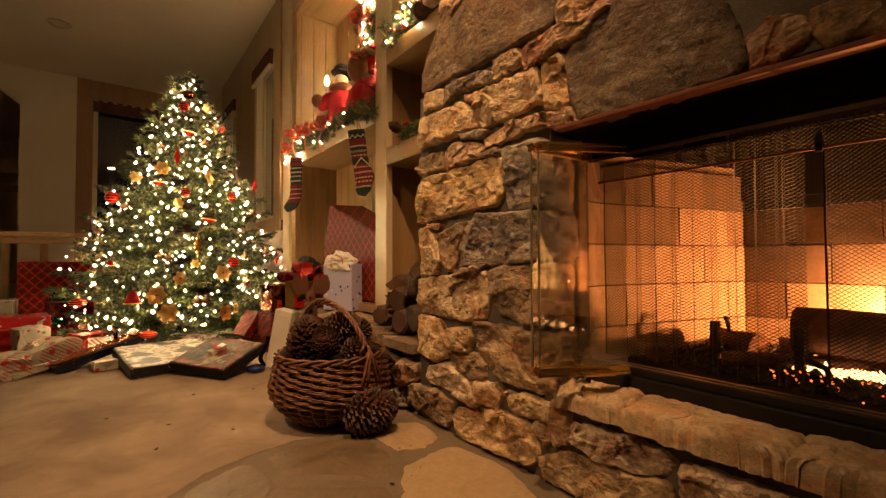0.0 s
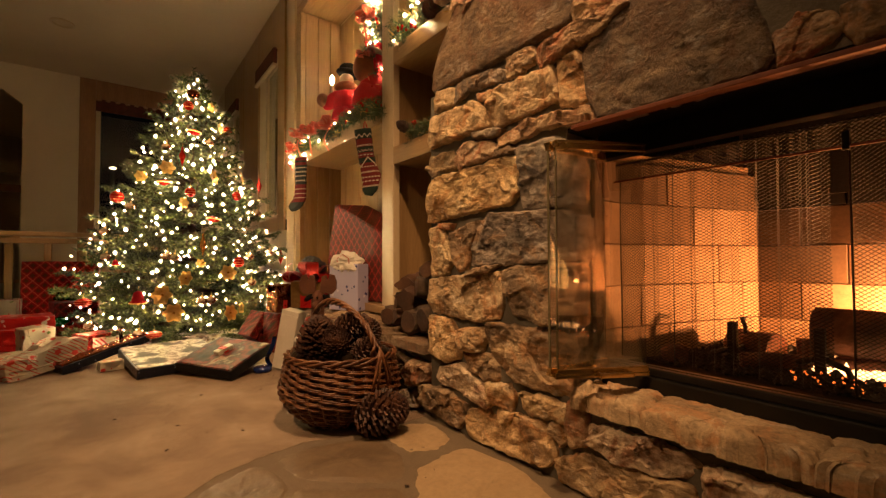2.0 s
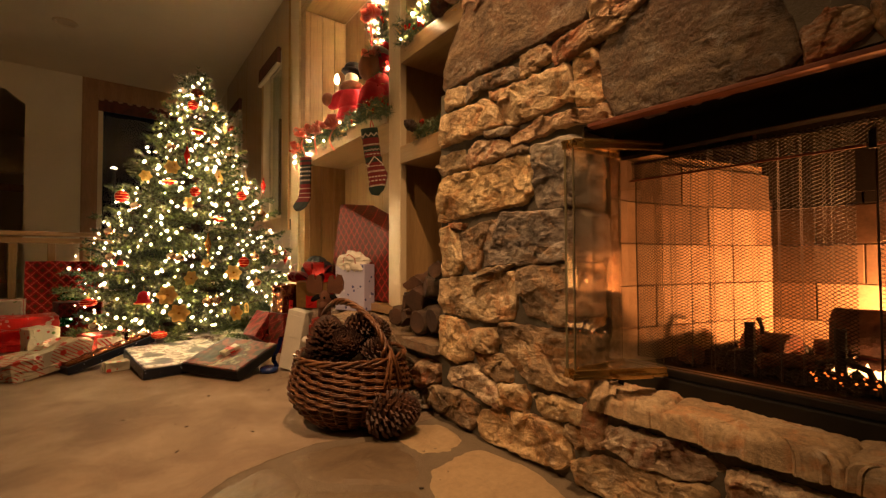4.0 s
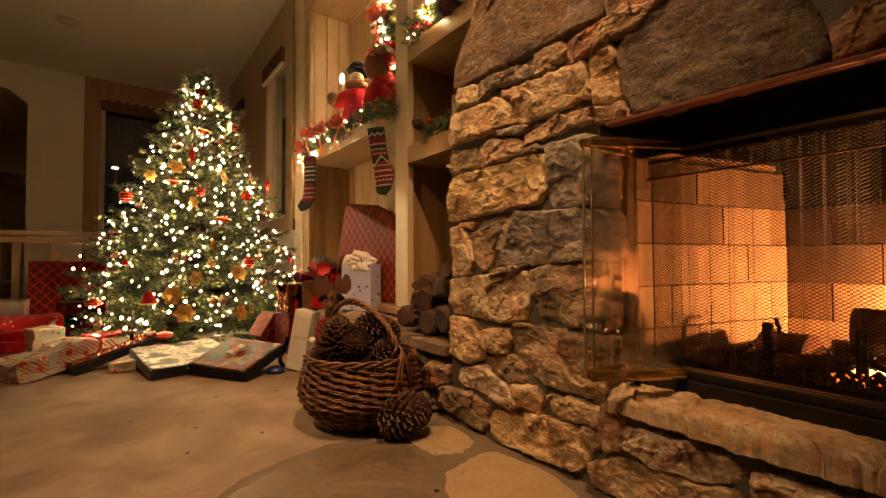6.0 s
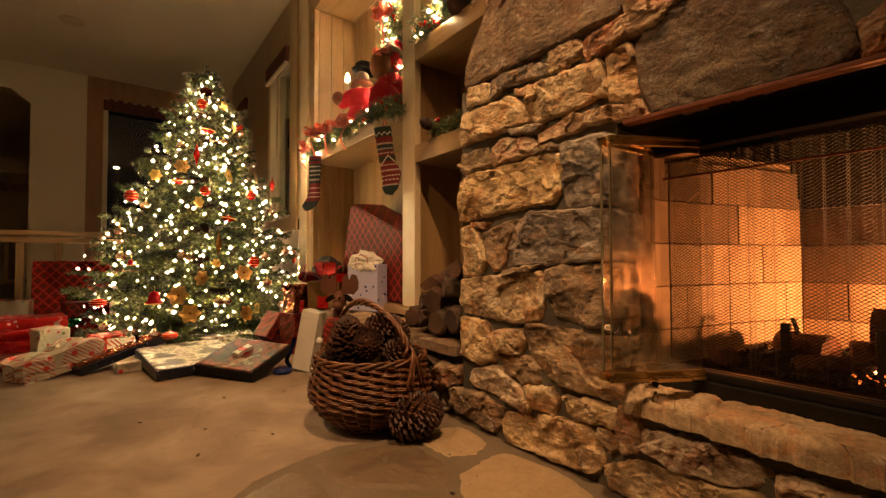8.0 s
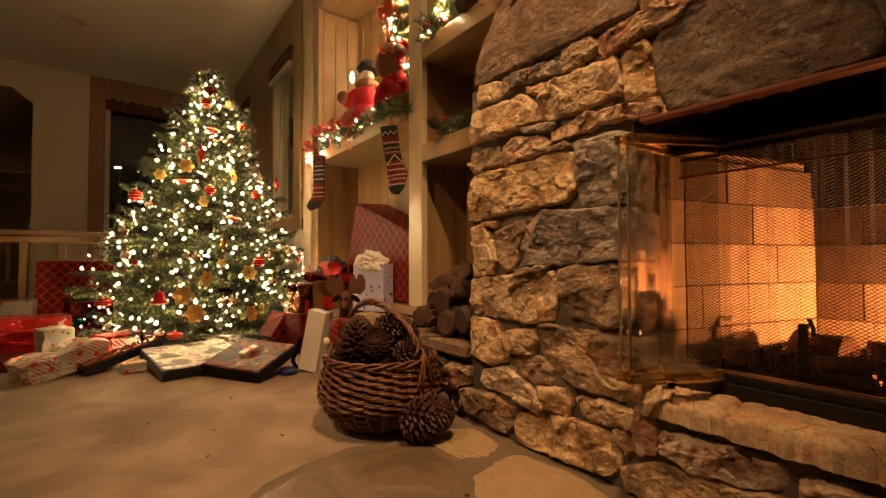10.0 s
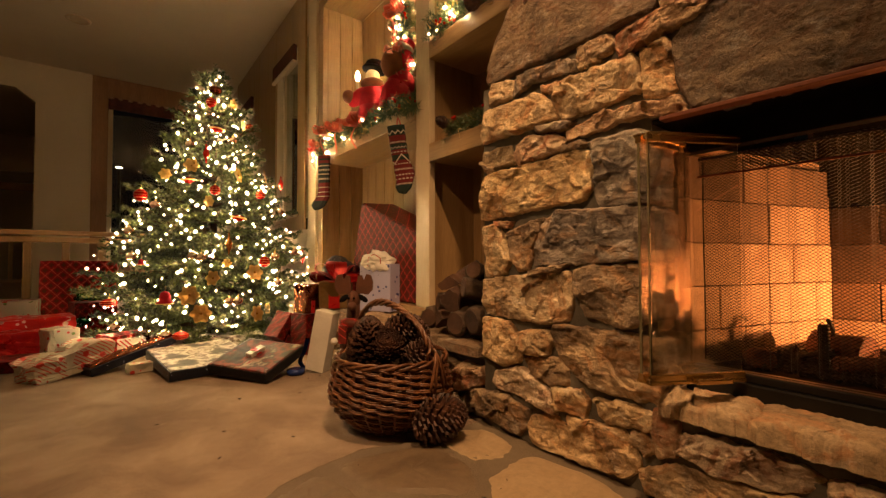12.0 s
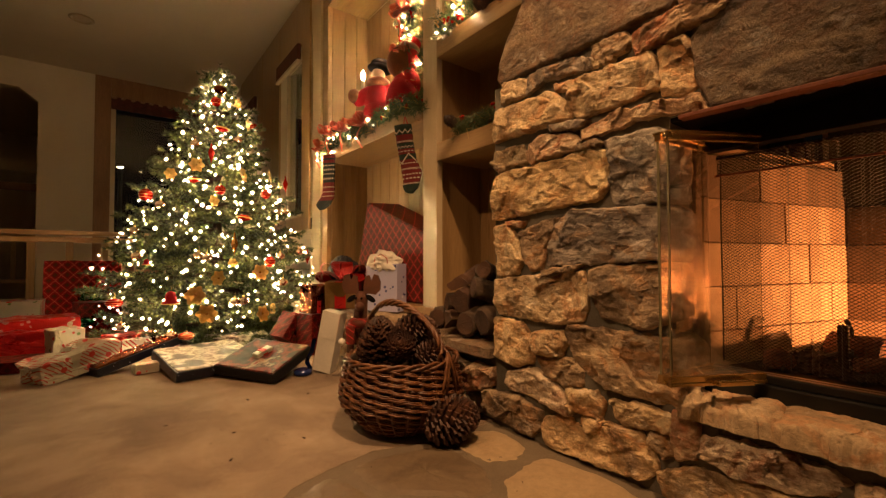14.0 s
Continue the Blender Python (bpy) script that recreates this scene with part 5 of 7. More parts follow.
blotched("snow_picture", [(0.30, (0.015, 0.012, 0.012)), (0.43, (0.07, 0.05, 0.04)), (0.49, (0.36, 0.31, 0.26)), (0.54, (0.62, 0.57, 0.50)), (0.585, (0.13, 0.085, 0.06)), (0.66, (0.50, 0.44, 0.38)), (0.76, (0.05, 0.03, 0.025))], 9)
blotched("red_picture", [(0.30, (0.012, 0.008, 0.008)), (0.43, (0.05, 0.018, 0.012)), (0.49, (0.20, 0.03, 0.018)), (0.54, (0.05, 0.022, 0.014)), (0.60, (0.34, 0.20, 0.13)), (0.64, (0.22, 0.03, 0.02)), (0.72, (0.02, 0.012, 0.01))], 7, 0.42, 0.16)
surf("copper_foil", [(0.15, 0.036, 0.016), (0.42, 0.17, 0.095)], 18, 0.22, 0.6, 30, 0.01, metal=1.0, specks=0.3)
surf("gold_foil", [(0.66, 0.38, 0.09), (0.84, 0.56, 0.18)], 20, 0.32, 0.4, 60, 0.004, metal=0.8, specks=0.3)
surf("red_foil", [(0.48, 0.008, 0.010), (0.66, 0.016, 0.016)], 18, 0.30, 0.5, 30, 0.008, metal=0.35, specks=0.3)
surf("green_foil", [(0.008, 0.12, 0.03), (0.02, 0.24, 0.07)], 18, 0.25, 0.5, 30, 0.006, metal=0.6, specks=0.3)
surf("blue_ribbon", [(0.01, 0.02, 0.12), (0.02, 0.05, 0.25)], 18, 0.22, 0.2, 60, 0.002, metal=0.3)
surf("kraft_gold", [(0.17, 0.088, 0.024), (0.23, 0.13, 0.04)], 8, 0.4, 0.2, 60, 0.002)
surf("white_card", [(0.62, 0.58, 0.52), (0.72, 0.67, 0.60)], 6, 0.55, 0.15, 90, 0.002, specks=0.1)
surf("tissue", [(0.70, 0.64, 0.58), (0.84, 0.78, 0.72)], 12, 0.85, 0.6, 30, 0.012, specks=0.15)
spotted("star_bag", (0.42, 0.40, 0.60), (0.05, 0.05, 0.20), 24, 0.20, 0.5, (0.62, 0.60, 0.72))
surf("black_card", [(0.006, 0.006, 0.007), (0.012, 0.011, 0.012)], 14, 0.7, 0.1, 60, 0.001)
MATS["black_card"].node_tree.nodes["Principled BSDF"].inputs["Specular IOR Level"].default_value = 0.2
surf("dark_bag", [(0.012, 0.014, 0.025), (0.03, 0.034, 0.055)], 14, 0.5, 0.5, 40, 0.01)
surf("red_felt", [(0.42, 0.005, 0.018), (0.56, 0.010, 0.028)], 14, 0.95, 0.5, 200, 0.004)
surf("brown_felt", [(0.14, 0.046, 0.018), (0.23, 0.08, 0.032)], 10, 0.9, 0.4, 200, 0.003)
surf("reindeer_brown", [(0.075, 0.022, 0.009), (0.13, 0.042, 0.017)], 10, 0.8, 0.4, 200, 0.003)
surf("black_felt", [(0.004, 0.0035, 0.0035), (0.010, 0.008, 0.008)], 12, 0.95, 0.5, 200, 0.004)
MATS["black_felt"].node_tree.nodes["Principled BSDF"].inputs["Specular IOR Level"].default_value = 0.1
surf("cream_felt", [(0.55, 0.45, 0.33), (0.66, 0.56, 0.43)], 12, 0.95, 0.5, 200, 0.004)
surf("red_glass", [(0.50, 0.015, 0.012), (0.68, 0.04, 0.028)], 20, 0.16, 0.1, 120, 0.001, metal=0.3, specks=0.15, coat=0.5)
surf("gold_glass", [(0.52, 0.27, 0.07), (0.72, 0.45, 0.16)], 20, 0.16, 0.1, 120, 0.001, metal=0.9, specks=0.15)
surf("silver_glass", [(0.62, 0.52, 0.40), (0.80, 0.70, 0.58)], 20, 0.1, 0.1, 120, 0.001, metal=1.0, specks=0.1)
surf("candle_wax", [(0.62, 0.55, 0.42), (0.70, 0.62, 0.50)], 12, 0.5, 0.1, 90, 0.001)
striped("check_ribbon", (0.56, 0.035, 0.028), (0.78, 0.36, 0.24), 0.012, 0.5)
nt = MATS["check_ribbon"].node_tree
sheer = nt.nodes.new("ShaderNodeBsdfTranslucent")
sheer.inputs["Color"].default_value = (0.85, 0.26, 0.16, 1)
both = nt.nodes.new("ShaderNodeMixShader")
both.inputs[0].default_value = 0.55
nt.links.new(nt.nodes["Principled BSDF"].outputs[0], both.inputs[1])
nt.links.new(sheer.outputs[0], both.inputs[2])
nt.links.new(both.outputs[0], nt.nodes["Material Output"].inputs["Surface"])


def needles(segments, per_metre, length, width, seed, spread=0.85):
    """Needles round twig segments (a, b): one slim triangle each."""
    r = np.random.RandomState(seed)
    a = np.array([s[0] for s in segments])
    b = np.array([s[1] for s in segments])
    d = b - a
    ln = np.linalg.norm(d, axis=1)
    cnt = np.maximum((ln * per_metre).astype(int), 3)
    idx = np.repeat(np.arange(len(a)), cnt)
    n = len(idx)
    f = r.rand(n)[:, None]
    base = a[idx] + d[idx] * f
    u = d[idx] / np.maximum(ln[idx][:, None], 1e-6)
    rv = r.randn(n, 3)
    rv[:, 2] += 0.25
    side = rv - (rv * u).sum(1, keepdims=True) * u
    side /= np.linalg.norm(side, axis=1, keepdims=True)
    way = u * (0.35 + 0.4 * r.rand(n, 1)) + side * spread
    way /= np.linalg.norm(way, axis=1, keepdims=True)
    tip = base + way * (length * (0.7 + 0.5 * r.rand(n, 1)))
    w = np.cross(way, r.randn(n, 3))
    w = w / np.linalg.norm(w, axis=1, keepdims=True) * width
    verts = np.stack([base - w, base + w, tip], 1).reshape(-1, 3)
    faces = np.arange(n * 3).reshape(-1, 3)
    return verts.tolist(), faces.tolist()


# ---- christmas tree ----
TX, TY, TH = 0.455, 4.03, 2.14
tree = thing("fir_tree", pose(TX, TY, 0.004), "bushy green fir christmas tree covered in warm lights", "christmas tree")
part("trunk", tube(bmesh.new(), [(0, 0, 0), (0.005, 0, 0.5), (-0.006, 0.004, 1.0), (0.004, 0, 1.5), (0, 0, TH - 0.06)], [0.045, 0.04, 0.03, 0.018, 0.006], 10), "bark", tree)
part("stand", lathe(bmesh.new(), [(0.20, 0.0), (0.20, 0.015), (0.08, 0.03), (0.07, 0.12), (0.06, 0.12)], 24), "black_steel", tree)


def reach(z):
    return 0.025 + 0.475 * (TH - z) ** 0.97 * (1.0 - 0.28 * max(0.0, 0.42 - z) / 0.42)


rt = random.Random(21)
twigs = []
limb_bm = bmesh.new()


def spray(q, fw, tl, flat):
    """A side twig with its own small twigs, lying in the plane of the bough."""
    side = Vector((-fw.y, fw.x, 0)).normalized()
    e1 = q + fw * tl + Vector((0, 0, -0.10 * tl))
    twigs.append((tuple(q), tuple(e1)))
    n = int(tl / 0.034)
    for g in range(1, n + 1):
        f = g / (n + 0.6)
        for sg in (-1, 1):
            d = (fw * 0.75 + side * sg * 0.75 + Vector((0, 0, rt.uniform(-flat, flat)))).normalized()
            q2 = q.lerp(e1, f)
            twigs.append((tuple(q2), tuple(q2 + d * tl * 0.42 * (1.1 - f) * rt.uniform(0.7, 1.15))))


z, k = 0.12, 0
while z < TH - 0.07:
    R = reach(z)
    count = max(6, int(7 + 9.5 * R))
    for i in range(count):
        a = 2 * math.pi * (i + rt.uniform(-0.28, 0.28)) / count + k * 1.1
        L = R * (rt.uniform(0.84, 1.04) + (0.10 if rt.random() < 0.14 else 0.0))
        zi = z + rt.uniform(-0.035, 0.035)
        rise = L * (-0.20 + 0.62 * (z / TH) ** 1.5) + rt.uniform(-0.05, 0.05)
        fw = Vector((math.cos(a), math.sin(a), 0))
        side = Vector((-fw.y, fw.x, 0))
        sway = rt.uniform(-0.10, 0.10)
        pts = [fw * (L * f) + side * (sway * L * f * f) + Vector((0, 0, zi + rise * f + 0.16 * L * f ** 3)) for f in (0, 0.2, 0.4, 0.6, 0.8, 1.0)]
        tube(limb_bm, pts, [0.009 * (1 - 0.8 * s / 5) * (0.5 + R) + 0.0015 for s in range(6)], 4, False)
        twigs += [(tuple(pts[s]), tuple(pts[s + 1])) for s in range(2, 5)]
        n = max(3, int(L / 0.058))
        for j in range(n):
            f = 0.28 + 0.70 * (j + rt.uniform(0.2, 0.8)) / n
            q = pts[min(int(f * 5), 4)].lerp(pts[min(int(f * 5), 4) + 1], f * 5 - int(f * 5))
            for sg in (-1, 1):
                d = (fw * rt.uniform(0.65, 0.95) + side * sg * rt.uniform(0.55, 0.85) + Vector((0, 0, rt.uniform(-0.30, 0.42)))).normalized()
                spray(q, d, min(0.05 + 0.34 * L * (1.05 - f), 0.22) * rt.uniform(0.75, 1.15), 0.55)
    z += 0.080 + 0.045 * (1 - z / TH)
    k += 1
twigs.append(((0, 0, TH - 0.16), (0, 0, TH + 0.045)))
for i in range(9):
    a = i * 0.9
    twigs.append(((0, 0, TH - 0.13 + 0.012 * i), (0.05 * math.cos(a), 0.05 * math.sin(a), TH - 0.075 + 0.012 * i)))
lm = part("limb_frame", limb_bm, "bark", tree)
lm["kind"] = "stuff"
nv, nf = needles(twigs, 270, 0.029, 0.0030, 5)
stuff("crown", nv, nf, "fir_needles", tree, "dense green fir needles")


def bulb_mesh(r, material):
    bm = bmesh.new()
    bmesh.ops.create_icosphere(bm, subdivisions=1, radius=r)
    for v in bm.verts:
        v.co.z *= 1.25
    me = bpy.data.meshes.new("bulb")
    bm.to_mesh(me)
    bm.free()
    me.materials.append(MATS[material])
    me.polygons.foreach_set("use_smooth", [True] * len(me.polygons))
    return me


# string of lights, wound up the tree
string = thing("light_string", pose(TX, TY, 0.004), "string of small warm white lights wound round the tree", "string lights")
BULB, BULB_BIG, BULB_DIM = bulb_mesh(0.0044, "bulb_glow"), bulb_mesh(0.0075, "bulb_glow"), bulb_mesh(0.0028, "bulb_glow")
GARLAND_BULB, GARLAND_BULB_BIG = bulb_mesh(0.0050, "garland_glow"), bulb_mesh(0.0072, "garland_glow")
rl = random.Random(9)
for i in range(300):
    f = (i + 0.5) / 300
    z = 0.11 + (TH - 0.15) * (1 - (1 - f) ** 0.66)
    a = i * 2.39996
    if i % 4:
        a = radians(262) + math.asin(max(-1.0, min(1.0, -1 + 2 * ((i * 0.61803) % 1.0) + rl.uniform(-0.04, 0.04))))
    r = reach(z) * rl.choice((0.99, 0.94, 0.89, 0.82, 0.74, 0.64))
    p = Vector((r * math.cos(a), r * math.sin(a), z + rl.uniform(-0.03, 0.03) + 0.06 * r))
    b = new("bulb", rl.choice((BULB_BIG, BULB_BIG, BULB, BULB, BULB, BULB_DIM, BULB_DIM)))
    b.parent = string
    b.matrix_local = pose(*p, rl.uniform(-60, 60), rl.uniform(-60, 60), 0)
rest = bmesh.new()
for i in range(120):
    z = 0.12 + (TH - 0.2) * (1 - (1 - (i + 0.5) / 120) ** 0.62)
    a = radians(262) + math.asin(max(-1.0, min(1.0, -1 + 2 * ((i * 0.7548777) % 1.0))))
    r = reach(z) * rl.uniform(0.82, 1.0)
    bmesh.ops.create_icosphere(rest, subdivisions=1, radius=rl.choice((0.0026, 0.0038)), matrix=pose(r * math.cos(a), r * math.sin(a), z + rl.uniform(-0.03, 0.03)))
part("string_rest", rest, "rest_glow", string, "more small warm lights among the branches")["kind"] = "stuff"
coil = []
for i in range(420):
    z = 0.12 + (TH - 0.2) * i / 419
    a = 2 * math.pi * 15 * i / 419
    r = reach(z) * (0.80 + 0.10 * math.sin(i * 0.7))
    coil.append((r * math.cos(a), r * math.sin(a), z + 0.02 * math.sin(i * 1.3)))
part("cord", tube(bmesh.new(), coil, 0.0015, 4, False), "garland_needles", string, "thin dark green cord")


# ---- tree ornaments ----
def hung(p, out=0.05):
    """A place a little further out on the room's side of the tree."""
    d = Vector((-0.1 - p[0], -p[1], 0.6 - p[2])).normalized()
    return tuple(Vector(p) + d * out)


def ball(p, r, material, label, squash=(1, 1, 1)):
    e = thing("ornament_ball", pose(*hung(p)), label, "ornament", "tree ornaments")
    part("ball", sphere(bmesh.new(), (0, 0, 0), r, 20, 14, squash), material, e, "", True)
    if material == "red_glass":
        for f in (-0.45, 0.0, 0.45):
            w = r * math.sqrt(1 - f * f)
            part("gold_band", lathe(bmesh.new(), [(w * squash[0] - 0.001, (r * f - 0.0013) * squash[2]), (w * squash[0] + 0.0012, r * f * squash[2]), (w * squash[0] - 0.001, (r * f + 0.0013) * squash[2])], 20), "gold_foil", e, "", True)
    cap = part("cap", lathe(bmesh.new(), [(0.006, r * squash[2] - 0.003), (0.006, r * squash[2] + 0.006), (0.002, r * squash[2] + 0.008)], 10), "gold_foil", e)
    part("hook", tube(bmesh.new(), [(0, 0, r * squash[2] + 0.006), (0.004, 0, r * squash[2] + 0.016), (0, 0, r * squash[2] + 0.03)], 0.0008, 4), "gold_foil", cap)


def finial(p, h, material, label):
    e = thing("ornament_finial", pose(*hung(p)), label, "ornament", "tree ornaments")
    part("body", lathe(bmesh.new(), [(0.001, -h / 2), (0.004, -h * 0.38), (0.012, -h * 0.2), (0.021, -0.02 * h), (0.021, 0.05 * h), (0.012, h * 0.22), (0.005, h * 0.36), (0.007, h * 0.44), (0.002, h / 2)], 14), material, e, "", True)
    part("hook", tube(bmesh.new(), [(0, 0, h / 2), (0.004, 0, h / 2 + 0.012), (0, 0, h / 2 + 0.026)], 0.0008, 4), "gold_foil", e)


def disc(p, r, material, label, turn):
    e = thing("spinning_top_ornament", pose(*hung(p), 0, turn, 0), label, "ornament", "tree ornaments")
    part("body", lathe(bmesh.new(), [(0.003, -r * 0.5), (r * 0.55, -r * 0.32), (r, -0.05 * r), (r, 0.05 * r), (r * 0.55, r * 0.32), (0.003, r * 0.5)], 20), material, e, "", True)
    part("rim", lathe(bmesh.new(), [(r * 0.99, -0.09 * r), (r * 1.05, 0), (r * 0.99, 0.09 * r)], 20), "gold_foil", e, "", True)


def bell(p, r, label):
    e = thing("ornament_bell", pose(*hung(p)), label, "ornament", "tree ornaments")
    part("body", lathe(bmesh.new(), [(r, -r), (r * 1.02, -r * 0.85), (r * 0.72, -r * 0.6), (r * 0.62, 0), (r * 0.5, r * 0.45), (0.1 * r, r * 0.7)], 20), "red_felt", e, "", True)
    part("trim", lathe(bmesh.new(), [(r * 1.0, -r * 0.98), (r * 1.07, -r * 0.92), (r * 1.0, -r * 0.84)], 20), "gold_foil", e, "", True)
    part("clapper", sphere(bmesh.new(), (0, 0, -r * 1.05), r * 0.16, 10, 8), "gold_foil", e, "", True)
    part("hook", tube(bmesh.new(), [(0, 0, r * 0.7), (0.004, 0, r * 0.7 + 0.012), (0, 0, r * 0.7 + 0.03)], 0.0008, 4), "gold_foil", e)


def flower(p, r, material, label, turn=0):
    e = thing("ornament_flower", pose(*hung(p), 80, 0, -37 + turn), label, "ornament", "tree ornaments")
    for ring_n, (n, rr, lift) in enumerate(((6, r, 0.12), (5, r * 0.62, 0.4))):
        for i in range(n):
            a = 2 * math.pi * (i + 0.5 * ring_n) / n
            bm = bmesh.new()
            rows_ = []
            for s in range(5):
                f = s / 4
                w = rr * 0.42 * math.sin(math.pi * (0.12 + 0.8 * f))
                rows_.append([bm.verts.new((rr * f, w * c, rr * lift * f + 0.10 * rr * abs(c) * (1 if s else 0) + dz)) for dz in (0, 0.0012) for c in (-1, 0, 1)])
            for q0, q1 in zip(rows_, rows_[1:]):
                for c in (0, 1, 3, 4):
                    bm.faces.new((q0[c], q0[c + 1], q1[c + 1], q1[c]))
            bmesh.ops.transform(bm, matrix=Matrix.Rotation(a, 4, "Z"), verts=bm.verts)
            part("petal", bm, material, e)
    part("centre", sphere(bmesh.new(), (0, 0, r * 0.12), r * 0.14, 10, 8), "gold_glass", e, "", True)


def star_tag(p, label):
    e = thing("ornament_cage", pose(*hung(p)), label, "ornament", "tree ornaments")
    for i in range(6):
        a = i * math.pi / 3
        part("wire", tube(bmesh.new(), [(0.004 * math.cos(a), 0.004 * math.sin(a), 0.035), (0.014 * math.cos(a), 0.014 * math.sin(a), 0.02), (0.014 * math.cos(a), 0.014 * math.sin(a), -0.025)], 0.0013, 5), "gold_foil", e)
    part("base", lathe(bmesh.new(), [(0.016, -0.03), (0.016, -0.025), (0.003, -0.022)], 12), "gold_foil", e)


R_BALL, R_TOP, R_FIN = "red glass ball with gold bands hanging on the tree", "red glass spinning-top ornament hanging on the tree", "long red glass finial ornament hanging on the tree"
for p, r in (((-0.031, 3.774, 1.055), 0.042), ((0.38, 3.503, 1.093), 0.034), ((0.693, 3.558, 1.096), 0.034), ((0.656, 3.298, 0.596), 0.036), ((0.401, 3.844, 1.813), 0.036), ((0.699, 3.944, 1.695), 0.034)):
    ball(p, r, "red_glass", R_BALL)
for p in ((-0.189, 3.503, 0.349), (0.166, 3.293, 0.141)):
    ball(p, 0.034, "red_glass", "red glass ball hanging low on the tree", (1.35, 1.35, 0.8))
ball((0.437, 3.889, 1.926), 0.042, "copper_foil", "copper coloured ball hanging near the tree top", (1.1, 1.1, 0.75))
for i, p in enumerate(((0.425, 3.723, 1.579), (0.228, 3.583, 1.158), (0.515, 3.413, 0.9))):
    disc(p, 0.048, "red_glass", R_TOP, (6, -4, 8)[i])
for p in ((0.343, 3.643, 1.368), (0.929, 3.864, 1.239)):
    finial(p, 0.14, "red_glass", R_FIN)
finial((0.438, 3.328, 0.714), 0.155, "gold_glass", "long golden glass finial ornament hanging on the tree")
finial((1.088, 3.78, 0.63), 0.13, "red_glass", "long red glass finial ornament hanging at a branch tip")
bell((0.081, 3.283, 0.389), 0.046, "red bell ornament with gold trim on the tree")
bell((-0.034, 3.453, 0.6), 0.022, "small red bell ornament on the tree")
for i, (p, r) in enumerate((((0.334, 3.232, 0.493), 0.05), ((0.204, 3.232, 0.391), 0.062), ((0.266, 3.232, 0.275), 0.06), ((0.578, 3.247, 0.524), 0.055), ((0.587, 3.222, 0.252), 0.055), ((0.53, 3.563, 1.221), 0.055), ((0.745, 3.678, 1.257), 0.052), ((0.612, 3.814, 1.664), 0.045), ((0.551, 3.869, 1.834), 0.045), ((0.333, 3.473, 1.009), 0.04), ((0.415, 3.268, 0.588), 0.03), ((0.25, 3.62, 1.27), 0.05), ((0.10, 3.62, 1.19), 0.04))):
    flower(p, r, "gold_foil", "gold foil poinsettia flower ornament on the tree", 20 * i - 10)
for p in ((0.045, 3.613, 0.976), (-0.092, 3.648, 0.8), (-0.079, 3.513, 0.633), (0.231, 3.323, 0.637), (0.274, 3.308, 0.625), (0.737, 3.343, 0.635), (0.91, 3.463, 0.668), (0.731, 3.253, 0.454), (0.418, 3.202, 0.347), (0.469, 3.197, 0.348), (0.524, 3.693, 1.503), (0.252, 3.718, 1.437), (0.846, 3.593, 0.976), (0.09, 3.323, 0.155), (-0.154, 3.503, 0.202)):
    ball(p, 0.029, "silver_glass", "shiny pale gold glass ball hanging on the tree", (1.15, 1.15, 0.9))
star_tag((0.662, 3.237, 0.279), "small golden wire cage ornament on the tree")


# ---- presents ----
def ribbon_loop(bm, at, size, turn, lean):
    """One loop of a bow, a closed band of foil."""
    m = Matrix.Translation(at) @ Matrix.Rotation(turn, 4, "Z") @ Matrix.Rotation(lean, 4, "Y")
    n, w, prev = 14, size * 0.26, None
    for i in range(n + 1):
        a = 2 * math.pi * i / n
        c = (size * 0.5 * (1 - math.cos(a)), 0, size * 0.30 * math.sin(a) * (0.5 - 0.5 * math.cos(a)))
        q = [bm.verts.new(m @ Vector((c[0], y, c[2]))) for y in (-w, w)]
        if prev:
            bm.faces.new((prev[0], prev[1], q[1], q[0]))
        prev = q


def bow(e, at, size, material, loops=10, label="", seed=1):
    r = random.Random(seed)
    knot = part("bow", sphere(bmesh.new(), at, size * 0.09, 10, 7), material, e, label, True)
    for i in range(loops):
        bm = bmesh.new()
        ribbon_loop(bm, at, size * r.uniform(0.75, 1.1), 2 * math.pi * i / loops + r.uniform(-0.2, 0.2), -radians(r.choice((10, 35, 60))))
        bmesh.ops.solidify(bm, geom=list(bm.faces), thickness=0.0008)
        part("loop", bm, material, knot, "", True)


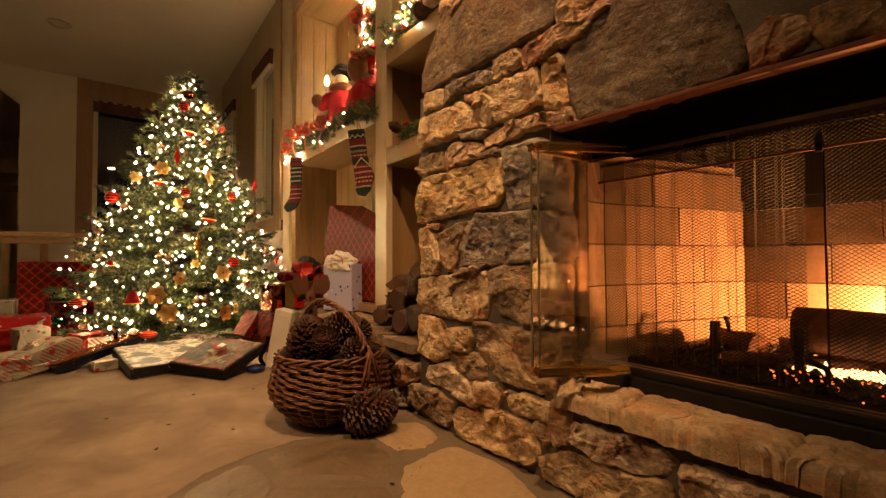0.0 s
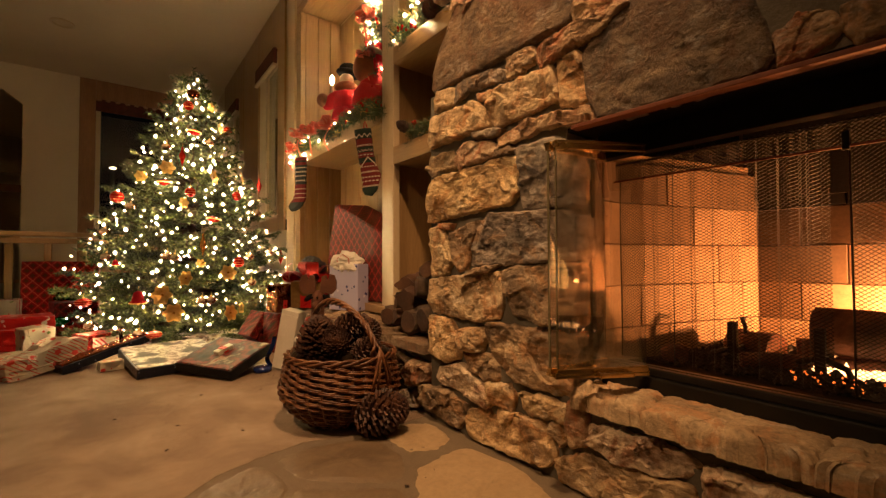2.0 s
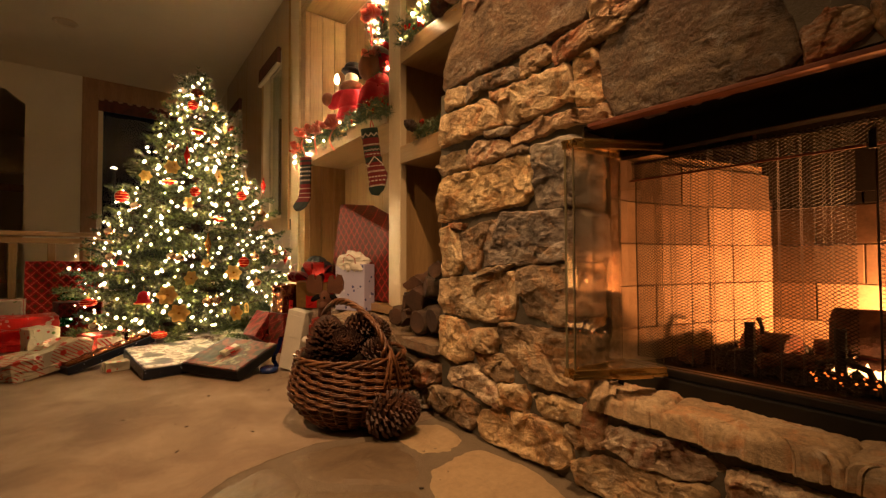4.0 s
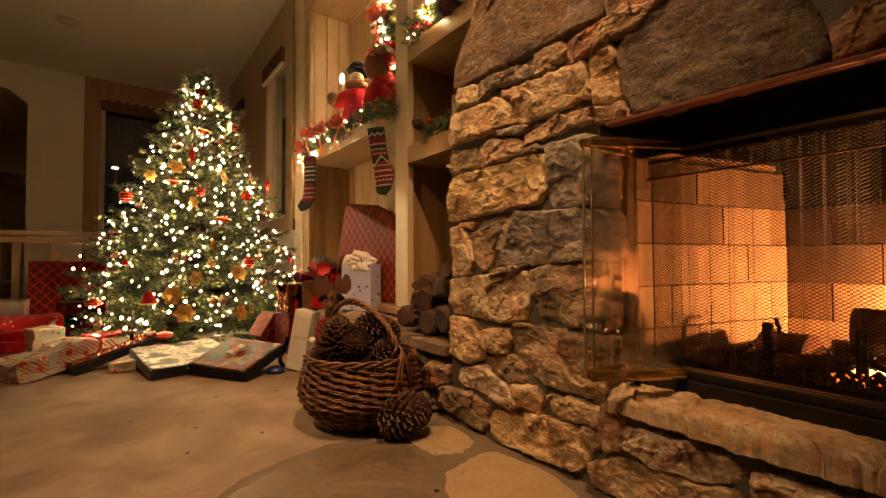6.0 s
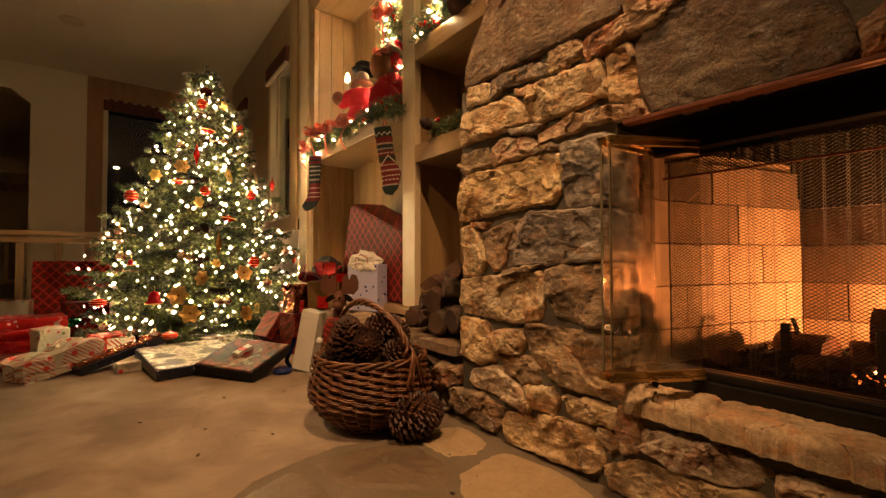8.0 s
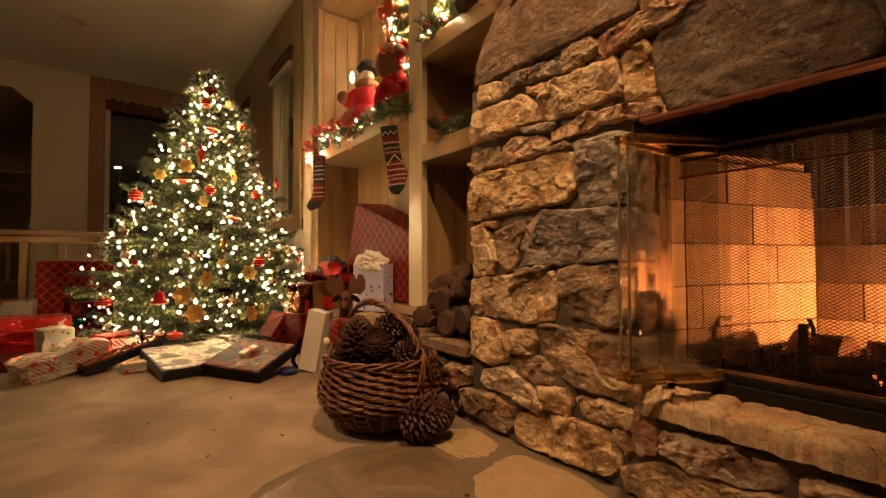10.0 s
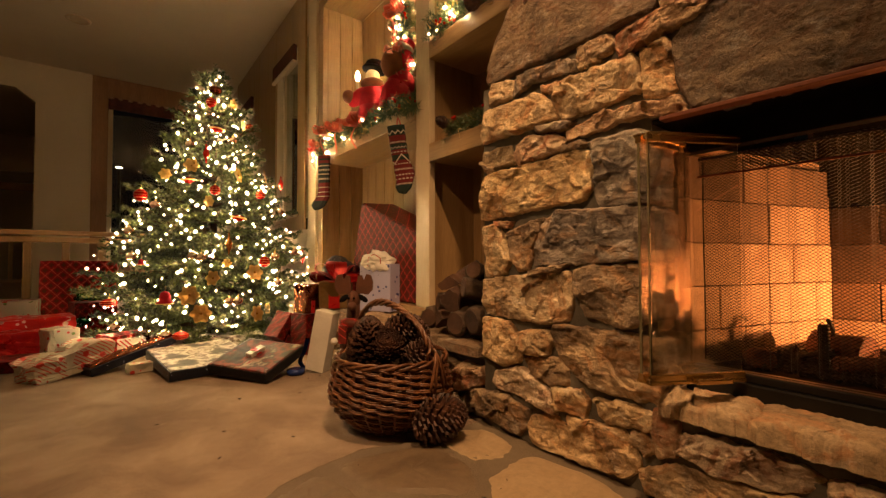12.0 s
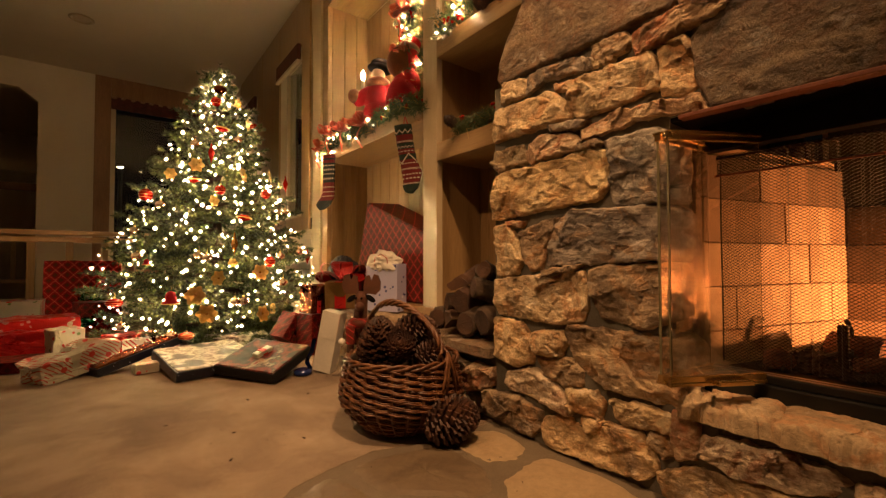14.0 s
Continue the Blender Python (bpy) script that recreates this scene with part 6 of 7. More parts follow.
def gift(name, m, w, d, h, paper, label, ribbon=None, cross=True, bow_size=0.0, top=None, wrapped=True, category="gift box", crumple=1.0, ribbon_half=0.014):
    e = thing(name, m, label, category, "wrapped presents")
    bm = boxes((-w / 2, w / 2, -d / 2, d / 2, 0, h), bevel=0.004)
    if wrapped:
        bmesh.ops.subdivide_edges(bm, edges=[ed for ed in bm.edges if ed.calc_length() > 0.04], cuts=7, use_grid_fill=True)
        key = Vector((w * 50, d * 70, h * 90))
        for v in bm.verts:
            lift = noise.noise_vector(v.co * 13 + key) * 0.0045 * crumple + noise.noise_vector(v.co * 45 + key) * 0.0016 * crumple
            v.co += lift if v.co.z > 0.006 else Vector((lift.x, lift.y, 0))
    part("box", bm, paper, e)
    if top == "copper_foil":
        bm = boxes((-w / 2 + 0.01, w / 2 - 0.01, -d / 2 + 0.01, d / 2 - 0.01, h + 0.001, h + 0.006))
        bmesh.ops.subdivide_edges(bm, edges=list(bm.edges), cuts=14, use_grid_fill=True)
        for v in bm.verts:
            if v.co.z > h + 0.004:
                v.co.z += 0.02 * abs(noise.fractal(v.co * 22, 0.7, 2.0, 4))
        part("foil", bm, top, e, "crumpled copper foil")
    elif top:
        bm = boxes((-w / 2 + 0.006, w / 2 - 0.006, -d / 2 + 0.006, d / 2 - 0.006, h + 0.0005, h + 0.003))
        bmesh.ops.subdivide_edges(bm, edges=[ed for ed in bm.edges if ed.calc_length() > 0.04], cuts=30, use_grid_fill=True)
        for v in bm.verts:
            if v.co.z > h + 0.002:
                v.co.z += 0.0035 * abs(noise.fractal(Vector((v.co.x * 9, v.co.y * 16, w * 30)), 0.8, 2.1, 3))
        part("picture", bm, top, e, "printed lid under creased clear film", True)
    if wrapped:
        flap = bmesh.new()
        vs = [flap.verts.new(p) for p in ((-w / 2 + 0.01, -d / 2 - 0.002, h * 0.98), (w / 2 - 0.01, -d / 2 - 0.002, h * 0.98), (w * 0.12, -d / 2 - 0.003, h * 0.45), (-w * 0.12, -d / 2 - 0.003, h * 0.45))]
        flap.faces.new(vs[::-1])
        bmesh.ops.solidify(flap, geom=list(flap.faces), thickness=0.0015)
        part("flap", flap, paper, e)
    if ribbon:
        t, g = ribbon_half, 0.002
        part("ribbon", boxes((-t, t, -d / 2 - g, d / 2 + g, h + 0.0005, h + g), (-t, t, -d / 2 - g, -d / 2 - 0.0005, 0.001, h), (-t, t, d / 2 + 0.0005, d / 2 + g, 0.001, h)), ribbon, e)
        if cross:
            part("ribbon", boxes((-w / 2 - g, w / 2 + g, -t, t, h + g + 0.0005, h + 2 * g), (-w / 2 - g, -w / 2 - 0.0005, -t, t, 0.001, h), (w / 2 + 0.0005, w / 2 + g, -t, t, 0.001, h)), ribbon, e)
        if bow_size:
            bow(e, (0, 0, h + 0.004), bow_size, ribbon)
    return e


G0 = 0.006
gift("gift_box", pose(0.24, 2.985, 0.024, 4.5, 0, 9), 0.44, 0.50, 0.052, "navy_paper", "flat navy box with snowflakes and a snowy picture on its lid", top="snow_picture", wrapped=False)
gift("gift_box", pose(0.455, 2.62, 0.058, 3, -17, 33), 0.30, 0.37, 0.05, "black_card", "flat black box with a red and brown picture on its lid", top="red_picture", wrapped=False)
gift("small_gift", pose(0.445, 2.62, 0.112, 3, -17, 18), 0.09, 0.05, 0.022, "berry_paper", "tiny patterned present lying on a flat box", "red_foil", False)
gift("gift_box", pose(-0.355, 3.225, 0.022, 0, -11, 34), 0.35, 0.20, 0.115, "candy_paper", "long crumpled white present with red candy stripes", crumple=6.5)
gift("gift_box", pose(-0.66, 3.56, G0, 0, 0, -12), 0.30, 0.24, 0.06, "plaid_paper_dark", "flat dark plaid present lying on the carpet")
gift("gift_box", pose(-0.70, 3.95, G0, 0, 0, 8), 0.40, 0.18, 0.15, "red_foil", "crumpled shiny red foil present", crumple=6.0)
gift("gift_box", pose(-0.42, 3.68, G0, 0, 0, 20), 0.15, 0.15, 0.19, "berry_paper", "small crumpled white present with red berries", crumple=2.4)
gift("gift_box", pose(-0.66, 4.38, G0, 0, 0, 8), 0.52, 0.30, 0.20, "red_snow_paper", "big red present with white snowflakes", crumple=2.5)
gift("gift_box", pose(-0.80, 4.72, G0, 0, 0, 0), 0.34, 0.22, 0.30, "berry_paper", "white present with red print behind others", "red_foil")
gift("gift_box", pose(-0.40, 4.93, G0, -5, 0, -3), 0.50, 0.16, 0.595, "plaid_paper", "tall red and green plaid present standing by the railing")
gb = thing("gift_bow", pose(-0.33, 4.42, 0.31), "shiny green foil bow on a present", "bow")
bow(gb, (0, 0, 0), 0.09, "green_foil", 14, "", 3)
gb = thing("gift_bow", pose(-0.36, 4.4, 0.12), "shiny green foil bow on a present", "bow")
bow(gb, (0, 0, 0), 0.08, "green_foil", 14, "", 4)
gift("gift_box", pose(-0.30, 4.55, G0, 0, 0, 14), 0.26, 0.22, 0.28, "plaid_paper_dark", "dark plaid present with a green bow")
gift("gift_box", pose(-0.075, 3.215, 0.055, 0, -14, 24), 0.44, 0.12, 0.042, "navy_paper", "flat navy box with copper foil leaning on presents", top="copper_foil", wrapped=False)
gift("gift_box", pose(-0.10, 3.75, G0, 0, 0, 30), 0.26, 0.18, 0.12, "plaid_paper", "red plaid present under the tree")
gift("gift_box", pose(0.0, 3.66, G0, 0, 0, -18), 0.32, 0.16, 0.10, "stripe_paper", "red and white striped present under the tree")
gift("small_gift", pose(0.03, 3.50, G0, 0, 0, 25), 0.10, 0.08, 0.05, "white_card", "small white present under the tree")
gift("small_gift", pose(-0.045, 3.04, G0, 0, 0, 12), 0.11, 0.07, 0.05, "berry_paper", "small patterned present lying on the carpet")
gift("gift_box", pose(0.50, 3.55, G0, 0, 0, -8), 0.40, 0.24, 0.075, "snow_picture", "flat silvery present under the tree", wrapped=False)
gift("gift_box", pose(0.70, 3.12, 0.076, 0, 34, 15), 0.135, 0.16, 0.18, "plaid_paper_dark", "dark red plaid present with copper ribbon, tipped over", "copper_foil", False)
gift("gift_box", pose(0.70, 3.12, G0, 0, 0, 15), 0.30, 0.20, 0.055, "plaid_paper_dark", "flat dark plaid present under a tipped one")
gift("gift_box", pose(0.845, 2.98, G0, 0, 0, 20), 0.14, 0.15, 0.255, "plaid_paper_dark", "dark plaid present standing on the carpet")
gift("gift_box", pose(0.845, 2.97, 0.264, 0, 3, 12), 0.13, 0.12, 0.18, "copper_foil", "present wrapped in crumpled copper foil with a red ribbon", "red_foil", False, crumple=3.0)
wb = gift("gift_box", pose(0.724, 2.475, 0.012, 0, 11, -51), 0.105, 0.08, 0.325, "white_card", "plain white cardboard box leaning on edge", wrapped=False, category="box")
part("flap", boxes((-0.05, 0.05, -0.0425, -0.0405, 0.18, 0.30)), "white_card", wb)
rs = thing("ribbon_spool", pose(0.612, 2.49, 0.006), "coil of shiny blue ribbon on the carpet", "ribbon")
bm = bmesh.new()
for r0, r1, z0, z1 in ((0.045, 0.047, 0, 0.022), (0.036, 0.038, 0.002, 0.026)):
    lathe(bm, [(r0, z0), (r1, z0), (r1, z1), (r0, z1)], 28)
part("coil", bm, "blue_ribbon", rs, "", True)
bm = bmesh.new()
prev = None
for i in range(24):
    f = i / 23
    p = Vector((0.045 - 0.02 * math.sin(f * 5), 0.015 * math.sin(f * 9), 0.02 + 0.16 * f))
    q = [bm.verts.new(p + Vector((dx, 0, 0))) for dx in (-0.012, 0.012)]
    if prev:
        bm.faces.new((prev[0], prev[1], q[1], q[0]))
    prev = q
bmesh.ops.solidify(bm, geom=list(bm.faces), thickness=0.0008)
part("curl", bm, "blue_ribbon", rs, "", True)



def ribbon_spray(m, count, length, seed, material, label):
    """A burst of curling foil strands."""
    e = thing("ribbon_spray", m, label, "ribbon", "curled ribbons")
    r = random.Random(seed)
    for i in range(count):
        a, out, ln = r.uniform(0, 6.28), r.uniform(0.3, 0.9), length * r.uniform(0.6, 1.1)
        bm = bmesh.new()
        prev = None
        for k_ in range(12):
            g = k_ / 11
            d = ln * g
            p = Vector((math.cos(a) * d * out + 0.006 * math.sin(g * 16 + i), math.sin(a) * d * out + 0.006 * math.cos(g * 16), ln * (0.95 * g - 0.9 * out * g * g)))
            w = Vector((-math.sin(a), math.cos(a), 0)) * 0.0028
            q = [bm.verts.new(p - w), bm.verts.new(p + w)]
            if prev:
                bm.faces.new((prev[0], prev[1], q[1], q[0]))
            prev = q
        bmesh.ops.solidify(bm, geom=list(bm.faces), thickness=0.0006)
        part("strand", bm, material, e, "", True)


ribbon_spray(pose(0.775, 2.95, 0.40), 24, 0.15, 5, "copper_foil", "burst of curled copper foil ribbon on a present")
ribbon_spray(pose(0.0, 3.28, 0.13), 12, 0.12, 6, "copper_foil", "burst of curled copper foil ribbon on a present")

# on the ledge
LZ = 0.294
gift("gift_box", pose(1.03, 2.90, LZ, 0, 0, -40), 0.205, 0.20, 0.172, "kraft_gold", "gold paper present with wide red ribbon and a large red bow", "red_foil", True, 0.19, ribbon_half=0.036)
db = thing("dark_bag", pose(1.09, 3.06, 0.468), "crumpled dark navy shopping bag", "bag")
bm = bmesh.new()
bmesh.ops.create_icosphere(bm, subdivisions=4, radius=0.125)
for v in bm.verts:
    v.co = Vector((v.co.x * 0.8, v.co.y * 1.0, max((v.co.z + 0.095) * 0.75, 0.0) + 0.0))
    v.co += Vector(v.normal) * 0.02 * noise.fractal(v.co * 14, 0.7, 2.0, 4) if v.co.z > 0.001 else Vector()
part("bag", bm, "dark_bag", db)

bag = thing("gift_bag", pose(1.135, 2.53, LZ + 0.004, 0, 0, 24), "pale blue paper gift bag with stars and white tissue", "gift bag")
bm = boxes((-0.05, 0.05, -0.115, 0.115, 0, 0.285), bevel=0.003)
part("bag", bm, "star_bag", bag)
bm = bmesh.new()
bmesh.ops.create_icosphere(bm, subdivisions=4, radius=0.1, matrix=pose(0, 0.01, 0.285) @ Matrix.Diagonal((0.55, 1.15, 0.62, 1)))
for v in bm.verts:
    v.co += Vector((v.co.x, v.co.y, v.co.z - 0.3)).normalized() * (0.055 * abs(noise.noise(v.co * 17)) + 0.022 * abs(noise.noise(v.co * 43)) - 0.006)
part("tissue", bm, "tissue", bag, "crumpled white tissue paper")
part("handle", tube(bmesh.new(), [(-0.052, -0.05, 0.27), (-0.056, -0.045, 0.32), (-0.056, 0, 0.345), (-0.056, 0.045, 0.32), (-0.052, 0.05, 0.27)], 0.0025, 6), "red_foil", bag, "thin cord handle")

big = thing("large_gift", pose(1.36, 2.66, 0.347, 0, 0, 4), "huge red plaid present with a slanting top, in the bookcase", "gift box", "wrapped presents")
bm = bmesh.new()
prof = [(-0.40, 0.0), (0.42, 0.0), (0.41, 0.26), (0.30, 0.665), (-0.40, 0.40)]
front = [bm.verts.new((-0.12, y, z)) for y, z in prof]
back = [bm.verts.new((0.15, y * 0.96, z * 0.99 + 0.02 * (z > 0))) for y, z in prof]
bm.faces.new(front)
bm.faces.new(back[::-1])
for i in range(5):
    bm.faces.new((front[i], back[i], back[(i + 1) % 5], front[(i + 1) % 5]))
bmesh.ops.recalc_face_normals(bm, faces=bm.faces)
bmesh.ops.bevel(bm, geom=list(bm.edges), offset=0.008, segments=2, affect="EDGES")
part("box", bm, "plaid_paper_big", big)


# ---- figures: plain shapes ----
def figure(name, m, shapes, label, category):
    """A plain one-mesh figure; shapes are (material, centre, radii, turn)."""
    names, bm = [], bmesh.new()
    for mat_name, c, rad, turn in shapes:
        if mat_name not in names:
            names.append(mat_name)
        before = set(bm.faces)
        sphere(bm, c, 1.0, 18, 12, rad, pose(0, 0, 0, *turn))
        for f in set(bm.faces) - before:
            f.material_index = names.index(mat_name)
            f.smooth = True
    me = bpy.data.meshes.new(name)
    bm.to_mesh(me)
    bm.free()
    for n_ in names:
        me.materials.append(MATS[n_])
    ob = new(name, me)
    ob.matrix_world = m
    return tagged(ob, label, category)


N0 = (0, 0, 0)
figure("plush_doll", pose(1.335, 3.0, 1.565, 0, 0, -40), [("red_felt", (0, 0, 0.10), (0.115, 0.10, 0.13), N0), ("red_felt", (0, 0, 0.22), (0.108, 0.09, 0.12), N0), ("red_felt", (0.09, 0, 0.24), (0.06, 0.06, 0.10), (0, -18, 0)), ("red_felt", (-0.10, -0.02, 0.24), (0.05, 0.05, 0.095), (0, 48, 0)),
       ("brown_felt", (0.0, -0.01, 0.335), (0.088, 0.08, 0.045), N0), ("brown_felt", (-0.17, -0.04, 0.235), (0.046, 0.044, 0.050), N0), ("cream_felt", (0, -0.012, 0.395), (0.052, 0.05, 0.05), N0), ("black_felt", (0.01, 0.01, 0.452), (0.094, 0.09, 0.030), (0, 8, 0)), ("black_felt", (0.018, 0.012, 0.478), (0.080, 0.08, 0.048), (0, 10, 0))], "plush doll in a red coat and black hat", "doll")
figure("plush_doll", pose(1.37, 2.72, 1.512, 0, 0, -20), [("red_felt", (0, 0, 0.16), (0.12, 0.10, 0.20), N0), ("red_felt", (0.03, 0.02, 0.30), (0.10, 0.085, 0.13), (0, 14, 0)), ("brown_felt", (-0.03, 0, 0.455), (0.078, 0.075, 0.105), (0, 12, 0)), ("red_felt", (0.055, 0.01, 0.49), (0.065, 0.07, 0.085), (0, 10, 0)), ("cream_felt", (0.05, 0.0, 0.565), (0.075, 0.07, 0.025), (0, 20, 0)), ("red_felt", (0.075, 0.01, 0.605), (0.06, 0.055, 0.04), (0, 20, 0))], "plush doll in red with a red cap", "doll")
ca = thing("candle_lamp", pose(1.245, 3.07, 1.925), "lit electric candle held by a plush doll", "candle")
part("stick", lathe(bmesh.new(), [(0.012, -0.05), (0.012, 0.0), (0.010, 0.002)], 14), "candle_wax", ca)
part("bulb", lathe(bmesh.new(), [(0.008, 0.002), (0.017, 0.026), (0.015, 0.055), (0.002, 0.082)], 14), "candle_glow", ca, "glowing bulb", True)

# reindeer of cut board
rd = bmesh.new()
def slab(bm, pts, t, mtx):
    a = [bm.verts.new(mtx @ Vector((x, -t, z))) for x, z in pts]
    b = [bm.verts.new(mtx @ Vector((x, t, z))) for x, z in pts]
    bm.faces.new(a)
    bm.faces.new(b[::-1])
    for i in range(len(pts)):
        bm.faces.new((a[i], b[i], b[(i + 1) % len(pts)], a[(i + 1) % len(pts)]))


I4 = Matrix()
flat_faces = []
sphere(rd, (0, 0, 0.395), 1.0, 16, 10, (0.032, 0.05, 0.05))
sphere(rd, (0.004, -0.042, 0.368), 1.0, 14, 10, (0.023, 0.03, 0.024))
for sg in (-1, 1):
    slab(rd, [(sg * 0.012, 0.425), (sg * 0.04, 0.43), (sg * 0.075, 0.425), (sg * 0.098, 0.45), (sg * 0.10, 0.49), (sg * 0.088, 0.525), (sg * 0.066, 0.53), (sg * 0.056, 0.505), (sg * 0.05, 0.50), (sg * 0.042, 0.525), (sg * 0.022, 0.52), (sg * 0.016, 0.48)], 0.007, I4)
    flat_faces += [f for f in rd.faces][-14:]
    known = set(rd.faces)
    sphere(rd, (sg * 0.05, -0.005, 0.405), 1.0, 10, 8, (0.030, 0.009, 0.014), pose(0, 0, 0, 0, sg * 35, 0))
    sphere(rd, (sg * 0.014, -0.048, 0.41), 1.0, 8, 6, (0.006, 0.005, 0.007))
    for f in set(rd.faces) - known:
        f.material_index = 1
tube(rd, [(0, 0, 0.38), (-0.01, 0.02, 0.30), (-0.02, 0.05, 0.22)], [0.032, 0.035, 0.05], 12)
sphere(rd, (-0.03, 0.12, 0.21), 1.0, 16, 10, (0.06, 0.13, 0.065))
for x, y in ((-0.06, 0.03), (0.01, 0.03), (-0.06, 0.21), (0.01, 0.21)):
    tube(rd, [(x, y, 0.2), (x - 0.01, y - 0.01, 0.1), (x - 0.02, y - 0.02, 0.0)], [0.02, 0.015, 0.017], 8)
bmesh.ops.recalc_face_normals(rd, faces=rd.faces)
for f in rd.faces:
    f.smooth = f not in flat_faces
rob = tagged(link("reindeer_figure", rd, "reindeer_brown"), "brown reindeer figure with flat antlers standing on the carpet", "figurine")
rob.data.materials.append(MATS["black_felt"])
rob.matrix_world = pose(0.825, 2.24, 0.004, 0, 0, -42)
sc = thing("scarf", pose(0.815, 2.235, 0.30, 0, 0, -42), "red plaid scarf round the reindeer figure", "scarf")
part("wrap", lathe(bmesh.new(), [(0.045, -0.035), (0.065, -0.025), (0.062, 0.0), (0.04, 0.01)], 18), "plaid_paper_big", sc, "", True)
part("pompom", sphere(bmesh.new(), (-0.075, -0.06, -0.10), 0.018, 12, 9), "tissue", sc, "white pompom", True)
part("tail", boxes((-0.05, -0.01, -0.075, -0.055, -0.11, -0.02), bevel=0.004), "plaid_paper_big", sc)


# ---- stockings ----
def knit(name, stops, zigs, dots, length):
    """Knitted bands (share of the length from the top), white zigzags and rows of dots."""
    m, nt, b = nodes_of(name)
    tc = nt.nodes.new("ShaderNodeTexCoord")
    sep = nt.nodes.new("ShaderNodeSeparateXYZ")
    nt.links.new(tc.outputs["Object"], sep.inputs[0])
    y = maths(nt, "ADD", sep.outputs[1], 1.0)
    f = maths(nt, "DIVIDE", maths(nt, "MULTIPLY", sep.outputs[2], -1.0), length)
    col = ramp_of(nt, f, stops, True)
    for f0, amp, period, thick in zigs:
        line = maths(nt, "SUBTRACT", maths(nt, "SUBTRACT", f, f0), maths(nt, "MULTIPLY", maths(nt, "PINGPONG", y, period), amp / period))
        col = mix(nt, maths(nt, "LESS_THAN", maths(nt, "ABSOLUTE", line), thick), col, (0.36, 0.30, 0.235))
    for f0, period, thick in dots:
        here = maths(nt, "LESS_THAN", maths(nt, "ABSOLUTE", maths(nt, "SUBTRACT", f, f0)), thick)
        on = maths(nt, "LESS_THAN", maths(nt, "FRACT", maths(nt, "DIVIDE", y, period)), 0.62)
        col = mix(nt, maths(nt, "MULTIPLY", here, on), col, (0.36, 0.30, 0.235))
    wv = add(nt, "ShaderNodeTexWave", Scale=75.0, Distortion=1.0)
    nt.links.new(tc.outputs["Object"], wv.inputs["Vector"])
    finish(nt, b, col, 0.95, wv.outputs["Fac"], 0.6, 0.004)


RED, GRN, BLK = (0.10, 0.005, 0.007), (0.006, 0.016, 0.011), (0.012, 0.016, 0.016)
knit("knit_large", [(0.0, GRN), (0.15, RED), (0.27, GRN), (0.36, RED), (0.44, GRN), (0.52, RED), (0.88, GRN)], [(0.08, 0.05, 0.016, 0.010), (0.32, 0.03, 0.010, 0.006), (0.44, 0.13, 0.045, 0.012)],
     [(0.255, 0.007, 0.012), (0.66, 0.007, 0.013), (0.875, 0.007, 0.012), (0.58, 0.016, 0.008), (0.74, 0.018, 0.01), (0.80, 0.022, 0.01), (0.40, 0.02, 0.008)], 0.40)
knit("knit_small", [(0.0, RED), (0.06, BLK), (0.09, RED), (0.15, BLK), (0.52, RED), (0.86, BLK)], [(0.60, 0.02, 0.010, 0.006)], [(0.20, 0.014, 0.012), (0.28, 0.021, 0.016), (0.36, 0.013, 0.012), (0.45, 0.018, 0.016), (0.70, 0.3, 0.006), (0.78, 0.3, 0.006)], 0.42)


def stocking(m, scale, material, toe, label, drop=False):
    e = thing("christmas_stocking", m, label, "stocking", "hanging stockings")
    path = [(0, 0.0), (0, -0.08), (0, -0.18), (0, -0.27), (0.005, -0.33), (0.03, -0.375), (0.07, -0.405), (0.10, -0.425)]
    wid = [0.058, 0.057, 0.056, 0.056, 0.060, 0.058, 0.048, 0.030]
    if drop:
        path = [(0, 0.0), (0, -0.08), (0, -0.18), (0.006, -0.26), (0.016, -0.315), (0.008, -0.365), (-0.008, -0.41), (-0.018, -0.445)]
        wid = [0.056, 0.055, 0.053, 0.056, 0.064, 0.055, 0.048, 0.026]
    bm = bmesh.new()
    loops = []
    fine = []
    for (p0, w0), (p1, w1) in zip(zip(path, wid), list(zip(path, wid))[1:]):
        for s in range(3):
            f = s / 3
            fine.append((p0[0] + (p1[0] - p0[0]) * f, p0[1] + (p1[1] - p0[1]) * f, w0 + (w1 - w0) * f))
    fine.append((*path[-1], wid[-1]))
    for i, (y, z, w) in enumerate(fine):
        a, b = fine[max(i - 1, 0)], fine[min(i + 1, len(fine) - 1)]
        d = Vector((b[0] - a[0], b[1] - a[1])).normalized()
        n = Vector((-d.y, d.x))
        loops.append([bm.verts.new((0.017 * math.sin(t), toe * (y + n.x * w * math.cos(t)) + 0.002 * math.sin(5 * z * 20), z + n.y * w * math.cos(t))) for t in [2 * math.pi * k / 20 for k in range(20)]])
    for l0, l1 in zip(loops, loops[1:]):
        for k in range(20):
            bm.faces.new((l0[k], l0[(k + 1) % 20], l1[(k + 1) % 20], l1[k]))
    bm.faces.new(loops[0])
    bm.faces.new(loops[-1][::-1])
    bmesh.ops.scale(bm, vec=(scale, scale, scale), verts=bm.verts)
    bmesh.ops.recalc_face_normals(bm, faces=bm.faces)
    part("sock", bm, material, e, "", True)
    part("loop", tube(bmesh.new(), [(0, -0.03, 0), (0, -0.025, 0.03), (0, -0.02, 0.05), (0, -0.012, 0.03), (0, -0.008, 0)], 0.003, 6), "red_felt", e)


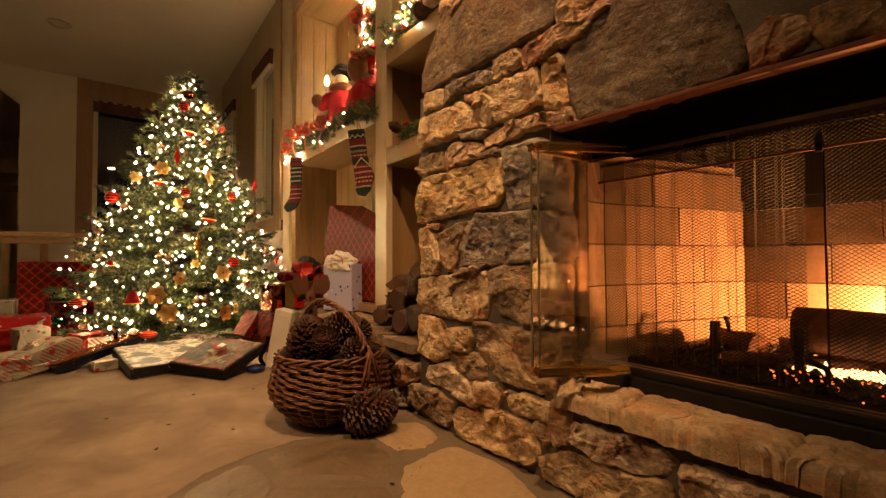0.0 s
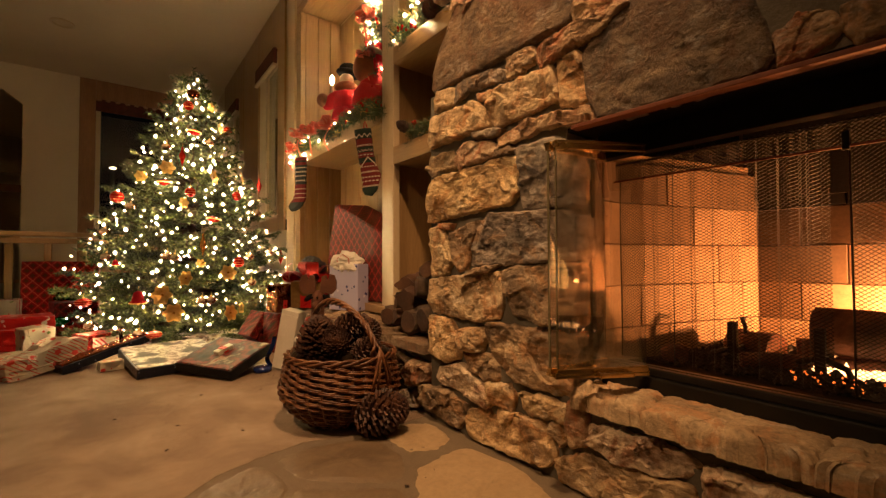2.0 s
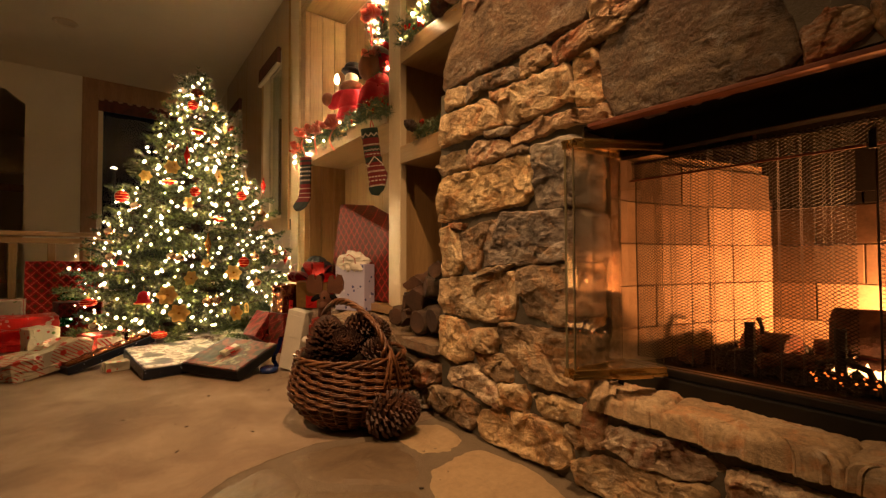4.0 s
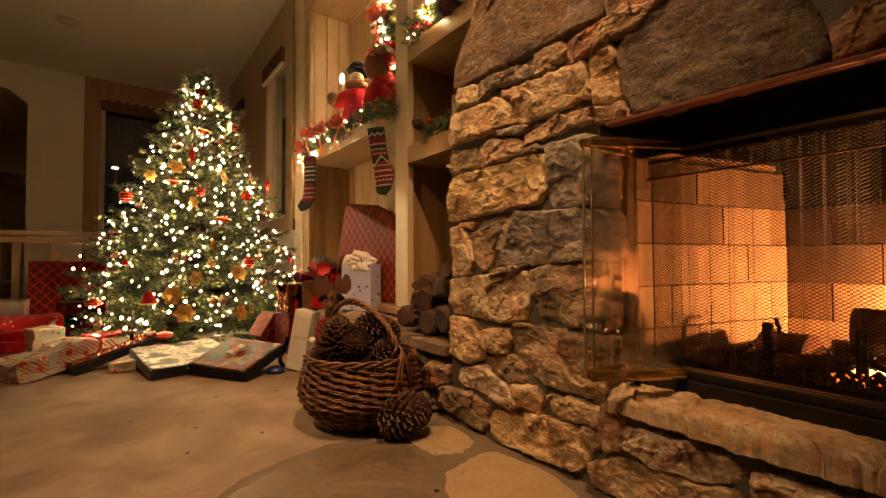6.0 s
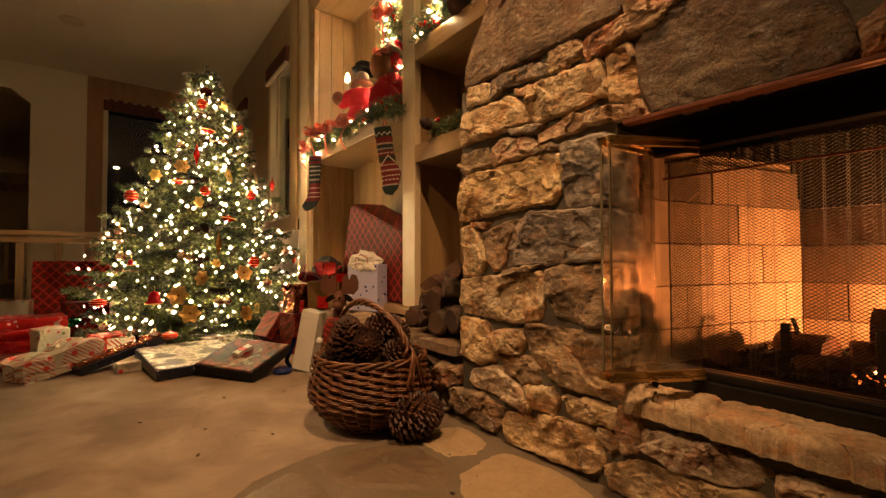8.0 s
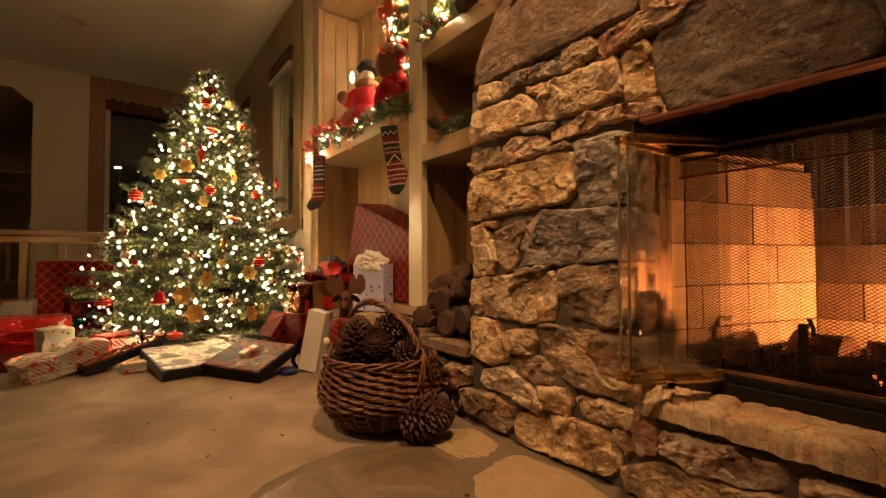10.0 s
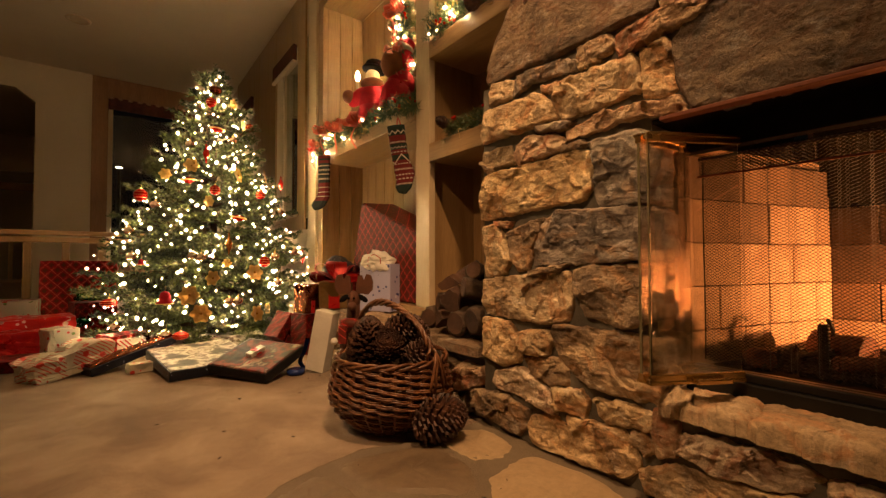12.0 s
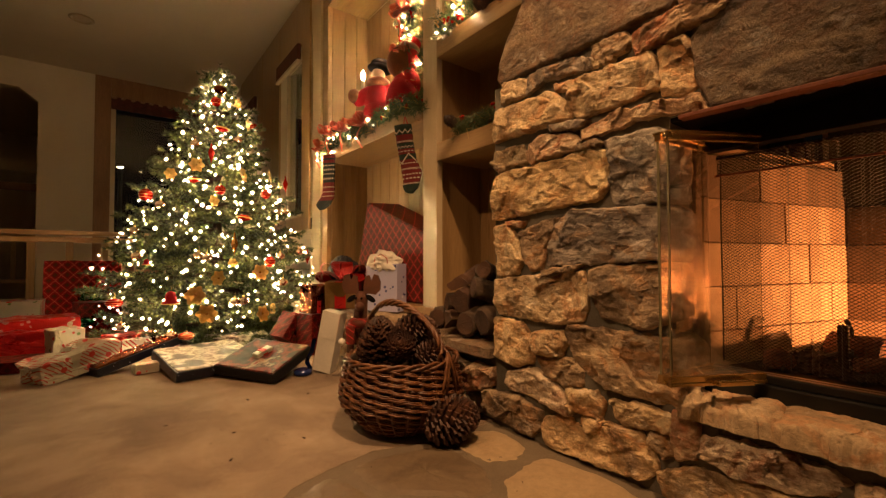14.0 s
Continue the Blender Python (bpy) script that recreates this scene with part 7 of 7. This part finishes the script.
stocking(pose(1.125, 2.325, 1.385, 0, 5, 56) @ pose(0, 0, 0, -8), 0.9, "knit_large", -1, "knitted red and green christmas stocking hanging from the shelf", True)
stocking(pose(1.15, 3.47, 1.44, 0, 0, 34), 0.97, "knit_small", 1, "knitted black and red christmas stocking hanging from the shelf")


# ---- garlands ----
def garland(m, path, thick, seed, label, bulbs=8, bows=2, berries=6, dense=1.0):
    e = thing("pine_garland", m, label, "garland", "garlands")
    r = random.Random(seed)
    segs = []
    pts = [Vector(p) for p in path]
    for a, b in zip(pts, pts[1:]):
        n = max(2, int((b - a).length / 0.006 * dense))
        for i in range(n):
            q = a.lerp(b, i / n)
            d = Vector((r.gauss(0, 1), r.gauss(0, 1), r.gauss(0, 1))).normalized()
            segs.append((tuple(q), tuple(q + d * thick * r.uniform(0.6, 1.1))))
    v, f = needles(segs, 620, 0.038, 0.0016, seed)
    stuff("foliage", v, f, "garland_needles", e, "dark green pine sprigs")
    gilt = segs[::5]
    v, f = needles(gilt, 45, 0.055, 0.0045, seed + 50, 1.1)
    stuff("gilded_leaves", v, f, "gold_foil", e, "small gilded leaves among the pine")
    part("stem", tube(bmesh.new(), pts, 0.005, 6), "bark", e)
    total = len(pts) - 1
    for i in range(bulbs):
        s = r.uniform(0, total - 0.001)
        q = pts[int(s)].lerp(pts[int(s) + 1], s - int(s)) + Vector((r.uniform(-1, 0.2), r.uniform(-1, 1), r.uniform(-0.6, 1))) * thick * 0.75
        o = new("bulb", GARLAND_BULB_BIG if r.random() < 0.6 else GARLAND_BULB)
        o.parent = e
        o.location = q
    for i in range(berries):
        s = r.uniform(0, total - 0.001)
        q = pts[int(s)].lerp(pts[int(s) + 1], s - int(s)) + Vector((r.uniform(-1, 0.2), r.uniform(-1, 1), r.uniform(-0.6, 1))) * thick * 0.7
        bm = bmesh.new()
        for k_ in range(5):
            sphere(bm, tuple(q + Vector((r.gauss(0, 0.011), r.gauss(0, 0.011), r.gauss(0, 0.011)))), 0.008, 10, 7)
        part("berry_sprig", bm, "red_glass", e, "shiny red berries", True)
    for i in range(bows):
        s = total * (0.12 + 0.62 * i / max(bows - 1, 1))
        q = pts[int(s)].lerp(pts[int(s) + 1], s - int(s)) + Vector((-thick * 0.7, 0, 0.01))
        bow(e, tuple(q), 0.095, "check_ribbon", 9, "wired red checked ribbon", seed + i)
        bm = bmesh.new()
        prev = None
        for k_ in range(10):
            g = k_ / 9
            p = q + Vector((-0.02 * math.sin(g * 3), 0.03 * math.sin(g * 4 + i), -0.16 * g))
            w = [bm.verts.new(p + Vector((0, dy, 0))) for dy in (-0.014, 0.014)]
            if prev:
                bm.faces.new((prev[0], prev[1], w[1], w[0]))
            prev = w
        bmesh.ops.solidify(bm, geom=list(bm.faces), thickness=0.0008)
        part("ribbon_tail", bm, "check_ribbon", e)
    return e


garland(pose(1.20, 3.60, 1.53), [(-0.01, 0.04, -0.07), (0, -0.02, 0.0), (0.0, -0.15, 0.05), (0.01, -0.30, 0.05), (0.01, -0.45, 0.01), (0.0, -0.56, -0.01)], 0.105, 31, "pine garland with lights and checked ribbons along the shelf", 16, 3, 5, 2.2)
garland(pose(1.20, 3.02, 1.515), [(0, 0.0, 0.0), (0.01, -0.18, 0.015), (0.0, -0.34, 0.03), (0.01, -0.5, 0.03), (0.0, -0.68, 0.01), (-0.02, -0.80, -0.03)], 0.075, 35, "dark pine garland along the front of the shelf", 4, 1, 4, 2.2)
garland(pose(1.44, 2.72, 1.512), [(0, 0, 0.05), (0.0, 0.02, 0.3), (0.0, -0.02, 0.55), (0.0, 0.02, 0.8), (0.0, 0.0, 1.05)], 0.115, 32, "lit pine garland standing in the shelf like a small tree", 64, 3, 26, 1.8)
garland(pose(1.20, 2.07, 1.84), [(0.02, 0.0, 0.02), (0.0, -0.12, 0.03), (0.01, -0.26, 0.06), (0.02, -0.42, 0.05), (0.02, -0.65, 0.06)], 0.095, 33, "pine garland with lights and red berries on a shelf", 13, 0, 9, 1.6)
garland(pose(1.22, 1.93, 1.275), [(0, 0, 0), (0.02, -0.1, 0.01), (0.03, -0.22, 0.0), (0.04, -0.4, 0.01)], 0.075, 34, "short pine sprig with red berries on a shelf", 0, 0, 4, 2.0)
pine_cone(pose(1.175, 1.90, 1.29) @ pose(0, 0, 0, 20, 70, 200), 0.07, 0.028, 43, "small brown pine cone lying in the pine sprig", scales=60)
pine_cone(pose(1.17, 1.69, 1.83) @ pose(0, 0, 0, 0, 60, 40), 0.12, 0.05, 41, "open brown pine cone resting on the shelf")

# crumbs of bark and needles fallen on the floor
rc = random.Random(77)
cv, cf = [], []
for _ in range(46):
    x, y = rc.uniform(-0.1, 0.85), rc.uniform(1.0, 2.4)
    if (x - BC.x) ** 2 + (y - BC.y) ** 2 < 0.05:
        continue
    n0 = len(cv)
    s0 = rc.choice((0.0015, 0.002, 0.004))
    a0 = rc.uniform(0, 6.28)
    cv += [(x + s0 * k * math.cos(a0) * 1.5 - m_ * s0 * math.sin(a0) * 0.6, y + s0 * k * math.sin(a0) * 1.5 + m_ * s0 * math.cos(a0) * 0.6, 0.0045 + h_) for h_ in (0, s0 * 0.6) for k, m_ in ((-1, -1), (1, -1), (1, 1), (-1, 1))]
    cf += [tuple(n0 + q_ for q_ in f_) for f_ in ((0, 3, 2, 1), (4, 5, 6, 7), (0, 1, 5, 4), (1, 2, 6, 5), (2, 3, 7, 6), (3, 0, 4, 7))]
tagged(stuff("floor_crumbs", cv, cf, "bark"), "dark bark crumbs scattered on carpet and hearth", "debris")
